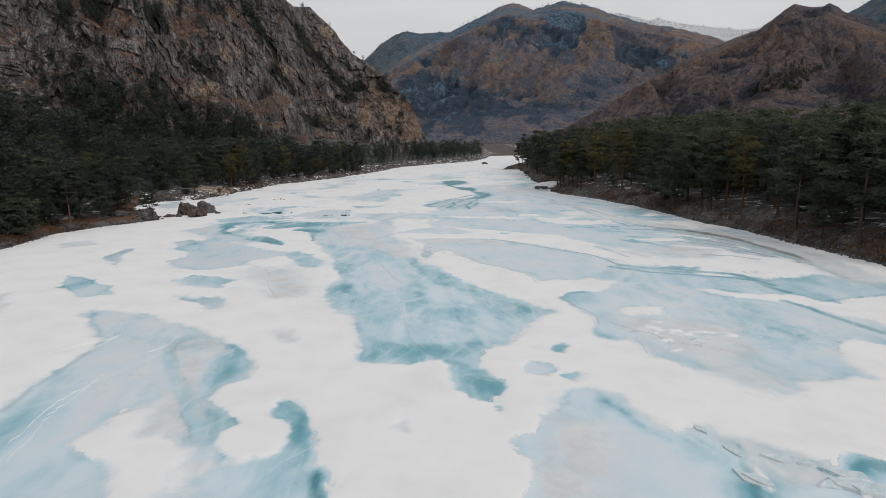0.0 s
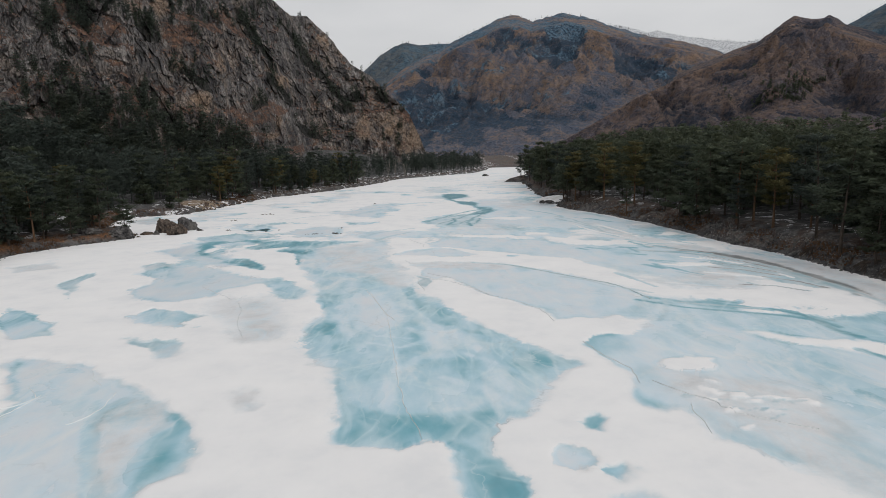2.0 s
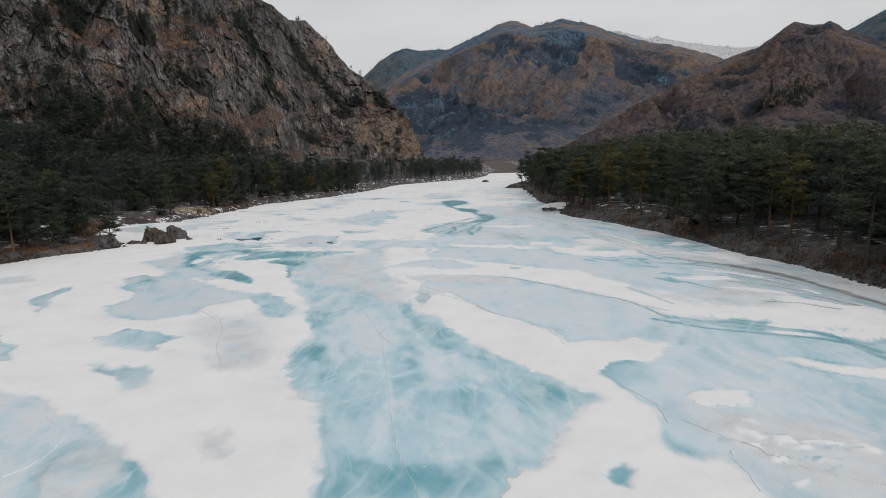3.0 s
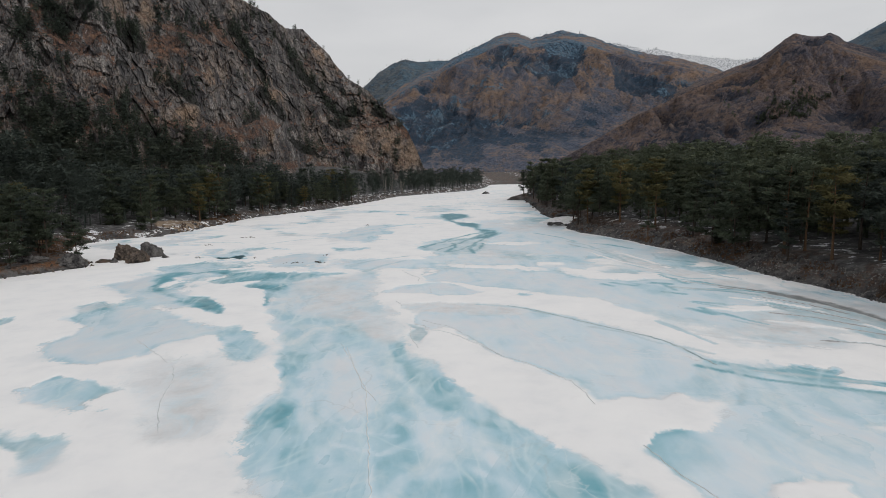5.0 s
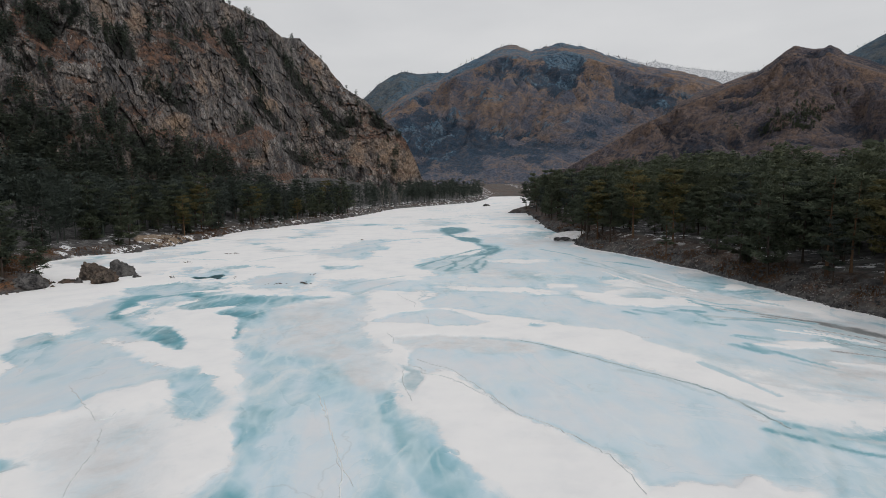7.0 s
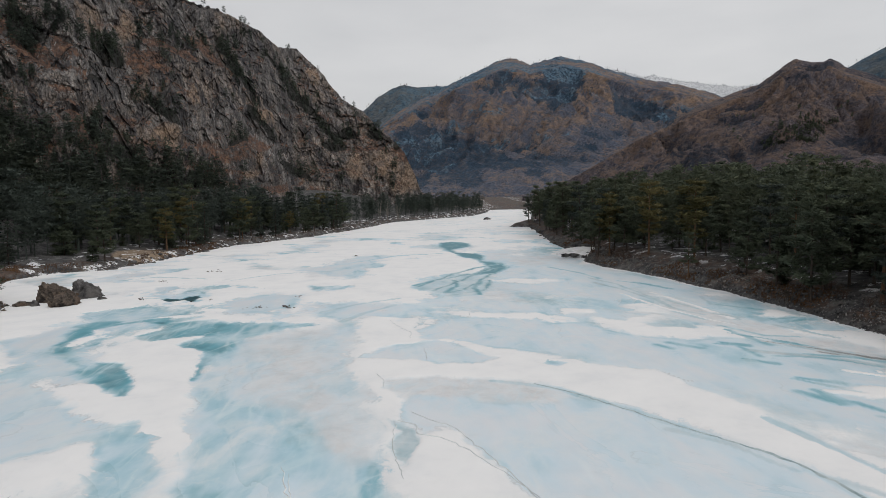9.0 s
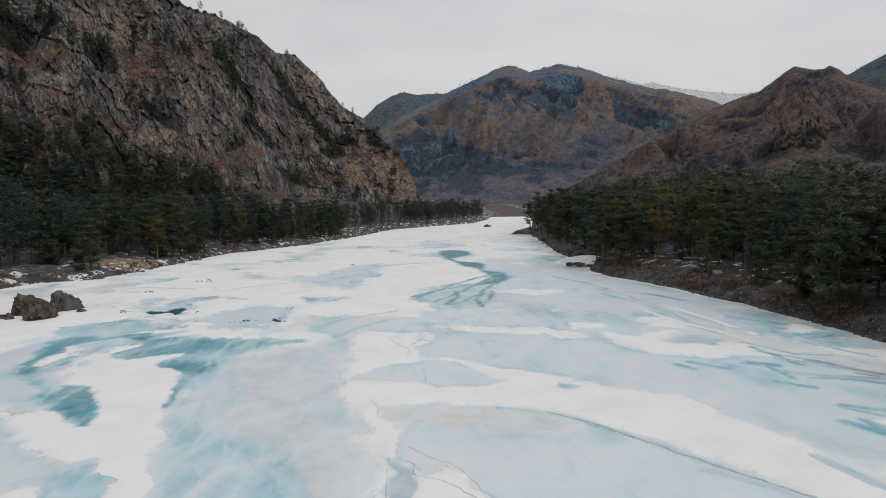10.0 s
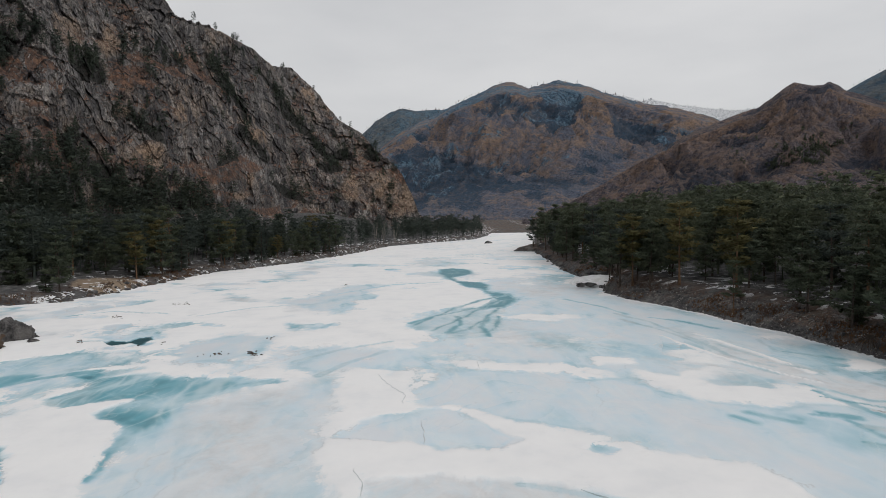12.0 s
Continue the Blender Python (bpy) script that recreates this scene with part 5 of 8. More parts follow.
lead("grey", 0.9, [(26.9, 137.3), (31.2, 134.9), (34.2, 131.0)])
lead("greydark", 0.5, [(38.4, 89.1), (39.0, 87.4)])
lead("greyteal", 0.6, [(28.2, 164.2), (32.2, 157.2), (36.0, 149.4)])
lead("snow", 0.6, [(29.9, 152.7), (31.7, 142.0), (34.1, 133.9), (36.6, 128.1)])
lead("greydark", 0.7, [(32.5, 137.6), (34.6, 131.6)])
lead("teal", 0.9, [(35.8, 165.5), (38.6, 160.4)])
lead("blue", 1.4, [(38.4, 139.6), (40.6, 136.5), (43.1, 134.7)])
lead("greyteal", 0.7, [(41.2, 148.9), (39.8, 141.7)])
lead("dark", 0.6, [(33.9, 123.9), (36.6, 121.5), (38.5, 119.2), (39.9, 116.4)])
lead("greydark", 0.7, [(39.9, 116.4), (41.7, 114.6), (44.0, 112.3)])
lead("teal", 0.9, [(37.5, 114.2), (40.6, 112.9), (43.0, 110.9)])
lead("dark", 0.6, [(31.1, 119.7), (33.5, 118.3)])
lead("teal", 1.0, [(-43.6, 132.2), (-41.8, 134.7), (-39.5, 136.9), (-36.9, 138.2)])

# silty old tracks and streaks off the east bank
patch("silt", 0.45, [(39.5, 116.8), (44.9, 110.8), (47.6, 103.8), (48.6, 96.0), (49.8, 88.0), (48.2, 80.5), (46.9, 81.5), (47.7, 88.5), (47.0, 96.0), (46.0, 103.5), (43.4, 109.5), (39.0, 115.6)])
patch("greyteal", 1.2, [(40.0, 108.0), (44.8, 103.8), (46.4, 97.0), (46.8, 90.0), (45.0, 85.5), (41.5, 87.5), (42.6, 93.0), (38.5, 97.5), (41.6, 101.0)])
for course in ([(36.0, 120.0), (39.7, 116.2), (43.6, 111.5)], [(41.2, 108.6), (44.2, 104.4), (46.2, 98.6)], [(40.0, 103.4), (43.0, 100.2), (45.4, 95.6)], [(38.0, 99.8), (41.5, 97.4), (44.6, 92.6)], [(42.0, 92.6), (44.8, 89.2), (46.0, 85.2)], [(37.0, 88.2), (40.5, 86.8), (43.0, 83.6)]):
    lead("silt", 0.55, course)
for course in ([(37.4, 108.2), (41.0, 105.4), (43.2, 101.8)], [(36.0, 103.0), (39.0, 101.6)], [(38.4, 95.0), (41.6, 92.0)], [(40.2, 90.0), (43.4, 86.6), (44.6, 83.6)]):
    lead("snow", 0.9, course)
for course in ([(25.6, 119.9), (28.0, 117.2)], [(31.2, 119.8), (33.4, 118.3)], [(30.5, 112.4), (32.5, 111.2)], [(29.9, 102.9), (31.6, 99.6)], [(30.4, 119.2), (33.2, 117.8)], [(32.0, 106.4), (34.7, 104.7)], [(31.4, 103.1), (31.9, 100.5)], [(23.8, 118.9), (24.9, 117.3)], [(34.6, 128.3), (37.5, 122.4), (40.8, 121.7)], [(37.3, 119.9), (38.8, 117.9)]):
    lead("teal", 1.1, course)
for course in ([(28.5, 165.9), (31.6, 155.5), (33.5, 145.3)], [(36.3, 136.7), (39.6, 132.8)], [(34.8, 146.6), (36.5, 139.0)], [(41.5, 128.0), (44.5, 120.5)]):
    lead("greydark", 0.8, course)
crust = random.Random(5)
for _ in range(16):
    cx, cy = 20.6 + 1.5 * crust.gauss(0, 1), 52.6 + 1.3 * crust.gauss(0, 1)
    patch("snow", 0.25, [(cx + crust.uniform(0.25, 0.75) * math.cos(a), cy + crust.uniform(0.12, 0.4) * math.sin(a)) for a in (0, 0.9, 1.9, 2.8, 3.8, 4.9, 5.7)])
for _ in range(9):
    cx, cy = 20.4 + 1.8 * crust.gauss(0, 1), 52.2 + 1.6 * crust.gauss(0, 1)
    lead("greydark", 0.3, [(cx, cy), (cx + crust.uniform(-0.4, 0.9), cy + crust.uniform(-0.5, 0.5)), (cx + crust.uniform(0.3, 1.8), cy + crust.uniform(-0.7, 0.7))])
# the long curved crack where the ice sheets meet
lead("greyteal", 0.8, [(5.0, 107.2), (10.3, 104.6), (14.4, 99.3), (18.4, 94.0), (21.6, 89.9), (23.2, 84.6), (23.9, 80.6)])
lead("teal", 1.5, [(23.8, 82.4), (27.4, 79.4), (31.8, 77.3), (35.8, 75.0), (37.0, 71.6)])
lead("greydark", 0.6, [(26.2, 79.9), (30.0, 78.0), (33.5, 76.4)])
lead("dark", 0.7, [(34.6, 76.0), (36.4, 73.4), (37.4, 69.0)])
lead("blue", 0.7, [(-24.6, 54.7), (-23.2, 50.6), (-20.0, 44.6), (-16.7, 38.5), (-14.7, 35.1)])
lead("greyteal", 1.0, [(24.1, 96.9), (25.3, 92.4), (26.4, 87.6)])

# veils of bubbles frozen into the clear pool
lead("veil", 0.7, [(-10.3, 84.7), (-6.7, 74.2), (-4.4, 65.6), (-3.6, 60.3)], 0.32)
lead("veil", 0.9, [(-9.7, 72.5), (-7.0, 67.3), (-3.9, 65.6), (-1.1, 67.7), (0.1, 70.0)], 0.38)
lead("veil", 1.2, [(-3.9, 59.2), (-2.0, 62.7), (0.7, 63.2)], 0.42)
lead("veil", 0.7, [(0.0, 65.3), (2.9, 62.4), (6.0, 58.6), (7.7, 55.4)], 0.32)
lead("veil", 0.9, [(-0.0, 57.9), (2.5, 55.7), (5.1, 52.0)], 0.38)
lead("veil", 1.2, [(0.9, 71.7), (3.5, 63.7), (4.4, 55.6)], 0.42)
lead("veil", 0.7, [(1.9, 58.9), (3.5, 53.8), (3.8, 49.7)], 0.32)
lead("veil", 0.9, [(-11.6, 77.2), (-9.8, 74.4), (-9.6, 79.4)], 0.38)
lead("veil", 1.2, [(-9.9, 73.0), (-8.1, 67.9), (-6.8, 64.5)], 0.42)
lead("veil", 0.7, [(-3.5, 80.4), (-1.5, 74.5), (0.8, 69.9), (2.3, 66.1)], 0.32)
lead("veil", 0.9, [(-10.9, 69.6), (-10.5, 66.0), (-10.3, 64.2)], 0.38)
lead("veil", 1.2, [(-3.3, 71.8), (-1.4, 69.1), (-0.5, 65.5)], 0.42)
lead("veil", 0.7, [(-8.2, 72.0), (-6.3, 69.4), (-3.0, 68.1)], 0.32)
lead("veil", 0.9, [(-7.8, 79.3), (-8.3, 72.9), (-8.2, 69.5)], 0.38)
patch("greyteal", 1.3, [(23.5, 83.2), (24.3, 82.3), (23.0, 78.7), (20.2, 74.3), (19.6, 75.5), (20.6, 78.8)])
lead("greyteal", 0.8, [(25.1, 81.3), (24.2, 77.8), (23.0, 74.8), (21.6, 72.6)], 0.7)
lead("greydark", 0.8, [(16.3, 95.0), (19.3, 92.2), (21.4, 88.2)], 0.7)
lead("greydark", 0.8, [(22.4, 87.5), (24.8, 84.6)], 0.7)
lead("greydark", 0.8, [(32.4, 96.7), (34.3, 94.0), (35.9, 91.2)], 0.7)
lead("greydark", 0.8, [(32.8, 104.8), (34.8, 102.0)], 0.5)
patch("teal", 1.1, [(-4.6, 87.6), (-3.3, 86.0), (-1.4, 81.9), (0.1, 78.5), (2.2, 73.0), (4.4, 68.6), (2.2, 68.2), (-0.7, 73.1), (-1.6, 76.6), (-2.8, 80.8), (-3.9, 84.6)])
patch("teal", 0.9, [(-13.5, 86.8), (-12.1, 86.8), (-11.8, 83.0), (-11.4, 78.5), (-10.9, 73.5), (-10.2, 69.0), (-12.2, 69.4), (-12.6, 77.0), (-12.9, 81.3)])
lead("greydark", 0.8, [(39.0, 104.4), (41.1, 99.5)], 0.7)


ICE_GRID = {}


def ice_height(x, y):
    g = ICE_GRID
    i = int(np.argmin(np.abs(g["ys"] - y)))
    v = (x - (g["a"][i] + g["b"][i]) / 2) / ((g["b"][i] - g["a"][i]) / 2)
    return float(np.interp(v, g["u"], g["z"][i]))


def build_ice():
    ys = [-30.0]
    while ys[-1] < 645:
        y = ys[-1]
        ys.append(y + (2.0 if y < 20 else 0.26 * max(1.0, (y - 69) / 40.0)))
    ys = np.array(ys)
    u = np.linspace(-1, 1, 480)
    u = 0.72 * u + 0.28 * u**3
    a, b = left_bank(ys) - 1.5, right_bank(ys) + 1.5
    xs = (a + b)[:, None] / 2 + (b - a)[:, None] / 2 * u[None, :]
    yy = np.repeat(ys[:, None], len(u), 1)
    far = 1 + 1.6 * smooth(90, 200, yy)
    wx = xs + far * (0.75 * fbm(xs / 3.0, yy / 3.0, 4, 41) + 0.25 * fbm(xs / 0.9, yy / 0.9, 3, 42))
    wy = yy + far * (1.0 * fbm(xs / 3.0, yy / 3.8, 4, 43) + 0.35 * fbm(xs / 0.9, yy / 1.2, 3, 44))
    base = fbm(xs / 13.0 + 0.5 * fbm(xs / 9, yy / 9, 3, 51), yy / 20.0, 5, 45, 0.55)
    small = fbm(xs / 6.0 + 0.8 * fbm(xs / 5, yy / 5, 3, 54), yy / 4.5, 5, 55, 0.6)
    base = base + 0.42 * small * smooth(105, 150, yy)
    lee = 0.22 * smooth(2, -14, xs) - 0.20 * smooth(4, 20, xs) * smooth(260, 180, yy)
    snow = smooth(-0.30, 0.34, base + 0.6 * smooth(118, 92, yy) + 0.12 + lee)
    deep = 0.20 + 0.5 * fbm(xs / 8.0, yy / 14.0, 4, 46)
    slush = smooth(-0.1, 0.5, fbm(xs / 12.0, yy / 16.0, 3, 47)) * (0.8 + 0.2 * smooth(0, -30, xs))
    # far off the snow lies nearly closed
    snow = np.maximum(snow, smooth(215, 330, yy + 60 * base) * (0.70 + 0.35 * small))
    # drifted rims along both banks
    rim = np.maximum(smooth(9, 2, xs - a[:, None]), smooth(4, 1.5, b[:, None] - xs) * 0.85)
    snow = np.maximum(snow, rim * (0.75 + 0.5 * base))
    for kind, soft, outline in PATCHES:
        q = np.array(outline)
        grow = 3 + 2 * soft
        box = (wx > q[:, 0].min() - grow) & (wx < q[:, 0].max() + grow) & (wy > q[:, 1].min() - grow) & (wy < q[:, 1].max() + grow)
        if not box.any():
            continue
        # soft fields thin out in wisps, hard ones end sharply
        wisp = 0.55 * soft * fbm(xs[box] / (1.2 + soft), yy[box] / (2.0 + 2 * soft), 4, 52)
        hold = 0.3 if kind in ("water", "pool") else 1.0
        px, py = xs[box] + hold * (wx[box] - xs[box]), yy[box] + hold * (wy[box] - yy[box])
        # wind from upriver leaves the far rim crisp and clear, and drifts snow over the near one
        reach = (q[:, 1].max() - wy[box]) / max(q[:, 1].max() - q[:, 1].min(), 0.1)
        blown = smooth(0.15, 1.0, reach) if kind in ("pale", "blue", "teal", "greyteal") and np.ptp(q[:, 1]) < 16 else 0.0 * reach
        spread = soft * (1 - 0.25 * (blown > 0) + 1.1 * blown)
        w = smooth(-0.85, 0.85, (inside_distance(px, py, outline) + hold * wisp - (0.4 * soft if kind == "teal" else 0.0)) / spread)
        s, d, g = KINDS[kind]
        if np.ptp(q[:, 1]) < 16 and kind in ("pale", "blue", "greyteal"):
            d = d + 0.12 * smooth(0.30, 0.0, reach) - 0.07 * blown
        tone = 0.0 if kind in ("water", "pool") else 0.22 * fbm(xs[box] / 3.0, yy[box] / 6.0, 5, 48)
        snow[box] += (s - snow[box]) * w
        deep[box] += (d + tone - deep[box]) * w
        slush[box] += (g - slush[box]) * w
    for kind, width, course, strength in LEADS:
        q = np.array(course)
        grow = 3 + width
        box = (wx > q[:, 0].min() - grow) & (wx < q[:, 0].max() + grow) & (wy > q[:, 1].min() - grow) & (wy < q[:, 1].max() + grow)
        if not box.any():
            continue
        thin = 0.55 + 0.75 * value(xs[box] / 5.0, yy[box] / 5.0, 53)
        w = strength * smooth(width * 0.75, width * 0.2, course_distance(0.8 * xs[box] + 0.2 * wx[box], 0.8 * yy[box] + 0.2 * wy[box], course) / thin)
        s, d, g = KINDS[kind]
        snow[box] += (s - snow[box]) * w
        deep[box] += (d - deep[box]) * w
        slush[box] += (g - slush[box]) * w
    # pale threads of bubbles drawn out along the current
    tx = xs + 2.6 * fbm(xs / 7.0, yy / 10.0, 3, 56)
    thread = smooth(0.76, 0.96, ridged(tx / 3.6 + 0.12 * yy / 3.6, yy / 26.0, 3, 57, 0.6)) * smooth(-0.25, 0.25, fbm(xs / 9.0, yy / 14.0, 3, 58)) * smooth(0.75, 0.6, deep)
    zz = 0.10 * smooth(0.3, 0.9, snow) + 0.05 * snow * fbm(xs / 2.5, yy / 2.5, 3, 49) + 0.012 * fbm(xs / 6, yy / 6, 2, 50)
    zz -= 0.05 * smooth(0.7, 0.9, deep) * (1 - snow)
    ICE_GRID.update(ys=ys, a=a, b=b, u=u, z=zz)
    me = sheet_mesh("river_ice", np.stack([xs, yy, zz], -1), len(ys), len(u), ICE, {"snow": snow, "deep": deep, "slush": slush, "thread": thread})
    return tagged(new("river_ice", me), "frozen river of pale turquoise ice under drifted snow", "river ice", kind="structure")


river_ice = build_ice()


# ---- mountains ----
def polar_sheet(name, mat, az, crest_z, crest_r, foot_r, foot_z, rows, cols, shape, seed, attrs=False, back=0.5):
    """A mountain as a sheet from its foot up to its crest and down behind it, by bearings from the river.
    az, crest_z, crest_r, foot_r: functions or arrays over the columns; shape(t, a, up): the outward displacement in metres."""
    a = az if len(az) > 2 else np.linspace(az[0], az[1], cols)
    cz, cr, fr = crest_z(a), crest_r(a), foot_r(a)
    nb = max(6, rows // 8)
    t = np.concatenate([np.linspace(0, 1, rows), 1 + np.linspace(0, back, nb + 1)[1:]])
    T, A = np.meshgrid(t, a, indexing="ij")
    CZ, CR, FR = (np.repeat(v[None, :], len(t), 0) for v in (cz, cr, fr))
    up = np.minimum(T, 1)
    R = FR + (CR - FR) * T
    Z = foot_z + (CZ - foot_z) * up - np.maximum(T - 1, 0) * (CZ - foot_z) * 1.1
    dR, dZ = shape(T, A, R, Z, CZ)
    R, Z = R + dR, Z + dZ
    rad = np.radians(A)
    v = np.stack([R * np.sin(rad), REF_Y + R * np.cos(rad), Z], -1)
    me = sheet_mesh(name, v, len(t), cols, mat, {"height": up} if attrs else None)
    return new(name, me)


def lookup(pairs):
    p = np.array(pairs, float)
    return lambda a: np.interp(a, p[:, 0], p[:, 1])


EYE_Z = 16.6


MARKS = []


def mark(kind, along, height, wide, tall, turn):
    """A meadow, a clump of dark scrub or painted shade, or a bare pale slab on the cliff."""
    MARKS.append((kind, along, height, wide, tall, turn))


mark("meadow", -196, 72, 13.6, 4.9, -40)
mark("meadow", -180, 73, 8.8, 4.4, -15)
mark("meadow", -132, 89, 14.0, 3.7, -10)
mark("meadow", -114, 93, 16.2, 3.2, -35)
mark("meadow", -146, 79, 13.4, 8.3, 0)
mark("meadow", -192, 34, 4.2, 2.7, 0)
mark("meadow", -175, 41, 10.2, 4.6, -55)
mark("meadow", -106, 38, 15.4, 6.0, 0)
mark("meadow", -111, 26, 13.5, 4.8, 0)
mark("meadow", -218, 24, 5.2, 5.2, 0)
mark("meadow", -96, 44, 10.6, 4.2, 0)
mark("meadow", -15, 45, 9.2, 4.6, -50)
mark("meadow", -205, 52, 7.7, 3.1, -30)
mark("meadow", -159, 48, 7.1, 2.8, 0)
mark("meadow", -83, 20, 9.2, 3.7, 0)
mark("meadow", -66, 18, 8.2, 3.7, 0)
mark("meadow", -181, 54, 5.2, 2.6, -20)
# dark gash below an overhang: its shade is painted with the scrub colour
mark("scrub_shade", -139, 54, 11.6, 4.0, -25)
mark("scrub_shade", -168, 61, 4.2, 2.2, 0)
mark("scrub_shade", -160, 76, 7.9, 6.6, 0)
mark("scrub_shade", -193, 78, 7.2, 7.2, 0)
mark("scrub_shade", -169, 43, 3.7, 6.9, 0)
mark("scrub_shade", -54, 51, 7.0, 4.5, -20)
mark("scrub_shade", -32, 62, 5.5, 6.9, 0)
mark("scrub_shade", -103, 45, 5.5, 3.1, 0)
mark("scrub_shade", -48, 60, 6.8, 4.1, 0)
# four long dark streaks that run down the diagonal gullies
mark("scrub_shade", -101, 89, 22.4, 3.0, -62)
mark("scrub_shade", -90, 59, 14.9, 3.0, -60)
mark("scrub_shade", -75, 92, 26.1, 3.5, -60)
mark("scrub_shade", -58, 67, 17.8, 3.1, -58)
mark("scrub_shade", -209, 72, 5.3, 6.7, 0)
mark("scrub_shade", -207, 41, 4.5, 6.5, 0)
mark("scrub_shade", -187, 23, 14.6, 3.9, 0)
mark("scrub_shade", -147, 27, 14.2, 5.1, 0)
mark("scrub_shade", -159, 35, 6.9, 4.4, 0)
mark("scrub_shade", -122, 23, 12.2, 3.1, 0)
mark("scrub_shade", -72, 30, 12.3, 3.7, -30)
mark("bare", -122, 67, 3.0, 6.0, 0)
mark("bare", -147, 59, 2.7, 2.4, 0)
mark("bare", -145, 69, 2.8, 6.2, 0)
mark("bare", -87, 64, 4.6, 5.0, 0)
mark("bare", -64, 103, 4.2, 6.0, 0)
mark("bare", -43, 35, 5.8, 10.6, -8)
mark("bare", -25, 37, 9.0, 11.7, -10)
mark("bare", -17, 28, 9.8, 13.4, -15)
mark("bare", -98, 27, 4.4, 3.4, 0)
mark("bare", -92, 36, 2.1, 4.3, 0)
mark("bare", -135, 44, 8.4, 4.8, 0)
mark("bare", -168, 91, 4.8, 7.8, 0)
mark("bare", -152, 96, 4.6, 9.8, 0)


def marked(kind, s, z):
    out = np.zeros(s.shape)
    ws, wz = s + 3.5 * fbm(s / 9, z / 9, 3, 71), z + 3.5 * fbm(s / 9, z / 9, 3, 72)
    for k, a, h, w, t, turn in MARKS:
        if k == kind:
            c, q = math.cos(radians(turn)), math.sin(radians(turn))
            u, v = (c * (ws - a) + q * (wz - h)) / w, (-q * (ws - a) + c * (wz - h)) / t
            out = np.maximum(out, smooth(1.25, 0.55, np.hypot(u, v)))
    return out


def build_cliff():
    seen = {}
    el, foot = lookup(CREST), lookup(CLIFF_FOOT)

    def crest_z(a):
        r = foot(a)
        e = np.tan(np.radians(el(a)))
        # the face leans back 0.6 m for each metre of its height
        return (EYE_Z + e * (r - 30)) / (1 - 0.6 * e)

    def crest_r(a):
        return foot(a) + 0.6 * (crest_z(a) - 50)

    def foot_r(a):
        return foot(a) - 30

    def shape(T, A, R, Z, CZ):
        s = np.radians(A) * 330
        fade = smooth(0.0, 0.10, T) * smooth(1.4, 1.0, T)
        tall = smooth(10, 80, CZ)
        # joints dip steeply towards the river's lower end
        c, w = math.cos(radians(73)), math.sin(radians(73))
        along, across = c * s - w * Z, w * s + c * Z
        jog = 5 * fbm(s / 22.0, Z / 22.0, 3, 60)
        butt = blocks((across + jog) / 32.0, along / 58.0, 83, 0.8)
        mid = blocks((s + 0.12 * Z + jog) / 10.0, Z / 14.0, 62, 1.0)
        small = blocks((s + 0.1 * Z + 0.3 * jog) / 4.2, Z / 7.0, 63, 1.0)
        fine = blocks((s + 0.05 * Z) / 1.6, Z / 2.4, 66, 1.2)
        # upright ribs and the splintered edges between them
        flute = ridged((s + 0.22 * Z + 1.2 * jog) / 15.0, Z / 80.0, 3, 84, 0.55) - 0.6
        splinter = ridged((s + 0.12 * Z + 0.5 * jog) / 3.6, Z / 10.0, 3, 85, 0.6) - 0.6
        gully = smooth(0.80, 0.97, ridged((across + 2 * jog) / 62.0, along / 300.0, 2, 67))
        ledge = Z / 24.0 + 0.9 * fbm(s / 50.0, Z / 50.0, 3, 64)
        saw = ledge - np.floor(ledge)
        step = np.where(saw < 0.8, saw / 0.8, (1 - saw) / 0.2)
        meadow, scrub_shade, bare = (marked(k, s, Z) for k in ("meadow", "scrub_shade", "bare"))
        seen.update(meadow=meadow, scrub_shade=scrub_shade, bare=bare)
        keep = 1 - 0.75 * np.maximum(meadow, 0.6 * bare)
        flute, splinter = flute * keep, splinter * keep
        small, fine, mid = small * keep, fine * (0.3 + 0.7 * keep), mid * keep
        dR = (1.0 * scrub_shade - 1.5 * bare + 2.2 * butt * tall + 2.4 * mid * (0.4 + 0.6 * tall) + 1.8 * small + 1.1 * fine - 5.5 * flute * tall - 2.6 * splinter + 3.5 * gully * tall - 3.6 * (step - 0.5) * tall + 8 * fbm(s / 70.0, Z / 60.0, 4, 68)) * fade
        dZ = 1.2 * fbm(s / 7.0, T * 30, 3, 65) * fade
        return dR, dZ

    ob = polar_sheet("cliff", CLIFF, np.concatenate([np.linspace(-88, -41, 40), np.linspace(-40.9, -0.9, 720)]), crest_z, crest_r, foot_r, 6.0, 320, 760, shape, 1, back=0.6)
    ob.data.polygons.foreach_set("use_smooth", np.zeros(len(ob.data.polygons), dtype=bool))
    for key, val in seen.items():
        at = ob.data.attributes.new(key, "FLOAT", "POINT")
        at.data.foreach_set("value", np.ascontiguousarray(val.reshape(-1), dtype=np.float32))
    return tagged(ob, "steep grey and tan rock cliff with russet grassy ledges", "cliff", kind="structure")


WOODS = {}


def woods(ridge_name, dark, az, el, wide, tall, turn=0.0):
    """A stand of bare dark wood (dark > 0) or an open grassy slope (dark < 0) on a mountain side, by its bearing and height in degrees."""
    WOODS.setdefault(ridge_name, []).append((dark, az, el, wide, tall, turn))


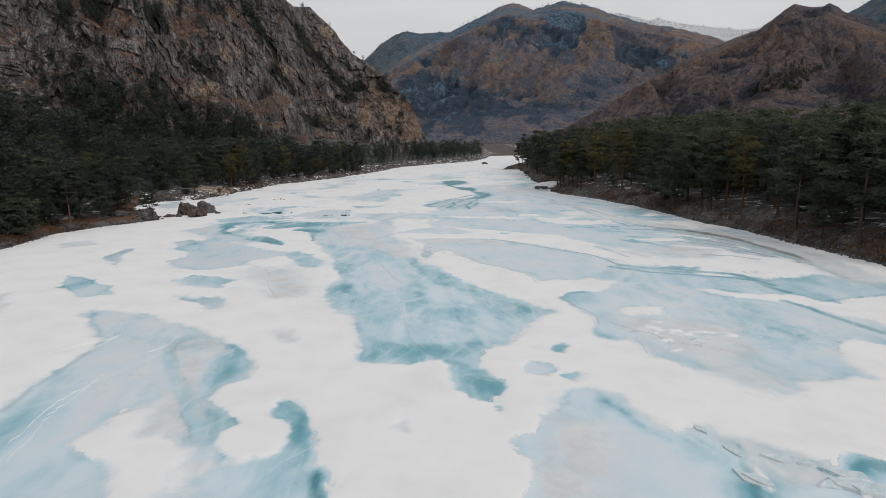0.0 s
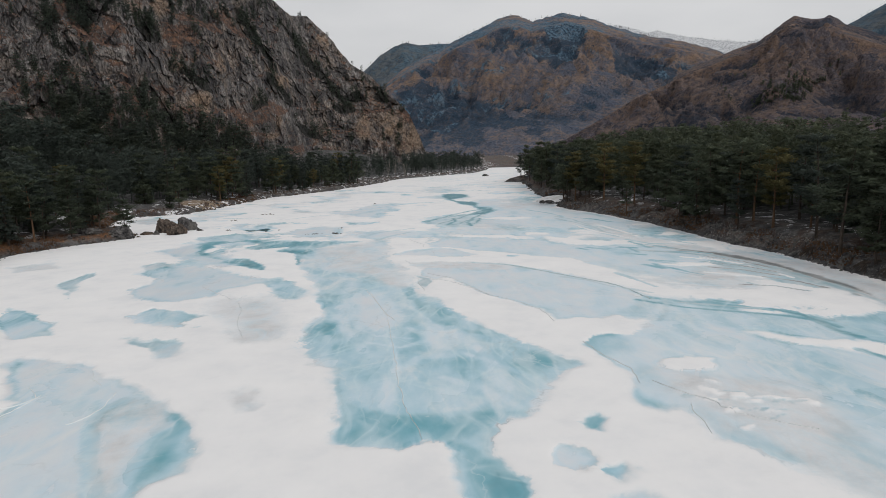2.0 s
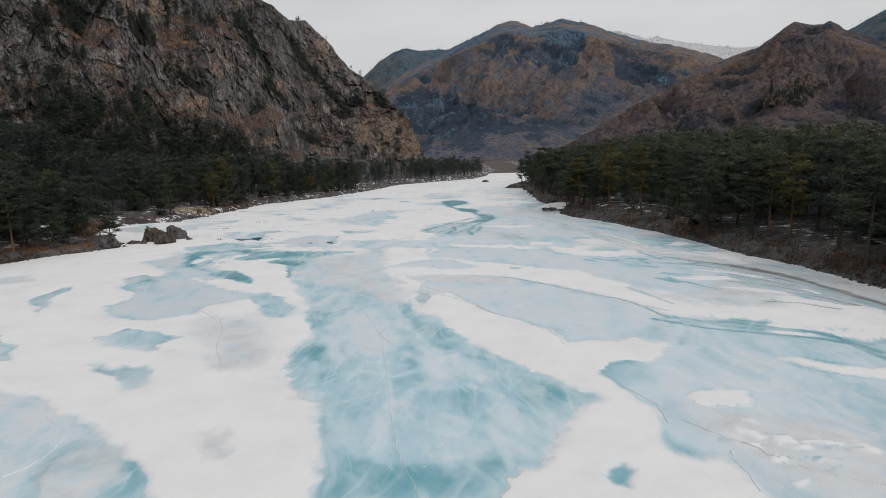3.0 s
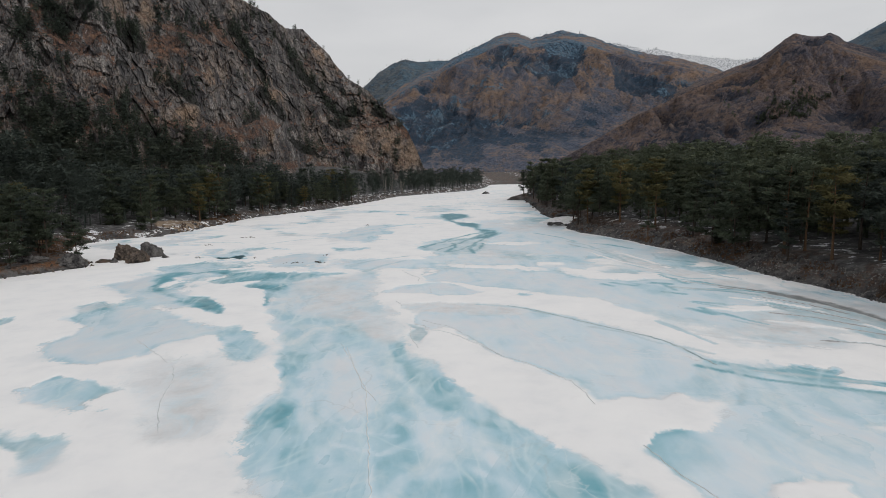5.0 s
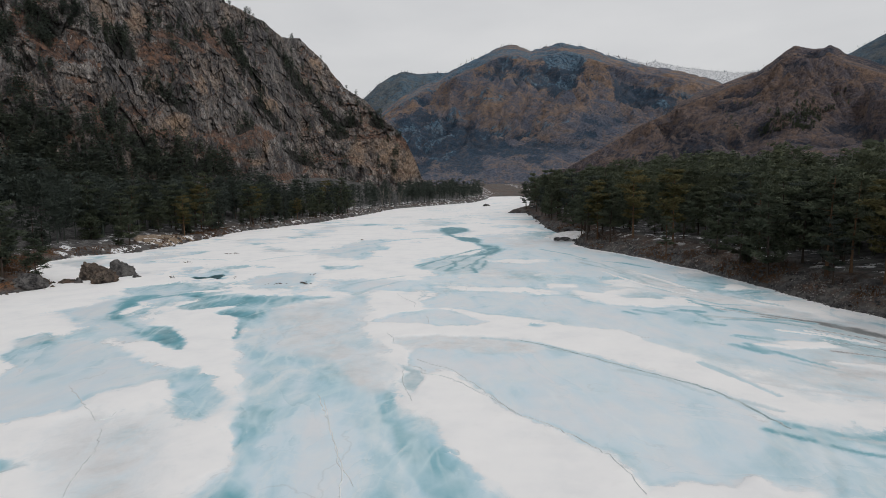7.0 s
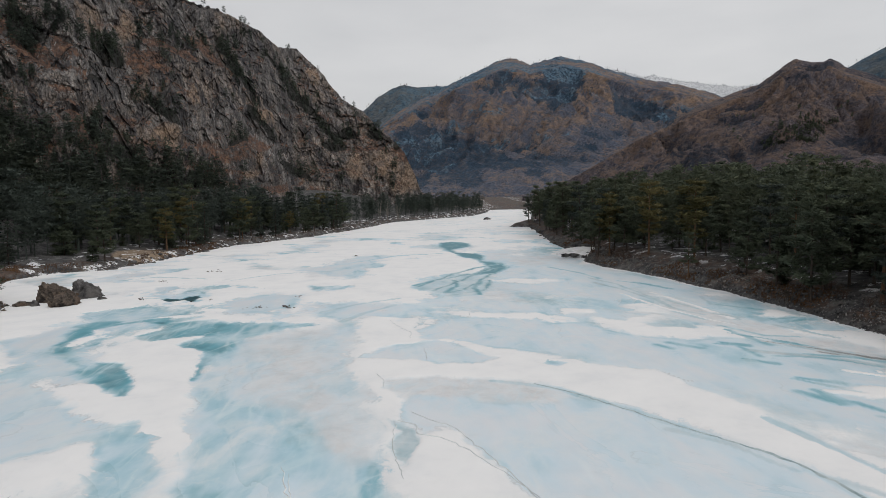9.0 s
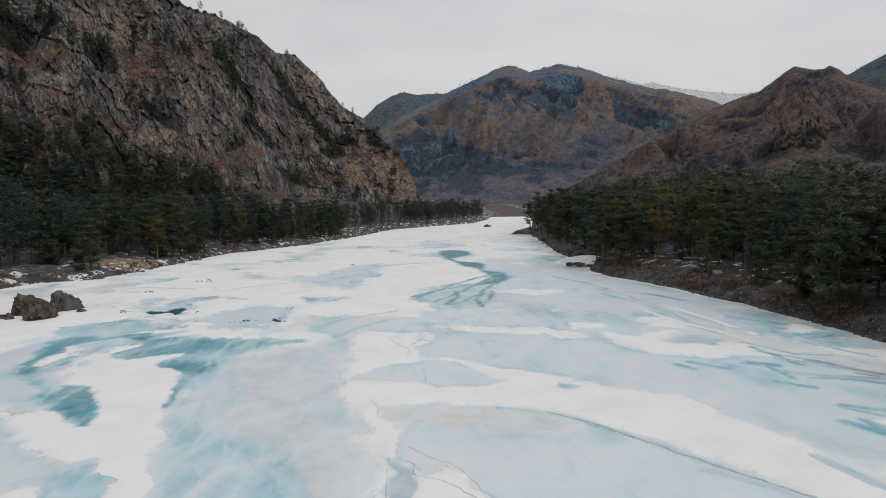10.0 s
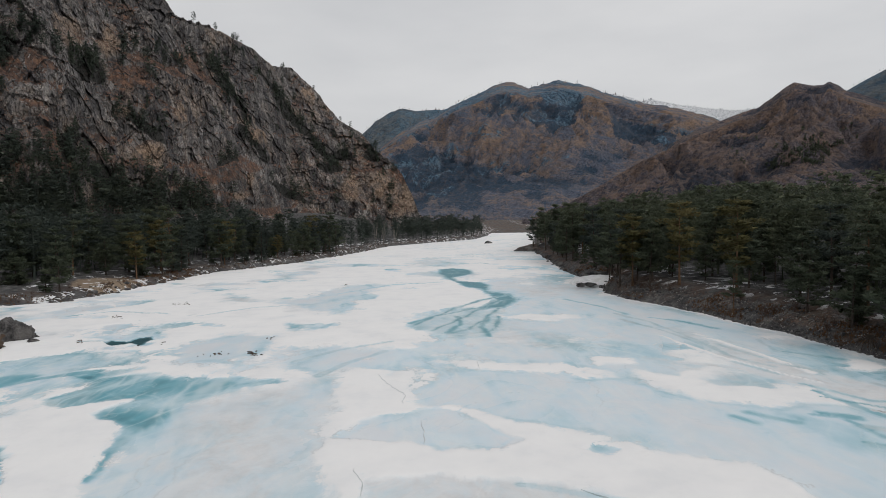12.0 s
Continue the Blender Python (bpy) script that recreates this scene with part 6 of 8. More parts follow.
woods("mountain_middle", 0.9, 12.3, 9.7, 3.6, 0.9, -10)
woods("mountain_middle", 0.6, 18.0, 7.0, 3.6, 0.9, -25)
woods("mountain_middle", 0.5, 22.7, 6.0, 2.4, 0.6, -20)
woods("mountain_middle", 0.8, 14.7, 4.9, 2.8, 1.6, 0)
woods("mountain_middle", 0.8, 9.8, 8.5, 2.7, 1.1, -30)
woods("mountain_middle", 0.8, -1.6, 4.8, 2.3, 2.5, 20)
woods("mountain_middle", 0.7, 5.3, 9.6, 2.5, 0.7, 15)
woods("mountain_middle", 0.7, 1.7, 3.0, 3.1, 1.5, 0)
woods("mountain_middle", 0.6, 6.8, 2.9, 2.5, 1.0, 0)
woods("mountain_middle", -0.8, 3.3, 6.7, 2.8, 1.9, -30)
woods("mountain_middle", -0.8, 6.3, 5.7, 2.8, 1.7, 20)
woods("mountain_middle", -0.7, 11.8, 5.7, 1.9, 1.1, 25)
woods("mountain_middle", -0.8, 8.8, 3.9, 3.9, 0.9, 10)
woods("mountain_middle", -3.0, 21.2, 7.8, 4.2, 0.85, -18)
woods("mountain_middle", -3.0, 16.8, 8.9, 3.2, 0.75, -18)
woods("mountain_middle", -0.6, 17.5, 3.6, 2.8, 0.8, 10)
woods("mountain_middle", 1.0, 18.6, 6.4, 3.4, 0.55, -22)
woods("mountain_middle", -0.7, 1.3, 7.8, 1.8, 1.2, 0)
woods("mountain_middle", -0.7, 14.7, 7.4, 1.4, 0.5, -15)
woods("mountain_east", 0.8, 30.3, 8.3, 2.1, 0.7, 30)
woods("mountain_east", 0.8, 26.3, 5.6, 2.4, 1.6, 25)
woods("mountain_east", 0.7, 28.8, 3.2, 2.3, 0.9, 0)
woods("mountain_east", 0.7, 34.7, 7.5, 1.4, 1.2, -40)
woods("mountain_east", 0.7, 23.0, 2.5, 2.6, 1.0, 0)
woods("mountain_east", 0.6, 20.3, 1.6, 2.7, 0.7, 0)
woods("mountain_east", -0.8, 31.4, 7.2, 1.7, 0.7, -10)
woods("mountain_east", -0.8, 33.0, 4.9, 2.1, 1.0, 15)
woods("mountain_east", -0.7, 28.7, 9.1, 1.2, 0.4, 40)
woods("mountain_east", -0.7, 31.1, 3.5, 2.6, 0.9, 20)
woods("mountain_east", -0.6, 23.8, 4.1, 2.1, 0.6, 25)


def ridge(name, label, mat, skyline, foot_r, crest_r, cols, rows, seed, gully, wave, foot_z=-4.0, attrs=False):
    el = lookup(skyline)
    hollow = []
    lo, hi = skyline[0][0], skyline[-1][0]

    def crest_z(a):
        return EYE_Z + crest_r * np.tan(np.radians(el(a)))

    def shape(T, A, R, Z, CZ):
        s = np.radians(A) * crest_r
        fade = smooth(0.04, 0.36, T) * smooth(1.02, 0.78, T)
        rad = np.radians(A)
        x, y = R * np.sin(rad), R * np.cos(rad)
        bx, by = x + 0.5 * wave * fbm(x / wave, y / wave, 3, seed + 5), y + 0.5 * wave * fbm(x / wave, y / wave, 3, seed + 6)
        g = ridged(bx / (1.7 * wave), by / (3.2 * wave), 6, seed, 0.52) - 0.62
        h = ridged(bx / (0.5 * wave), by / (1.0 * wave), 6, seed + 3, 0.58) - 0.62
        dZ = gully * (1.15 * g + 0.75 * h) * fade + gully * 0.03 * fbm(s / 14.0, T * 30, 3, seed + 9) * smooth(0.3, 1, T)
        dR = gully * 0.7 * (g + 0.3 * h) * fade * -1.0
        up = np.degrees(np.arctan2(Z + dZ - EYE_Z, R + dR))
        ja, je = A + 1.1 * fbm(A / 1.5, up / 1.1, 5, seed + 11, 0.6), up + 0.8 * fbm(A / 1.5, up / 1.1, 5, seed + 12, 0.6)
        grown = np.zeros(A.shape)
        for dark, az, el_c, wide, tall, turn in WOODS.get(name, ()):
            c, q = math.cos(radians(turn)), math.sin(radians(turn))
            w = smooth(1.3, 0.6, np.hypot((c * (ja - az) + q * (je - el_c)) / wide, (-q * (ja - az) + c * (je - el_c)) / tall))
            grown = grown + (dark - grown) * w
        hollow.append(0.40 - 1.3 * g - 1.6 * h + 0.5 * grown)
        # no spur in front stands above the crest
        roof = EYE_Z + (R + dR) * np.tan(np.radians(el(A))) * (0.93 + 0.07 * smooth(0.7, 1.0, T))
        dZ = np.where(T < 1, np.minimum(dZ, np.maximum(roof - Z, 0)), dZ)
        return dR, dZ

    ob = polar_sheet(name, mat, (lo, hi), crest_z, lambda a: np.full_like(a, crest_r), lambda a: np.full_like(a, foot_r), foot_z, rows, cols, shape, seed, True)
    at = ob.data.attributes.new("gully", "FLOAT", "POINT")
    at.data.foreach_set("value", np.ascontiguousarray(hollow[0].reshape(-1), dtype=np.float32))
    return tagged(ob, label, "mountain", kind="structure")


CREST += [(-24.5, 19), (-22.3, 17.2), (-21.1, 15.9), (-20.0, 15.5), (-18.9, 15.4), (-17.6, 14.9), (-15.5, 14.0), (-14.6, 13.3), (-13.9, 12.7), (-12.3, 12.5), (-11.1, 11.5), (-9.9, 10.4), (-9.0, 9.2), (-8.3, 8.4), (-6.3, 7.2), (-5.3, 6.0), (-4.3, 5.1), (-3.4, 4.3), (-2.8, 3.6), (-2.3, 2.5), (-1.8, 1.5), (-1.3, 0.0), (-1.0, -1.2)]
cliff = build_cliff()
MIDDLE = ridge("mountain_middle", "brown mountain with dark wooded gullies and rocky summit, haze in its colours", HILL_FAR,
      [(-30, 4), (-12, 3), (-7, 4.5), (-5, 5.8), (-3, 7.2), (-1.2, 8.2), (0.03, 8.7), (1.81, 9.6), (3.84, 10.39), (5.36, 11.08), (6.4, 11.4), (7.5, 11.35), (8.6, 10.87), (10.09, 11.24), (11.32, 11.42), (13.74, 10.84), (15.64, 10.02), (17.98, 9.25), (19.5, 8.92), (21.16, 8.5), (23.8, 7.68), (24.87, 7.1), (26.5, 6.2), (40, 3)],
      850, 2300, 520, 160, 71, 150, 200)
BEHIND = ridge("mountain_behind", "wooded mountain shoulder, blue-grey with painted haze", HILL_HAZED,
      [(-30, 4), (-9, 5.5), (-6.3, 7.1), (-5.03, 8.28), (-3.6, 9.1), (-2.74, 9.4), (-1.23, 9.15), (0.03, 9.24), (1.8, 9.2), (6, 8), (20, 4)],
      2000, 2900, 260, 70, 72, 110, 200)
SNOWY = ridge("mountain_snowy", "distant ridge under fresh snow", HILL_SNOW,
      [(5, 6), (12, 9), (15.6, 10.15), (17.5, 9.6), (18.2, 9.3), (18.9, 9.46), (19.8, 9.2), (21.16, 8.82), (23.79, 8.33), (25.49, 8.02), (27.14, 8.1), (30, 8.3), (45, 6)],
      2500, 3500, 260, 60, 73, 45, 260, attrs=True)
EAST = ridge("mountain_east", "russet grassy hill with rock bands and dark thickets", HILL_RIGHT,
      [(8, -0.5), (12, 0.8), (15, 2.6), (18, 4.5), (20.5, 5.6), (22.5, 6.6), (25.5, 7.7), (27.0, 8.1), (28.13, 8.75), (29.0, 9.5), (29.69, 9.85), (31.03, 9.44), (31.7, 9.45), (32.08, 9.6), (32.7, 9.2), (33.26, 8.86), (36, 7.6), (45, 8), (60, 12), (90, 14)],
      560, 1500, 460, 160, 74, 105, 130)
FAREAST = ridge("mountain_far_east", "distant hill with bare trees, blue-grey with painted haze", HILL_HAZED,
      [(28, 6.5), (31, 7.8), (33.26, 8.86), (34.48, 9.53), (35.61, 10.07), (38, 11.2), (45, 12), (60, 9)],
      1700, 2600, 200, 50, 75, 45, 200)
ridge("mountain_south", "brown hills closing the valley", HILL_RIGHT,
      [(90, 10), (130, 8), (180, 6), (230, 9), (275, 12)], 500, 1300, 120, 24, 76, 50, 160)


# ---- trees ----
def mesh_from(name, verts, faces, mat):
    me = bpy.data.meshes.new(name)
    me.from_pydata(verts, [], faces)
    me.materials.append(mat)
    return me


def tube(points, radii, sides=6):
    """Vertices and faces of a tapered limb along points."""
    verts, faces = [], []
    for k, (p, r) in enumerate(zip(points, radii)):
        p = Vector(p)
        q = Vector(points[min(k + 1, len(points) - 1)]) - Vector(points[max(k - 1, 0)])
        q.normalize()
        a = q.orthogonal().normalized()
        b = q.cross(a)
        for s in range(sides):
            w = 2 * math.pi * s / sides
            verts.append(tuple(p + r * (math.cos(w) * a + math.sin(w) * b)))
    for k in range(len(points) - 1):
        for s in range(sides):
            i, j = k * sides + s, k * sides + (s + 1) % sides
            faces.append((i, j, j + sides, i + sides))
    return verts, faces


def joined(pieces):
    verts, faces = [], []
    for v, f in pieces:
        n = len(verts)
        verts += v
        faces += [tuple(i + n for i in q) for q in f]
    return verts, faces


def tufts(rng, centre, radius, flat, count, size, slim=0.19):
    """Needle sprays of one bough: slim leaves fanning outwards in a flattened cloud."""
    d = rng.normal(size=(count, 3))
    d /= np.linalg.norm(d, axis=1)[:, None] + 1e-9
    r = radius * rng.random(count) ** 0.45
    c = np.array(centre) + d * r[:, None] * np.array([1, 1, flat])
    out = d * np.array([1, 1, 0.5]) + rng.normal(size=(count, 3)) * np.array([0.5, 0.5, 0.4]) + np.array([0, 0, 0.2])
    out /= np.linalg.norm(out, axis=1)[:, None]
    out[:, 2] = np.abs(out[:, 2]) * 0.6
    side = np.cross(out, rng.normal(size=(count, 3)) * np.array([0.5, 0.5, 1.0]))
    side /= np.linalg.norm(side, axis=1)[:, None] + 1e-9
    s = size * (0.55 + 0.9 * rng.random(count))[:, None]
    p0, p1, p2 = c - out * s * 0.5 + side * s * slim, c - out * s * 0.35 - side * s * slim, c + out * s * 0.75
    # needles shade as one soft cushion: normals fan out from the bough
    face = d * np.array([1, 1, 0.9]) + 0.35 * rng.normal(size=(count, 3)) + np.array([0, 0, 0.45])
    face /= np.linalg.norm(face, axis=1)[:, None]
    away = np.einsum("ij,ij->i", np.cross(p1 - p0, p2 - p0), face) < 0
    p0[away], p1[away] = p1[away].copy(), p0[away].copy()
    return np.stack([p0, p1, p2], 1).reshape(-1, 3), np.repeat(face, 3, 0)


def leaf_mesh(name, v, normals, mat):
    """Loose triangles with given normals as one mesh."""
    n = len(v)
    me = bpy.data.meshes.new(name)
    me.vertices.add(n)
    me.vertices.foreach_set("co", np.ascontiguousarray(v, dtype=np.float32).reshape(-1))
    me.loops.add(n)
    me.loops.foreach_set("vertex_index", np.arange(n, dtype=np.int32))
    me.polygons.add(n // 3)
    me.polygons.foreach_set("loop_start", np.arange(0, n, 3, dtype=np.int32))
    me.polygons.foreach_set("use_smooth", np.ones(n // 3, dtype=bool))
    me.update(calc_edges=True)
    me.normals_split_custom_set_from_vertices(normals.astype(np.float32).tolist())
    me.materials.append(mat)
    return me


def pine_shape(rng, height, bare, spread, detail, style):
    """Trunk pieces and boughs of one conifer. style: 'pine' rounded and layered, 'spruce' pointed, 'bush' full to the ground."""
    bend = rng.normal(size=2) * 0.03 * height
    r0 = 0.013 * height + 0.04
    pts = []
    for k in range(8):
        t = k / 7
        pts.append((bend[0] * t * t, bend[1] * t * t, t * height * 0.96 - (0.4 if k == 0 else 0)))
    trunk = [tube(pts, [r0 * (1.3 if k == 0 else 1) * (1 - 0.88 * k / 7) for k in range(8)], 6)]
    clumps = []
    tiers = {"pine": 10, "spruce": 14, "bush": 10}[style]
    for k in range(tiers):
        t = (k + 0.5) / tiers
        z = height * (bare + (1 - bare) * t * 0.98) + rng.normal() * 0.2
        if style == "pine":
            reach = spread * (0.40 + 0.75 * math.sin(math.pi * min(1, 0.22 + 0.74 * t)) ** 0.7) * (0.6 + 0.7 * rng.random())
            limbs = 2 + int(rng.random() * 2.6)
        elif style == "bush":
            reach = spread * math.sqrt(max(0.03, 1 - (1.7 * t - 0.62) ** 2)) * (0.8 + 0.35 * rng.random())
            limbs = 5
        else:
            reach = spread * (1.03 - t) ** 0.9 * (0.75 + 0.45 * rng.random()) + 0.12
            limbs = 4
        for m in range(limbs):
            w = 2 * math.pi * (m / limbs + rng.random() * 0.5) + 2.4 * k
            lift = {"pine": 0.22, "spruce": -0.22, "bush": 0.1}[style] * reach + rng.normal() * 0.12
            x0, y0 = bend[0] * (z / height) ** 2, bend[1] * (z / height) ** 2
            cw, sw = math.cos(w), math.sin(w)
            tip = (x0 + reach * cw, y0 + reach * sw, z + lift)
            if detail and style != "bush":
                midp = (x0 + 0.5 * reach * cw, y0 + 0.5 * reach * sw, z + 0.3 * lift)
                trunk.append(tube([(x0, y0, z - 0.1), midp, tip], [r0 * 0.30 * (1.1 - 0.7 * t), r0 * 0.18, 0.015], 3))
            rad = {"pine": 0.55, "spruce": 0.42, "bush": 0.55}[style] * (0.5 * reach + 0.45)
            clumps.append(((x0 + 0.85 * reach * cw, y0 + 0.85 * reach * sw, z + 0.9 * lift), rad, 0.50))
            clumps.append(((x0 + 0.45 * reach * cw, y0 + 0.45 * reach * sw, z + 0.45 * lift), rad * 0.95, 0.54))
    clumps.append(((bend[0], bend[1], height * 0.965), 0.075 * height if style == "pine" else 0.04 * height, 0.9))
    return trunk, clumps


def make_tree(kind, label, seed, height, bare, spread, style, per_clump, size, needle, bark=None):
    """One tree as an empty with a trunk and a crown."""
    rng = np.random.default_rng(seed)
    trunk, clumps = pine_shape(rng, height, bare, spread, True, style)
    root = new(kind)
    root.empty_display_size = 0.5
    tagged(root, label, "tree")
    t = new("trunk", mesh_from("trunk", *joined(trunk), bark or BARK))
    sprays = [tufts(rng, p, r, f, int(1.15 * per_clump * (0.45 + 0.75 * r)), 0.92 * size) for p, r, f in clumps]
    c = new("crown", leaf_mesh("crown", np.concatenate([a for a, _ in sprays]), np.concatenate([b for _, b in sprays]), needle))
    for o in (t, c):
        o.parent = root
    return root


TREES = [
    ("pine", "tall dark green pine with a bare lower trunk", 101, 14.5, 0.27, 2.6, "pine", 45, 0.62, NEEDLE, BARK),
    ("pine", "dark green pine with layered spreading branches", 102, 12.5, 0.14, 3.0, "pine", 41, 0.62, NEEDLE, BARK),
    ("pine", "slender green pine with a reddish upper trunk", 103, 15.5, 0.32, 2.3, "pine", 45, 0.59, NEEDLE, BARK_ORANGE),
    ("pine", "olive-yellow pine with a reddish trunk", 104, 14.0, 0.28, 2.6, "pine", 44, 0.62, NEEDLE_OLIVE, BARK_ORANGE),
    ("spruce", "dark pointed spruce branched to the ground", 105, 12.5, 0.07, 2.4, "spruce", 39, 0.57, NEEDLE_DARK, BARK),
    ("spruce", "small dark green young conifer", 106, 7.0, 0.05, 1.8, "spruce", 34, 0.48, NEEDLE, BARK),
    ("round_pine", "broad bushy pine with foliage down to the ground", 107, 7.0, 0.04, 2.9, "bush", 40, 0.53, NEEDLE, BARK),
    ("pine", "dark pine with a dense narrow crown", 108, 13.5, 0.18, 2.2, "pine", 45, 0.59, NEEDLE_DARK, BARK),
    ("pine", "young green pine with low branches", 109, 9.0, 0.12, 2.3, "pine", 38, 0.55, NEEDLE, BARK),
]
MASTERS = [make_tree(*row) for row in TREES]
USED = set()


def plant(which, x, y, turn, scale, group):
    m = pose(x, y, float(ground_height(np.array([x]), np.array([y]))[0]) - 0.15, 0, 0, turn) @ Matrix.Scale(scale, 4)
    ob = MASTERS[which]
    if which not in USED:
        USED.add(which)
        ob.matrix_basis = m
        made = ob
    else:
        made = copy_thing(ob, m)
        made.matrix_basis = m
    tagged(made, group=group)
    return made


def spread_out(rng, count, sample, gap, taken):
    out = []
    for _ in range(count * 30):
        if len(out) >= count:
            break
        x, y = sample(rng)
        if all((x - a) ** 2 + (y - b) ** 2 > gap * gap for a, b in taken):
            taken.append((x, y))
            out.append((x, y))
    return out


rng = np.random.default_rng(7)
near = []


def east_edge(r):
    y = 74 + 280 * r.random() ** 1.5
    return float(right_bank(np.array([y]))[0]) + 1.9 + 18 * r.random() ** 1.1, y


def west_edge(r):
    y = 88 + 250 * r.random() ** 1.3
    return float(left_bank(np.array([y]))[0]) - 2.2 - 21 * r.random() ** 1.1, y


# trees that stand out by themselves on the edge of the woods
plant(3, 58.2, 121.0, 40, 0.98, "pines along the east bank")
plant(3, 49.7, 172.4, 200, 1.12, "pines along the east bank")
plant(2, 45.2, 163.9, 120, 0.54, "pines along the east bank")
plant(6, -78.5, 118.0, 75, 1.05, "conifers along the west bank")
plant(2, -76.5, 130.5, 300, 0.82, "conifers along the west bank")
plant(5, -80.0, 200.0, 15, 0.95, "conifers along the west bank")
plant(3, -74.5, 228.0, 95, 0.85, "conifers along the west bank")
plant(3, -55.3, 293.4, 20, 0.60, "conifers along the west bank")
near += [(58.2, 121.0), (49.7, 172.4), (45.2, 163.9), (46.6, 170.5), (-78.5, 118.0), (-76.5, 130.5), (-80.0, 200.0), (-74.5, 228.0), (-55.3, 293.4)]
for k, (x, y) in enumerate(((-76.5, 133.5), (-78.5, 137.5), (-81.5, 130.0), (-78.0, 125.5), (-84.0, 135.5), (-81.0, 142.5), (-86.0, 128.0), (-88.5, 138.0), (-84.5, 146.5), (-80.5, 120.5), (-73.5, 146.0), (-76.5, 150.0), (-79.5, 147.5), (-74.5, 142.6), (-82.5, 152.5), (-79.0, 155.5), (-87.0, 151.0), (-71.5, 144.5))):
    plant((1, 7, 0, 4, 1, 7, 8, 0, 1, 4)[k % 10], x, y, 47 * k, 0.78 + 0.05 * (k % 5), "conifers along the west bank")
    near.append((x, y))
for x, y in spread_out(rng, 130, east_edge, 2.6, near):
    if 41.2 < x < 49.7 and 154.9 < y < 170.9:
        continue
    kind = int(rng.choice([0, 1, 2, 3, 7, 8, 5], p=[0.20, 0.27, 0.08, 0.03, 0.17, 0.18, 0.07]))
    plant(kind, x, y, 360 * rng.random(), 0.66 + 0.56 * rng.random() ** 1.2, "pines along the east bank")
for x, y in spread_out(rng, 125, west_edge, 2.6, near):
    if (150 < y < 196 and x > -92) or math.hypot((x + 74.4) / 10.5, (y - 215.9) / 14) < 1:
        continue
    kind = int(rng.choice([0, 1, 2, 3, 4, 5, 6, 7, 8], p=[0.16, 0.20, 0.03, 0.06, 0.15, 0.10, 0.05, 0.12, 0.13]))
    plant(kind, x, y, 360 * rng.random(), 0.62 + 0.62 * rng.random() ** 1.3, "conifers along the west bank")


def forest(name, label, places, seed, mat, tuft, size, low=0.0):
    """Many conifers too far in to be told apart, as one mesh."""
    r = np.random.default_rng(seed)
    kinds = []
    for k in range(10):
        style = ("pine", "pine", "spruce", "pine", "pine")[k % 5]
        trunk, clumps = pine_shape(r, 13.0, 0.25 if style == "pine" else 0.08, 2.7, False, style)
        body = [tufts(r, p, q * 1.15, f, int(1.1 * tuft * (0.5 + 0.6 * q)) + 1, size, 0.27) for p, q, f in clumps if p[2] > 13.0 * low]
        tv, tf = trunk[0]
        tv = np.array(tv)
        stem = np.concatenate([tv[list((q[0], q[1], q[2], q[0], q[2], q[3]))] for q in tf[::2]])
        bark = np.repeat(np.cross(stem[1::3] - stem[::3], stem[2::3] - stem[::3]), 3, 0)
        bark /= np.linalg.norm(bark, axis=1)[:, None] + 1e-9
        kinds.append((np.concatenate([a for a, _ in body] + [stem]), np.concatenate([b for _, b in body] + [bark])))
    parts, normals = [], []
    for x, y, z, s in places:
        v, nv = kinds[int(r.integers(len(kinds)))]
        w = r.random() * 2 * math.pi
        c, sn = math.cos(w), math.sin(w)
        turn = np.array([[c, sn, 0], [-sn, c, 0], [0, 0, 1]])
        parts.append((v * np.array([s, s, s * (0.9 + 0.25 * r.random())])) @ turn + np.array([x, y, z]))
        normals.append(nv @ turn)
    me = leaf_mesh(name, np.concatenate(parts), np.concatenate(normals), mat)
    return tagged(new(name, me), label, "forest", kind="stuff")


def scatter(rng, y0, y1, d0, d1, count, side, power=1.0, lo=0.72, hi=1.16):
    y = y0 + (y1 - y0) * rng.random(count) ** power
    d = d0 + (d1 - d0) * rng.random(count)
    x = right_bank(y) + d if side > 0 else left_bank(y) - d
    z = ground_height(x, y) - 0.3
    s = lo + (hi - lo) * rng.random(count)
    return np.stack([x, y, z, s], 1)


E_FRONT, E_DEEP = scatter(rng, 70, 330, 19, 34, 220, 1, 1.2, 0.68, 1.32), np.concatenate([scatter(rng, 70, 330, 32, 60, 270, 1, 1.2, 0.68, 1.32), scatter(rng, 90, 480, 52, 140, 310, 1, 1.0, 0.7, 1.3), scatter(rng, 300, 560, 4, 60, 200, 1)])
forest("pine_forest", "dense dark green pine forest on the flat bank", E_FRONT, 201, NEEDLE_DEEP, 8.5, 0.68)
forest("deep_pine_forest", "tops of the dark green pines deeper in the forest", E_DEEP, 206, NEEDLE_DEEP, 6.5, 0.75, 0.52)
W_FOREST = np.concatenate([scatter(rng, 84, 330, 18, 52, 420, -1, 1.0, 0.6, 1.22), scatter(rng, 90, 260, 40, 88, 230, -1, 1.0, 0.6, 1.25), scatter(rng, 300, 560, 3, 45, 250, -1, 1.0, 0.6, 1.0)])
forest("conifer_forest", "dark conifers at the foot of the cliff", W_FOREST, 202, NEEDLE_DARK, 5.5, 0.78, 0.25)


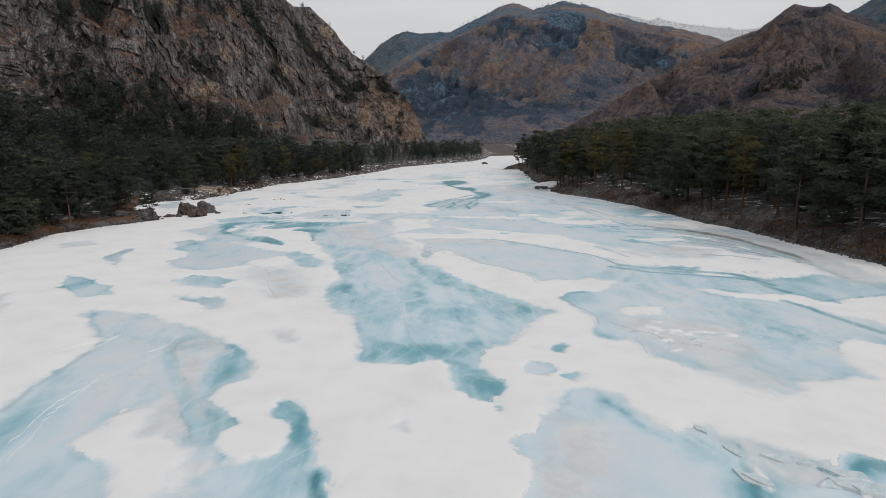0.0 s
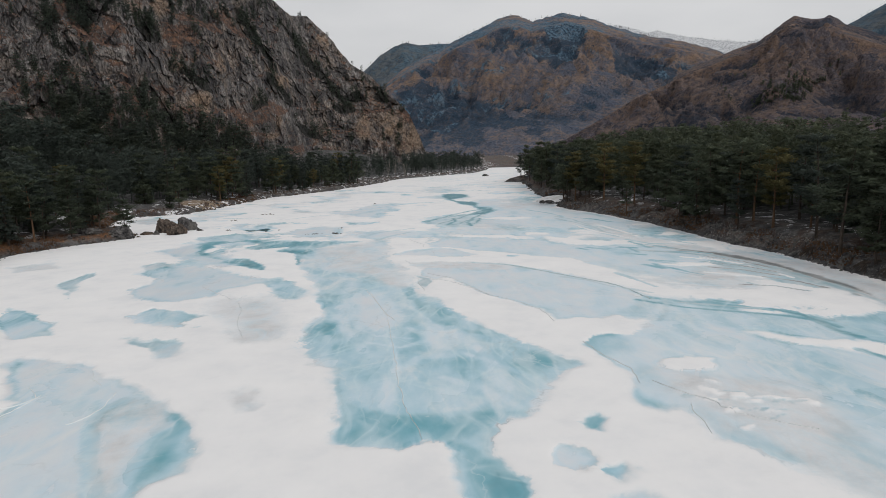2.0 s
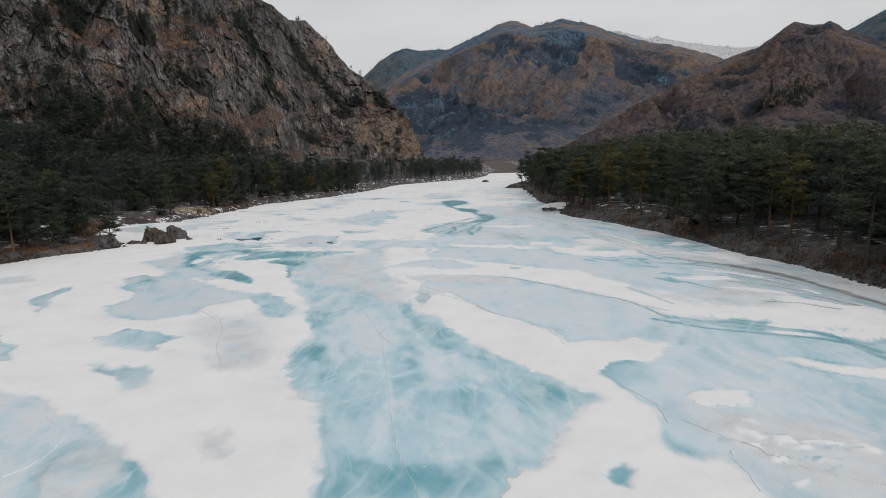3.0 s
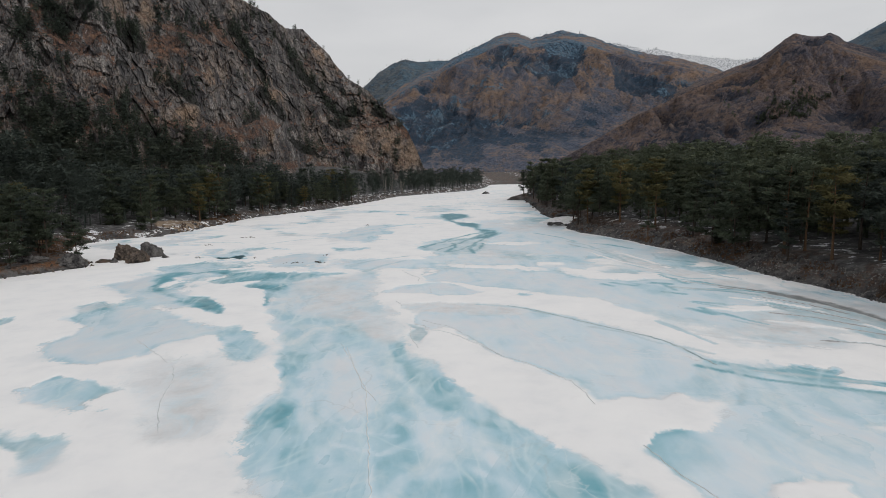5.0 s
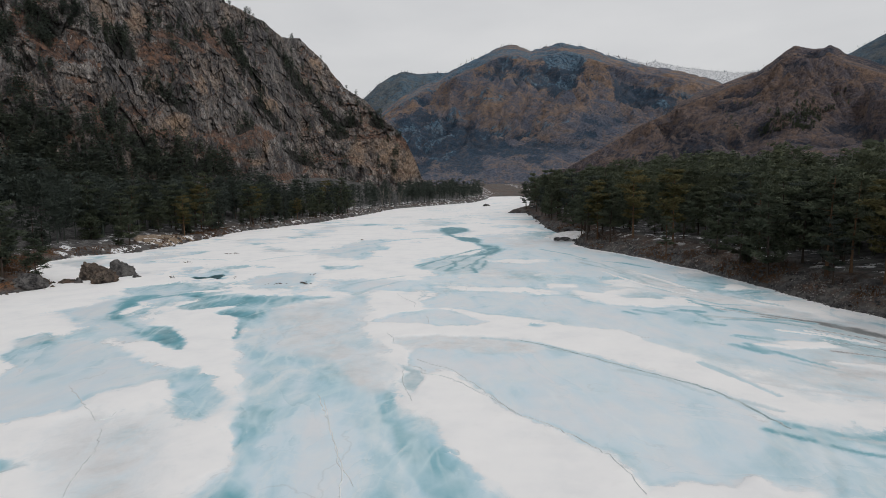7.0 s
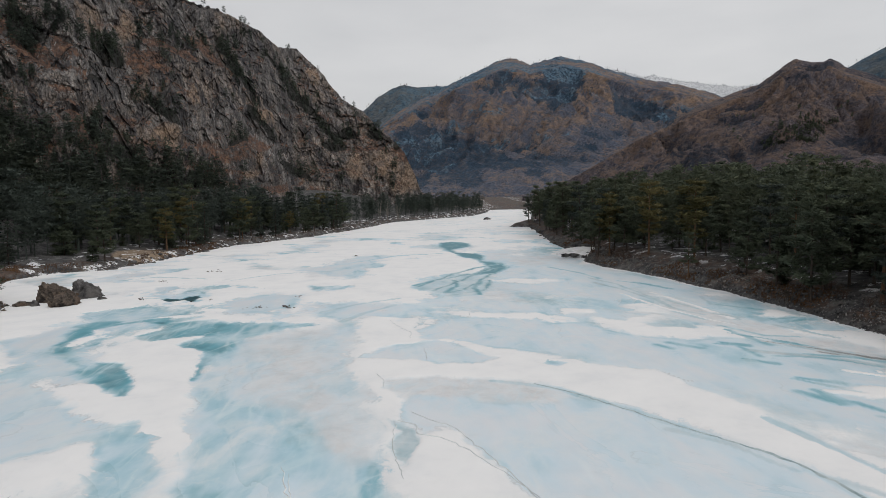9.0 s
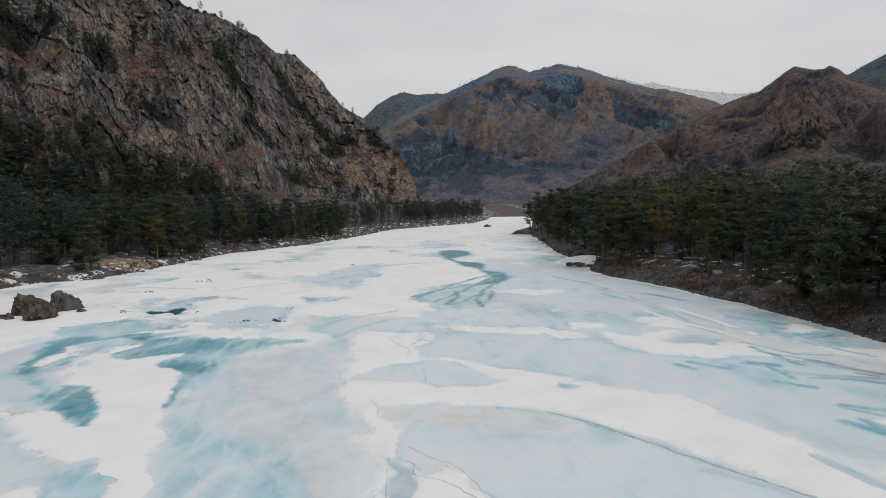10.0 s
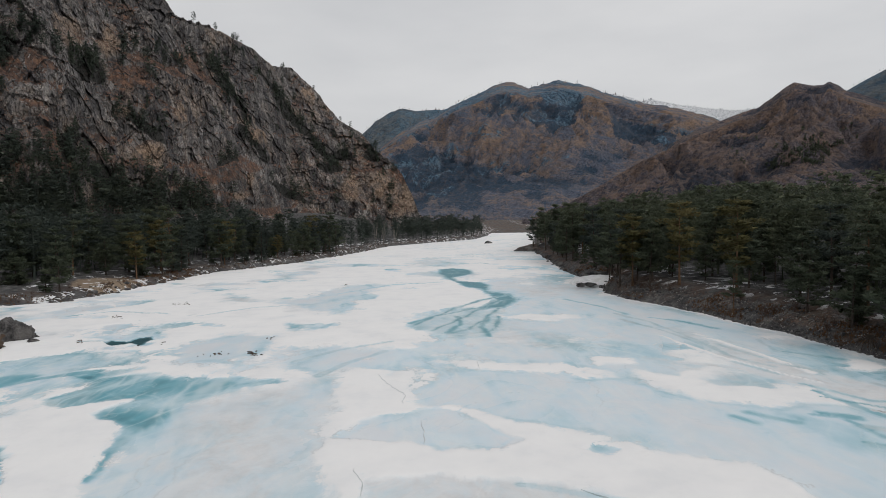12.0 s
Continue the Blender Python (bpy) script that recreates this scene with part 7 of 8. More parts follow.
def on_mesh(ob, count, seed, keep):
    """Random vertices of a sheet for which keep(co, normal) holds."""
    r = np.random.default_rng(seed)
    me = ob.data
    co = np.empty(len(me.vertices) * 3, np.float32)
    me.vertices.foreach_get("co", co)
    no = np.empty(len(me.vertices) * 3, np.float32)
    me.vertices.foreach_get("normal", no)
    co, no = co.reshape(-1, 3), no.reshape(-1, 3)
    ok = np.nonzero(keep(co, no, r))[0]
    return co[r.choice(ok, min(count, len(ok)), replace=False)]


def cliff_keep(co, no, r):
    az = np.degrees(np.arctan2(co[:, 0], co[:, 1] - REF_Y))
    clump = fbm(co[:, 0] / 26.0, co[:, 2] / 20.0 + co[:, 1] / 60.0, 3, 301)
    low = smooth(46, 20, co[:, 2] + 1.3 * (az + 34) + 12 * clump) * smooth(-15, -20, az)
    bush = marked("scrub_shade", np.radians(az) * 330, co[:, 2])
    p = np.clip(np.abs(no[:, 2]) - 0.35, 0, 1) * 0.5 * (clump > 0.12) * 0.35 + low * 1.2 + 0.012 + 0.9 * bush
    return (az > -40) & (az < -3) & (co[:, 2] > 8) & (r.random(len(co)) < p)


CP = on_mesh(cliff, 760, 31, cliff_keep)
CS = np.random.default_rng(32)
forest("cliff_trees", "scattered dark conifers on the ledges of the cliff", np.concatenate([CP - np.array([0, 0, 0.8]), (0.30 + 0.40 * CS.random(len(CP)) + 0.45 * smooth(44, 16, CP[:, 2]) * CS.random(len(CP)))[:, None]], 1), 203, NEEDLE_DARK, 2.4, 1.1)

# clumps of conifers under the upper crags: bearing and rise from midstream
CLIFF_CO = np.empty(len(cliff.data.vertices) * 3, np.float32)
cliff.data.vertices.foreach_get("co", CLIFF_CO)
CLIFF_CO = CLIFF_CO.reshape(-1, 3)
FROM_RIVER = CLIFF_CO - np.array([0.1, 40.6, 17.2])
BEARING = np.degrees(np.arctan2(FROM_RIVER[:, 0], FROM_RIVER[:, 1]))
RISE = np.degrees(np.arctan2(FROM_RIVER[:, 2], np.hypot(FROM_RIVER[:, 0], FROM_RIVER[:, 1])))
LEDGE_SPOTS = []
for az, el in ((-31.3, 10.9), (-31.0, 12.0), (-30.4, 10.6), (-30.0, 10.2), (-29.3, 12.0), (-28.9, 12.3), (-28.4, 12.5), (-23.3, 11.2), (-23.1, 12.4), (-21.6, 11.5), (-21.1, 12.3), (-20.4, 11.5), (-19.8, 11.4), (-18.7, 11.8), (-18.1, 11.2), (-16.4, 9.3), (-16.5, 11.8), (-15.7, 12.5), (-32.2, 8.9), (-32.8, 8.4), (-26.0, 11.4), (-27.6, 11.3), (-32.7, 6.7), (-31.8, 4.7), (-32.9, 10.8), (-30.8, 8.6)):
    close = np.nonzero((np.abs(BEARING - az) < 0.5) & (np.abs(RISE - el) < 0.4))[0]
    for k in close[CS.permutation(len(close))[:4]]:
        LEDGE_SPOTS.append([*(CLIFF_CO[k] - np.array([0, 0, 0.8])), 0.34 + 0.34 * CS.random()])
forest("ledge_trees", "dark conifers in clumps under the upper crags", np.array(LEDGE_SPOTS), 205, NEEDLE_DARK, 3.5, 1.0)


# ---- boulders and bank rocks ----
def rock_mesh(name, seed, size, mat, cuts, planes=16, rough=0.10):
    """A craggy rock: a ball cut by random planes, then roughened."""
    r = np.random.default_rng(seed)
    bm = bmesh.new()
    bmesh.ops.create_icosphere(bm, subdivisions=cuts, radius=1.0)
    off = Vector((seed * 3.7, seed * 1.3, -seed * 2.1))
    dirs = [Vector(d).normalized() for d in r.normal(size=(planes, 3))]
    cut = [0.55 + 0.36 * r.random() for _ in dirs]
    for v in bm.verts:
        p = v.co.copy()
        for d, c in zip(dirs, cut):
            over = p.dot(d) - c
            if over > 0:
                p -= d * over * 0.93
        u = v.co.normalized()
        p *= 1 + rough * (1.2 * noise.noise(u * 2.2 + off) + 0.9 * noise.noise(u * 5.5 + off) + 0.7 * noise.noise(u * 12 - off))
        p -= u * rough * (1.3 * abs(noise.noise(u * 4.0 - off)) + 0.9 * abs(noise.noise(Vector((u.x * 9, u.y * 9, u.z * 2.5)) + off)))
        v.co = Vector((p.x * size[0], p.y * size[1], p.z * size[2]))
    me = bpy.data.meshes.new(name)
    bm.to_mesh(me)
    bm.free()
    me.materials.append(mat)
    return me


def boulder(label, seed, x, y, z, size, turn, mat, cuts=4, group="", tilt=0):
    ob = new("boulder", rock_mesh("boulder", seed, size, mat, cuts, 20, 0.13))
    ob.matrix_basis = pose(x, y, z, tilt, 0, turn)
    return tagged(ob, label, "boulder", group)


boulder("large craggy brown boulder frozen into the river ice", 11, -61.2, 153.2, 0.3, (3.6, 2.7, 3.2), 25, ROCK_BROWN, 5, "boulders in the ice")
boulder("ribbed grey-brown boulder leaning on a larger one", 12, -57.6, 150.0, 0.2, (2.9, 2.2, 2.3), 75, ROCK_BROWN, 5, "boulders in the ice", 8)
boulder("dark grey rounded boulder in the river ice", 27, -58.2, 156.6, 0.4, (3.1, 2.6, 2.8), 40, ROCK_DARK, 5, "boulders in the ice")
boulder("small dark rock at the foot of a larger boulder", 24, -61.9, 149.2, 0.1, (0.9, 0.7, 1.0), 15, ROCK_DARK, 4, "boulders in the ice")
boulder("small dark rock at the foot of a larger boulder", 25, -54.6, 155.0, 0.0, (1.1, 0.8, 0.8), 70, ROCK_DARK, 4, "boulders in the ice")
boulder("low tan rock beside the headland", 14, -64.4, 150.2, 0.1, (2.0, 1.4, 0.8), 10, ROCK_BROWN, 4)
boulder("low dark rock far out on the ice", 15, 30.0, 418.0, 0.1, (3.4, 2.2, 1.4), 10, ROCK_DARK, 4)
boulder("dark outcrop at the tip of the headland", 16, -66.8, 144.2, 0.8, (3.0, 2.6, 2.4), 60, ROCK_DARK, 5, "outcrops on the banks")
boulder("dark outcrop at the tip of the headland", 17, -72.0, 141.5, 1.5, (2.6, 2.2, 1.9), 10, ROCK_DARK, 5, "outcrops on the banks")
boulder("dark rock half buried in a snow drift", 18, 32.0, 207.1, 0.6, (1.4, 0.9, 0.7), 30, ROCK_DARK, 4, "outcrops on the banks")
boulder("dark rock half buried in a snow drift", 23, 34.1, 206.8, 0.7, (1.7, 0.9, 0.7), -15, ROCK_DARK, 4, "outcrops on the banks")
boulder("long dark slab of rock with snow on top", 19, 38.3, 218.7, 2.0, (3.4, 1.3, 0.8), 15, ROCK_DARK, 4, "outcrops on the banks")
boulder("low dark rock ledge reaching into the ice", 20, 39.0, 344.5, 0.5, (5.5, 2.4, 1.5), 5, ROCK_DARK, 4, "outcrops on the banks")
drift = new("snow_drift", rock_mesh("snow_drift", 21, (6.2, 8.0, 2.5), SNOWPACK, 4, 4, 0.06))
drift.matrix_basis = pose(37.6, 213.1, -0.3, 0, 0, 20)
tagged(drift, "smooth white snow drift against the stony bank", "snow drift")

ROCKS = [rock_mesh("rock", 40 + k, (1.0, 0.8, 0.62), (ROCK_DARK, ROCK_BROWN)[k % 3 == 1], 2, 10, 0.12) for k in range(8)]
rrng = np.random.default_rng(77)


def bank_rock(side, y, d, size, label):
    x = float(right_bank(np.array([y]))[0]) + d if side > 0 else float(left_bank(np.array([y]))[0]) - d
    z = max(float(ground_height(np.array([x]), np.array([y]))[0]), 0.0)
    ob = new("rock", ROCKS[int(rrng.integers(len(ROCKS)))])
    ob.matrix_basis = pose(x, y, z + 0.1 * size, 25 * rrng.normal() * 0.4, 20 * rrng.normal() * 0.4, 360 * rrng.random()) @ Matrix.Scale(size, 4)
    return tagged(ob, label, "rock", "rocks along the banks")


for k in range(110):
    y = 76 + 150 * rrng.random() ** 1.2
    bank_rock(1, y, -0.2 + 4.5 * rrng.random() ** 1.4, 0.18 + 0.5 * rrng.random() ** 2.5, "grey broken stone on the gravel bank")
for k in range(28):
    y = 205 + 140 * rrng.random()
    bank_rock(1, y, -0.8 + 2.5 * rrng.random(), 0.5 + 0.9 * rrng.random() ** 2, "dark rock at the edge of the ice")
for k in range(105):
    y = 196 + 205 * rrng.random() ** 1.5
    bank_rock(-1, y, -1.4 + 4.2 * rrng.random(), 0.35 + 1.0 * rrng.random() ** 2.5, "dark rock with snow around it at the edge of the ice")
for k in range(26):
    y = 92 + 56 * rrng.random()
    bank_rock(-1, y, -0.2 + 3 * rrng.random(), 0.2 + 0.5 * rrng.random() ** 2, "small stone in the russet grass of the bank")


def mesh_tris(name, v, mat, label, category):
    n = len(v)
    me = bpy.data.meshes.new(name)
    me.vertices.add(n)
    me.vertices.foreach_set("co", np.ascontiguousarray(v, dtype=np.float32).reshape(-1))
    me.loops.add(n)
    me.loops.foreach_set("vertex_index", np.arange(n, dtype=np.int32))
    me.polygons.add(n // 3)
    me.polygons.foreach_set("loop_start", np.arange(0, n, 3, dtype=np.int32))
    me.update(calc_edges=True)
    me.materials.append(mat)
    return tagged(new(name, me), label, category, kind="stuff")


def along_bank(r, count, side, y0, y1, d0, d1, power=1.0):
    y = y0 + (y1 - y0) * r.random(count) ** power
    d = d0 + (d1 - d0) * r.random(count) ** 1.3
    x = right_bank(y) + d if side > 0 else left_bank(y) - d
    return np.stack([x, y, np.maximum(ground_height(x, y), -0.02)], 1)


def gravel(name, seed, spots, mat, label, lo, hi):
    """Loose stones: little skewed octahedra."""
    r = np.random.default_rng(seed)
    n = len(spots)
    ax = np.array([[1, 0, 0], [0, 1, 0], [-1, 0, 0], [0, -1, 0], [0, 0, 1], [0, 0, -0.5]], float)
    faces = np.array([[0, 1, 4], [1, 2, 4], [2, 3, 4], [3, 0, 4], [1, 0, 5], [2, 1, 5], [3, 2, 5], [0, 3, 5]])
    p = ax[None] * (0.7 + 0.6 * r.random((n, 6, 1)))
    p = p + 0.25 * r.normal(size=(n, 6, 3))
    size = lo + (hi - lo) * r.random(n) ** 2.5
    p = p * size[:, None, None] + spots[:, None, :]
    return mesh_tris(name, p[:, faces].reshape(-1, 3), mat, label, "gravel")


gravel("gravel", 81, along_bank(rrng, 5200, 1, 74, 260, -0.3, 7.0, 1.3), ROCK_DARK, "loose grey gravel and stones on the steep bank", 0.06, 0.34)
gravel("pale_gravel", 82, along_bank(rrng, 5200, 1, 74, 240, -0.2, 6.5, 1.3), PALE_STONE, "pale grey stones on the bank", 0.06, 0.21)
gravel("shore_stones", 83, along_bank(rrng, 2600, -1, 88, 400, -0.8, 5.0, 1.1), ROCK_BROWN, "small brown stones along the shore", 0.08, 0.38)


def blades(name, seed, spots, height, mat, label, per=5):
    r = np.random.default_rng(seed)
    base = np.repeat(spots, per, 0)
    n = len(base)
    w = r.random(n) * 2 * math.pi
    lean = 0.6 * r.random(n)
    h = height * (0.5 + 0.9 * r.random(n))
    dx, dy = np.cos(w), np.sin(w)
    foot = base + np.stack([0.12 * r.normal(size=n), 0.12 * r.normal(size=n), -0.05 * np.ones(n)], 1)
    side = np.stack([-dy, dx, 0 * dx], 1) * 0.055
    tip = foot + np.stack([dx * lean * h, dy * lean * h, h], 1)
    return mesh_tris(name, np.stack([foot - side, foot + side, tip], 1).reshape(-1, 3), mat, label, "grass")


WG = along_bank(rrng, 7000, -1, 86, 260, 0.4, 7.5, 1.3)
WG = WG[(fbm(WG[:, 0] / 6, WG[:, 1] / 6, 3, 91) > -0.15 + 0.4 * (WG[:, 1] > 185))]
blades("dry_grass", 84, WG, 0.42, STRAW, "dry russet grass on the river bank", 5)
EG = along_bank(rrng, 6000, 1, 76, 240, 0.8, 6.5, 1.2)
EG = EG[fbm(EG[:, 0] / 7, EG[:, 1] / 7, 3, 92) > np.where((EG[:, 1] > 135) & (EG[:, 1] < 190), 0.04, 0.20)]
blades("dry_grass_clumps", 85, EG, 0.34, STRAW, "clumps of dry russet grass among the stones", 5)


def twiggy(seed, height, count, droop):
    """Bare upright twigs that fork once."""
    r = np.random.default_rng(seed)
    out = []
    for _ in range(count):
        w, tilt = 2 * math.pi * r.random(), 0.25 + 0.5 * r.random()
        h = height * (0.6 + 0.5 * r.random())
        d = Vector((math.cos(w) * tilt, math.sin(w) * tilt, 1)).normalized()
        a = Vector((0.15 * r.normal(), 0.15 * r.normal(), -0.1))
        m, e = a + d * h * 0.5, a + d * h + Vector((0, 0, -droop * h))
        out.append(tube([a, m, e], [0.022, 0.014, 0.005], 3))
        for _ in range(2):
            f = m + Vector(r.normal(size=3)) * 0.25 * h + Vector((0, 0, 0.3 * h))
            out.append(tube([m, f], [0.011, 0.004], 3))
    return joined(out)


SHRUBS = [mesh_from("shrub", *twiggy(400 + k, 1.1 + 0.35 * k, 16, 0.1), TWIG) for k in range(4)]
for k in range(70):
    side = 1 if k % 5 < 3 else -1
    y = (78 + 150 * rrng.random()) if side > 0 else (92 + 240 * rrng.random())
    d = 1.2 + 6 * rrng.random()
    x = float(right_bank(np.array([y]))[0]) + d if side > 0 else float(left_bank(np.array([y]))[0]) - d
    ob = new("shrub", SHRUBS[k % 4])
    ob.matrix_basis = pose(x, y, float(ground_height(np.array([x]), np.array([y]))[0]), 0, 0, 360 * rrng.random()) @ Matrix.Scale(0.7 + 0.6 * rrng.random(), 4)
    tagged(ob, "bare brown leafless shrub on the river bank", "shrub", "shrubs on the banks")


def root_tangle(seed, x, y, z, turn, label):
    r = np.random.default_rng(seed)
    out = []
    for k in range(15):
        w = -0.9 + 1.8 * r.random()
        reach, drop = 0.9 + 1.3 * r.random(), 0.8 + 0.9 * r.random()
        a = Vector((0.25 * r.normal(), 0.3 * r.normal(), 0.9 + 0.2 * r.random()))
        pts = [a]
        for t in (0.35, 0.65, 1.0):
            pts.append(Vector((-reach * t * math.cos(w), reach * t * math.sin(w) + 0.12 * r.normal(), a.z - drop * t**1.4 + 0.1 * r.normal())))
        out.append(tube(pts, [0.09, 0.065, 0.045, 0.02], 5))
    ob = new("tree_roots", mesh_from("tree_roots", *joined(out), BARK))
    ob.matrix_basis = pose(x, y, z, 0, 0, turn)
    return tagged(ob, label, "roots", "washed-out roots")


for k, (yy, dd) in enumerate(((88.5, 1.6), (92.5, 1.4), (104.0, 1.5), (141.0, 1.6))):
    xx = float(right_bank(np.array([yy]))[0]) + dd
    root_tangle(500 + k, xx, yy, float(ground_height(np.array([xx]), np.array([yy]))[0]) - 0.1, -15 + 20 * k, "washed-out tangle of bare tree roots on the bank")


def bare_tree(seed, x, y, height, mat, label):
    r = np.random.default_rng(seed)
    stems, twigs = [], []
    for k in range(3):
        w, tilt = 2 * math.pi * (k / 3 + 0.2 * r.random()), 0.10 + 0.12 * r.random()
        d = Vector((math.cos(w) * tilt, math.sin(w) * tilt, 1)).normalized()
        h = height * (0.75 + 0.3 * r.random())
        stems.append(tube([Vector((0, 0, -0.3)), d * h * 0.5, d * h], [0.13, 0.09, 0.03], 5))
        for t in np.linspace(0.25, 0.98, 16):
            f = Vector((r.normal(), r.normal(), 0.9)).normalized() * (1.0 - 0.55 * t) * 2.2
            twigs.append(tube([d * h * t, d * h * t + f * 0.6, d * h * t + f + Vector((0, 0, 0.2))], [0.04, 0.022, 0.01], 3))
    root = tagged(new("birch"), label, "tree", "bare trees by the far bank")
    for nm, pieces in (("stem", stems), ("branches", twigs)):
        o = new(nm, mesh_from(nm, *joined(pieces), mat))
        o.parent = root
    root.matrix_basis = pose(x, y, float(ground_height(np.array([x]), np.array([y]))[0]))
    return root


for k, (bx, by, bh) in enumerate(((-30.0, 395.0, 11.0), (-26.5, 402.0, 12.5), (-21.0, 408.0, 9.0), (-40.0, 352.0, 8.0))):
    bare_tree(600 + k, bx, by, bh, BIRCH, "bare pale-stemmed birch beside the frozen river")


def skyline_trees(name, label, ob, rows, cols, pick, seed, lo, hi, mat):
    """Thin ragged trees along the crest of a mountain sheet."""
    r = np.random.default_rng(seed)
    me = ob.data
    co = np.empty(len(me.vertices) * 3, np.float32)
    me.vertices.foreach_get("co", co)
    co = co.reshape(-1, cols, 3)[rows - 1]
    spots = []
    for q in co:
        az = math.degrees(math.atan2(q[0], q[1] - REF_Y))
        for a, b, chance in pick:
            if a < az < b:
                k = r.poisson(chance)
                spots += [q + np.array([8 * r.normal(), 8 * r.normal(), 0]) for _ in range(k)]
    out = []
    for q in spots:
        h = lo + (hi - lo) * r.random() ** 1.5
        for k in range(4):
            w = r.random() * math.pi
            s = np.array([math.cos(w), math.sin(w), 0]) * h * (0.05 + 0.10 * r.random())
            b = q + np.array([0, 0, -2.0 + 0.25 * h * k * r.random()])
            out += [b - s, b + s, q + np.array([0, 0, h])]
    return mesh_tris(name, np.array(out), mat, label, "trees")


skyline_trees("ridge_trees", "sparse bare trees along the brown mountain's crest", MIDDLE, 160, 520, [(-1, 8, 0.9), (8, 20, 0.7)], 701, 3, 9, TWIG)
skyline_trees("snow_ridge_trees", "thin bare trees on the snowy ridge", SNOWY, 60, 260, [(17, 19.2, 1.2), (20.2, 22.5, 2.6), (22.5, 24, 1.2), (24, 26.3, 3.4), (26.3, 29, 2.2)], 702, 3, 10, HAZY_TWIG)
skyline_trees("shoulder_trees", "sparse trees on the far shoulder", BEHIND, 70, 260, [(-6.3, 1, 1.8)], 703, 3, 9, TWIG)
skyline_trees("hill_trees", "bare trees on the far hill's crest", FAREAST, 50, 200, [(33, 38, 2)], 704, 2, 6, HAZY_TWIG)
skyline_trees("east_crest_trees", "thin trees on the russet hill's shoulder", EAST, 160, 460, [(25.5, 28.5, 0.6)], 705, 2, 5, TWIG)
CREST_SPOTS = []
_me = cliff.data
_co = np.empty(len(_me.vertices) * 3, np.float32)
_me.vertices.foreach_get("co", _co)
_co = _co.reshape(-1, 760, 3)[319]
_az = np.degrees(np.arctan2(_co[:, 0], _co[:, 1] - REF_Y))
for _a, _n in ((-20.2, 1), (-18.6, 2), (-17.1, 2), (-16.8, 3), (-16.5, 1), (-12.9, 3), (-10.4, 1), (-8.1, 1), (-7.2, 1)):
    _q = _co[int(np.argmin(np.abs(_az - _a)))]
    for _k in range(_n):
        CREST_SPOTS.append([_q[0] + 1.5 * CS.normal(), _q[1] + 3 * CS.normal(), _q[2] - 1.6, 0.24 + 0.22 * CS.random()])
forest("crest_trees", "small conifers against the sky on the cliff's crest", np.array(CREST_SPOTS), 204, NEEDLE_DARK, 7.0, 0.8)


def thicket_keep(co, no, r):
    az = np.degrees(np.arctan2(co[:, 0], co[:, 1] - REF_Y))
    el = np.degrees(np.arctan2(co[:, 2] - EYE_Z, np.hypot(co[:, 0], co[:, 1] - REF_Y)))
    core = smooth(1.0, 0.35, np.hypot((az - 30.6 - 1.1 * (el - 4.4)) / 2.6, (el - 4.4) / 1.5) + 0.5 * fbm(az / 0.9, el / 0.7, 3, 302))
    stray = (az > 25) & (az < 34) & (el > 3) & (el < 6.5)
    return (r.random(len(co)) < core + 0.012 * stray)


TP = on_mesh(EAST, 420, 41, thicket_keep)
forest("hillside_thicket", "dark conifer thicket on the russet hillside", np.concatenate([TP - np.array([0, 0, 1.0]), 0.30 + 0.3 * CS.random((len(TP), 1))], 1), 205, NEEDLE_DEEP, 1.0, 2.4)


# ---- ice details ----
def crack(mat, width, course):
    """A low healed crack on the ice, in a slightly crooked line."""
    r = np.random.default_rng(int(abs(course[0][0] * 100 + course[0][1] * 10)))
    pts = []
    for (ax, ay), (bx, by) in zip(course, course[1:]):
        n = max(2, int(math.hypot(bx - ax, by - ay) / 0.5))
        for k in range(n):
            t = k / n
            pts.append((ax + (bx - ax) * t + 0.06 * r.normal(), ay + (by - ay) * t + 0.08 * r.normal()))
    pts.append(course[-1])
    verts, faces = [], []
    for k, (x, y) in enumerate(pts):
        qx, qy = pts[min(k + 1, len(pts) - 1)][0] - pts[max(k - 1, 0)][0], pts[min(k + 1, len(pts) - 1)][1] - pts[max(k - 1, 0)][1]
        d = math.hypot(qx, qy) + 1e-6
        nx, ny = -qy / d, qx / d
        w = 0.32 * width * (0.5 + 0.7 * r.random()) * min(1, (k + 0.3) / 3, (len(pts) - k - 0.3) / 3)
        z = ice_height(x, y)
        verts += [(x - nx * w, y - ny * w, z - 0.01), (x, y, z + 0.05), (x + nx * w, y + ny * w, z - 0.01)]
        if k:
            a = 3 * (k - 1)
            faces += [(a, a + 1, a + 4, a + 3), (a + 1, a + 2, a + 5, a + 4)]
    ob = new("ice_crack", mesh_from("ice_crack", verts, faces, mat))
    ob.parent = river_ice
    return ob


crack(CRACK_WHITE, 0.16, [(-9.7, 90.2), (-7.4, 82.8), (-5.5, 76.1), (-4.8, 74.5)])
crack(CRACK_DARK, 0.42, [(8.4, 106.1), (10.4, 104.4), (12.0, 102.6), (14.9, 98.6), (16.9, 96.1), (18.6, 93.9), (20.7, 91.4), (22.0, 89.2)])
crack(CRACK_DARK, 0.55, [(20.3, 91.9), (22.0, 89.2), (22.8, 86.6), (23.2, 84.4), (23.8, 81.4)])
crack(CRACK_GREY, 0.14, [(-31.3, 93.2), (-27.8, 88.9), (-24.8, 85.1), (-24.0, 85.7), (-24.1, 86.7)])
crack(CRACK_GREY, 0.14, [(-23.7, 83.7), (-22.1, 80.0), (-21.4, 75.9), (-20.5, 73.3), (-18.8, 69.5)])
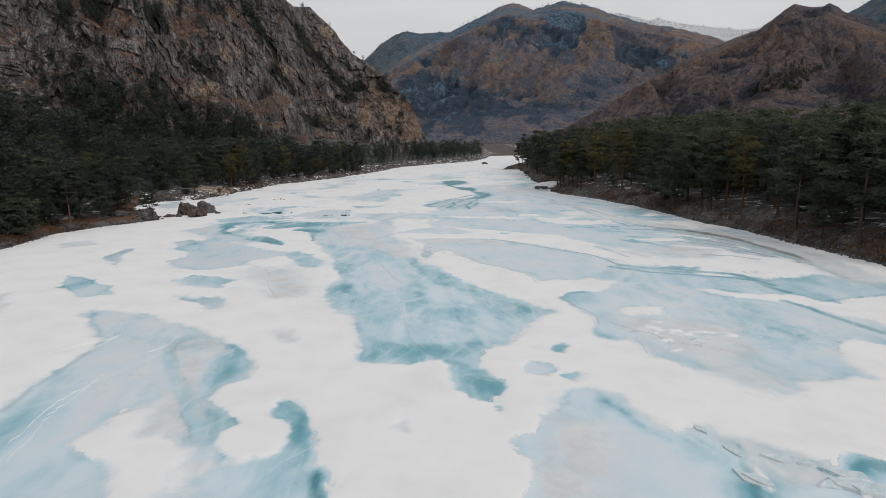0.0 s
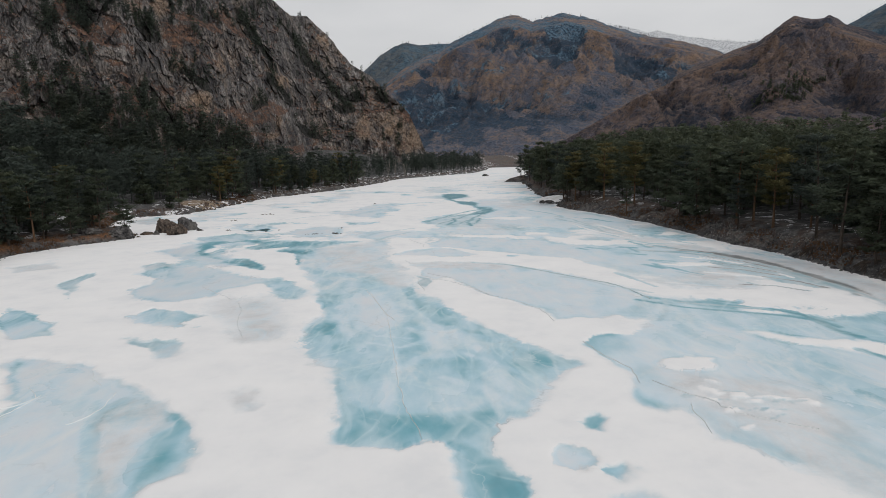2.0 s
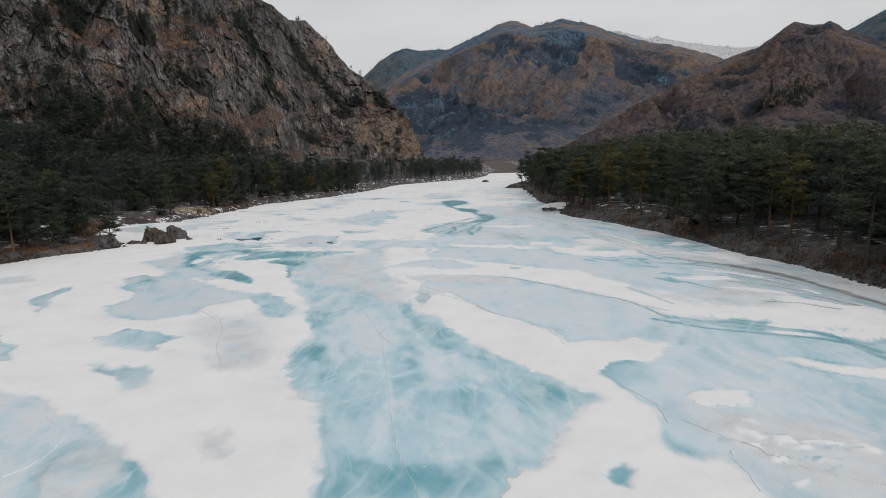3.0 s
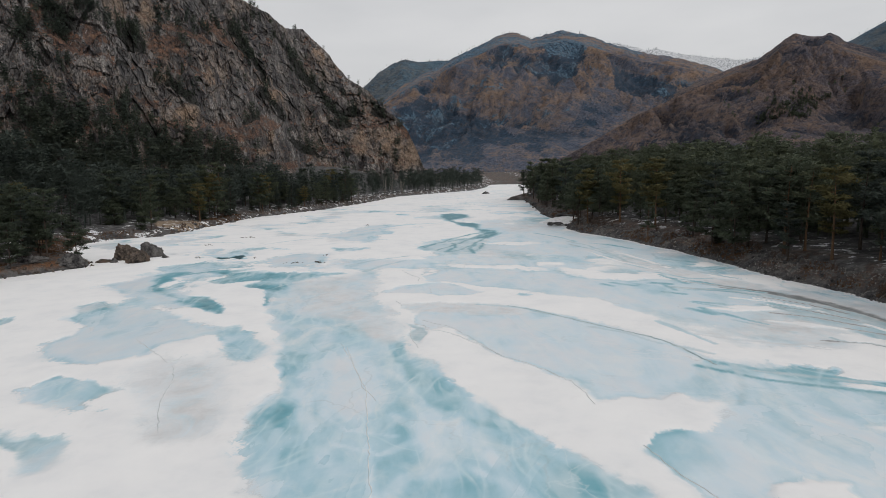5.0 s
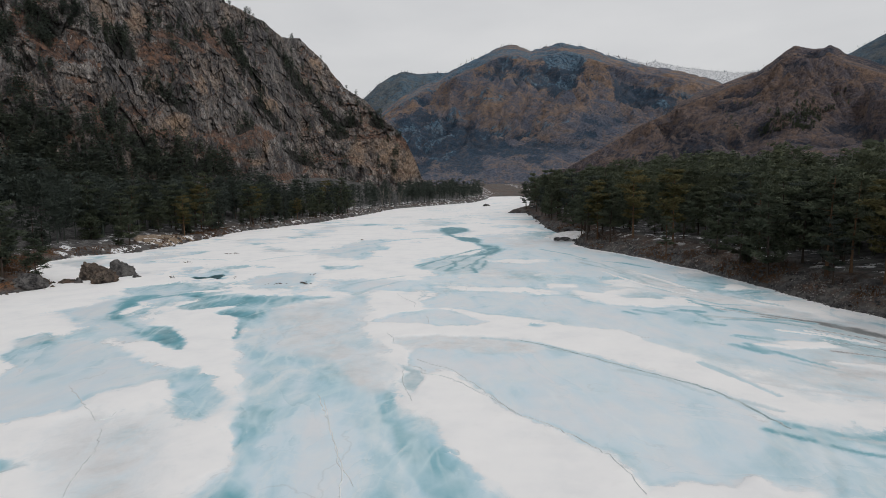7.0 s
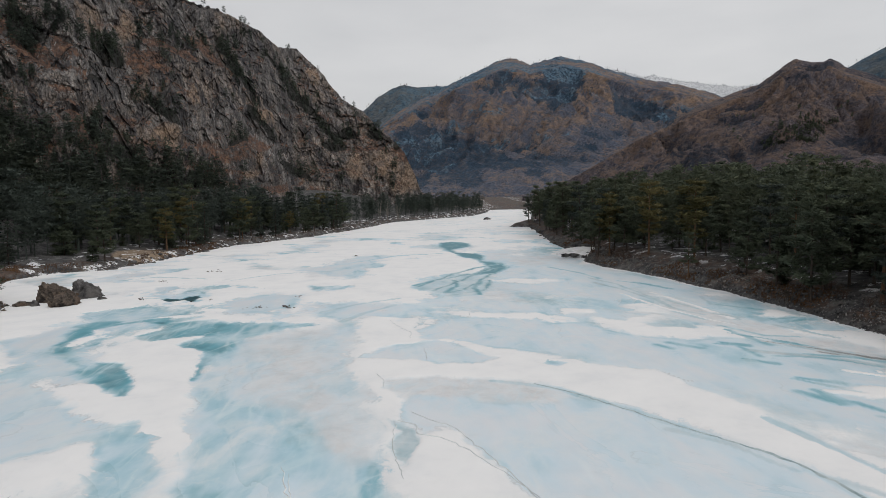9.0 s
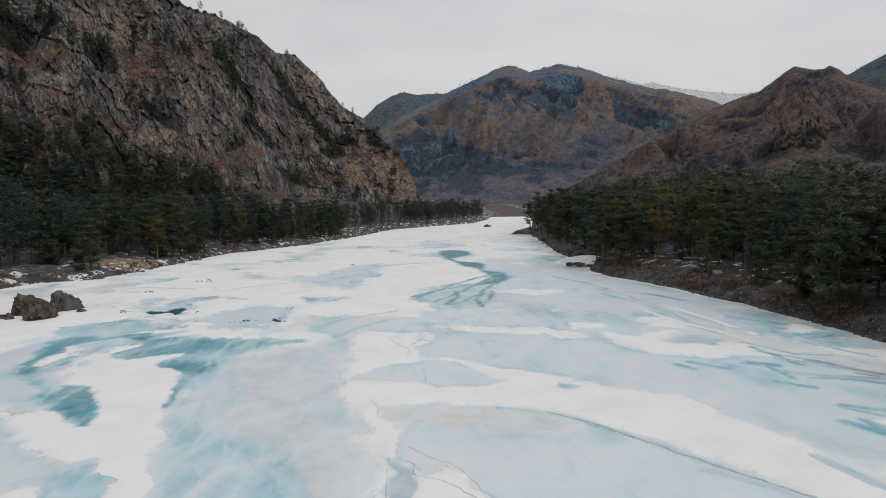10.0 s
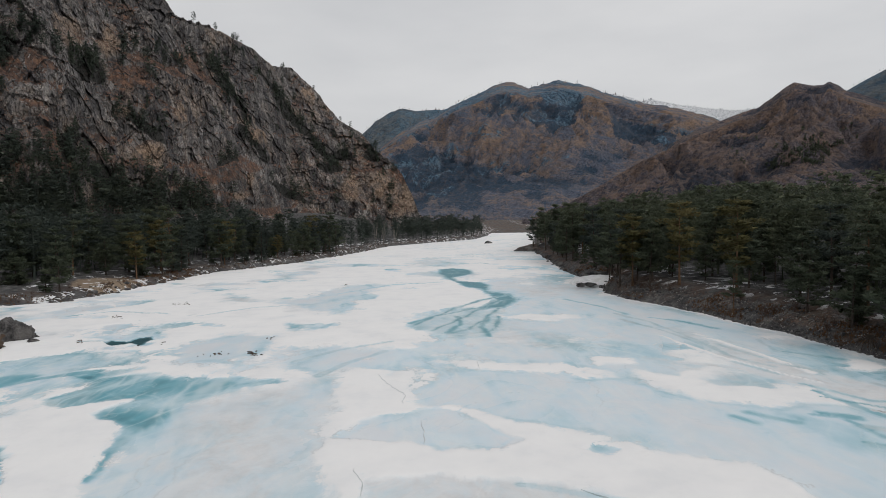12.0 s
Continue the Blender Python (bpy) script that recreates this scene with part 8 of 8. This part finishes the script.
crack(CRACK_GREY, 0.2, [(5.7, 85.0), (7.7, 83.0), (9.4, 80.1), (10.5, 77.8), (11.0, 74.9), (11.2, 72.9)])
crack(CRACK_GREY, 0.14, [(-2.1, 99.4), (1.4, 95.9), (3.8, 90.2), (5.7, 85.0)])
crack(CRACK_GREY, 0.16, [(-2.9, 97.6), (-1.6, 96.8), (-1.3, 94.8), (0.6, 93.9), (2.1, 91.8), (3.3, 89.6), (4.4, 88.1), (5.7, 85.2)])
crack(CRACK_GREY, 0.12, [(-3.1, 97.6), (-3.0, 93.0), (-2.0, 87.9)])
crack(CRACK_GREY, 0.15, [(12.6, 66.1), (13.5, 61.7), (14.7, 59.0), (14.4, 55.9)])
crack(CRACK_GREY, 0.16, [(15.4, 56.4), (16.8, 54.0), (18.1, 52.4), (18.9, 50.3), (20.2, 49.3), (22.7, 47.7)])
crack(CRACK_WHITE, 0.16, [(16.7, 52.3), (16.3, 50.8), (16.3, 49.5), (16.0, 47.3)])
crack(CRACK_WHITE, 0.15, [(-9.0, 88.9), (-5.7, 76.1), (-3.9, 61.6), (-3.6, 58.5), (-2.7, 52.7), (-2.0, 50.0), (-1.4, 47.6)])
crack(CRACK_WHITE, 0.16, [(-24.5, 50.6), (-23.8, 52.1), (-23.7, 53.7), (-24.1, 56.2)])
crack(CRACK_WHITE, 0.12, [(-28.5, 61.1), (-26.9, 58.6), (-26.0, 57.8)])
crack(CRACK_WHITE, 0.14, [(-24.3, 32.6), (-24.6, 35.0), (-25.5, 38.5), (-25.5, 42.7), (-25.7, 45.8)])
crack(CRACK_WHITE, 0.12, [(-31.6, 58.1), (-29.4, 55.4), (-30.2, 48.8)])
crack(CRACK_GREY, 0.14, [(-1.3, 119.4), (-1.0, 116.1), (-1.0, 113.8)])
crack(CRACK_GREY, 0.16, [(-5.5, 109.7), (-4.8, 107.7), (-4.6, 105.6)])
crack(CRACK_GREY, 0.14, [(-6.0, 133.9), (-4.5, 129.6), (-3.0, 126.6), (-3.0, 123.5)])
crack(CRACK_GREY, 0.18, [(4.6, 139.4), (4.6, 135.6)])
crack(CRACK_WHITE, 0.2, [(-25.5, 34.6), (-25.6, 36.1), (-26.0, 37.9), (-26.2, 39.7), (-26.2, 41.1), (-25.9, 42.3), (-25.6, 43.3)])
crack(CRACK_WHITE, 0.14, [(-32.4, 50.5), (-31.0, 52.8), (-29.8, 54.2), (-29.4, 55.9)])


def ice_plate(seed, x, y, size, turn, tilt):
    """A thin broken plate of ice pushed up from the river."""
    r = np.random.default_rng(seed)
    n = 6
    w = np.sort(r.random(n)) * 2 * math.pi
    rim = [(size * (0.7 + 0.5 * r.random()) * math.cos(q), 0.45 * size * (0.7 + 0.5 * r.random()) * math.sin(q)) for q in w]
    verts = [(a, c, 0.10) for a, c in rim] + [(1.06 * a, 1.06 * c, -0.10) for a, c in rim]
    faces = [tuple(range(n)), tuple(range(2 * n - 1, n - 1, -1))] + [(k, k + n, (k + 1) % n + n, (k + 1) % n) for k in range(n)]
    ob = new("ice_plate", mesh_from("ice_plate", verts, faces, SLAB))
    ob.matrix_basis = pose(x, y, ice_height(x, y) + 0.02, tilt, 0, turn)
    return tagged(ob, "thin broken plate of pale river ice", "ice", "broken ice plates")


ice_plate(900, 15.1, 29.1, 1.2, -60, 4)
ice_plate(901, 15.5, 28.7, 0.9, -55, -5)
ice_plate(902, 20.0, 28.9, 1.3, -50, 7)
ice_plate(903, 19.9, 27.9, 1.7, -50, 4)
ice_plate(904, 20.3, 27.1, 1.2, -48, -5)
ice_plate(905, 18.8, 28.1, 0.8, 20, 7)
ice_plate(906, 17.7, 30.7, 1.0, -20, 4)
ice_plate(907, 18.7, 30.2, 0.8, -25, -5)
ice_plate(908, 15.6, 31.7, 0.7, -70, 7)
ice_plate(909, 14.9, 34.3, 0.6, -60, 4)


def driftwood(seed, x, y, turn):
    r = np.random.default_rng(seed)
    root = tagged(new("driftwood"), "tangle of dark driftwood sticks frozen on the snow", "driftwood", "driftwood on the ice")
    for _ in range(5):
        a = Vector((0.55 * r.normal(), 0.4 * r.normal(), 0.03))
        d = Vector((r.normal(), r.normal(), 0.12 * abs(r.normal()))).normalized() * (0.3 + 0.45 * r.random())
        o = new("stick", mesh_from("stick", *tube([a, a + 0.6 * d + Vector((0, 0.08, 0.03)), a + d], [0.06, 0.05, 0.02], 5), TWIG))
        o.parent = root
    root.matrix_basis = pose(x, y, ice_height(x, y), 0, 0, turn)
    return root


DRIFTS = [(-47.7, 189.3), (-53.3, 174.8), (-26.4, 145.2), (-22.6, 145.2), (-21.5, 144.8), (-22.7, 154.6), (-47.8, 153.9), (-21.4, 219.3)]
for k, (dx, dy) in enumerate(DRIFTS):
    driftwood(800 + k, dx, dy, 57 * k)
srng = np.random.default_rng(9)
for cx, cy, many in ((-48.3, 189.4, 5), (-22.1, 145.8, 5), (-26.4, 145.2, 4), (-53.3, 174.8, 2), (-36.0, 152.0, 3)):
    for k in range(many):
        ob = new("debris", ROCKS[k % 8])
        ob.matrix_basis = pose(cx + 1.6 * srng.normal(), cy + 1.2 * srng.normal(), 0.10, 0, 0, 360 * srng.random()) @ Matrix.Diagonal((0.5, 0.22, 0.25, 1)) @ Matrix.Scale(0.35 + 0.5 * srng.random(), 4)
        tagged(ob, "dark crumb of driftwood or dirty ice on the snow", "debris", "debris on the ice")
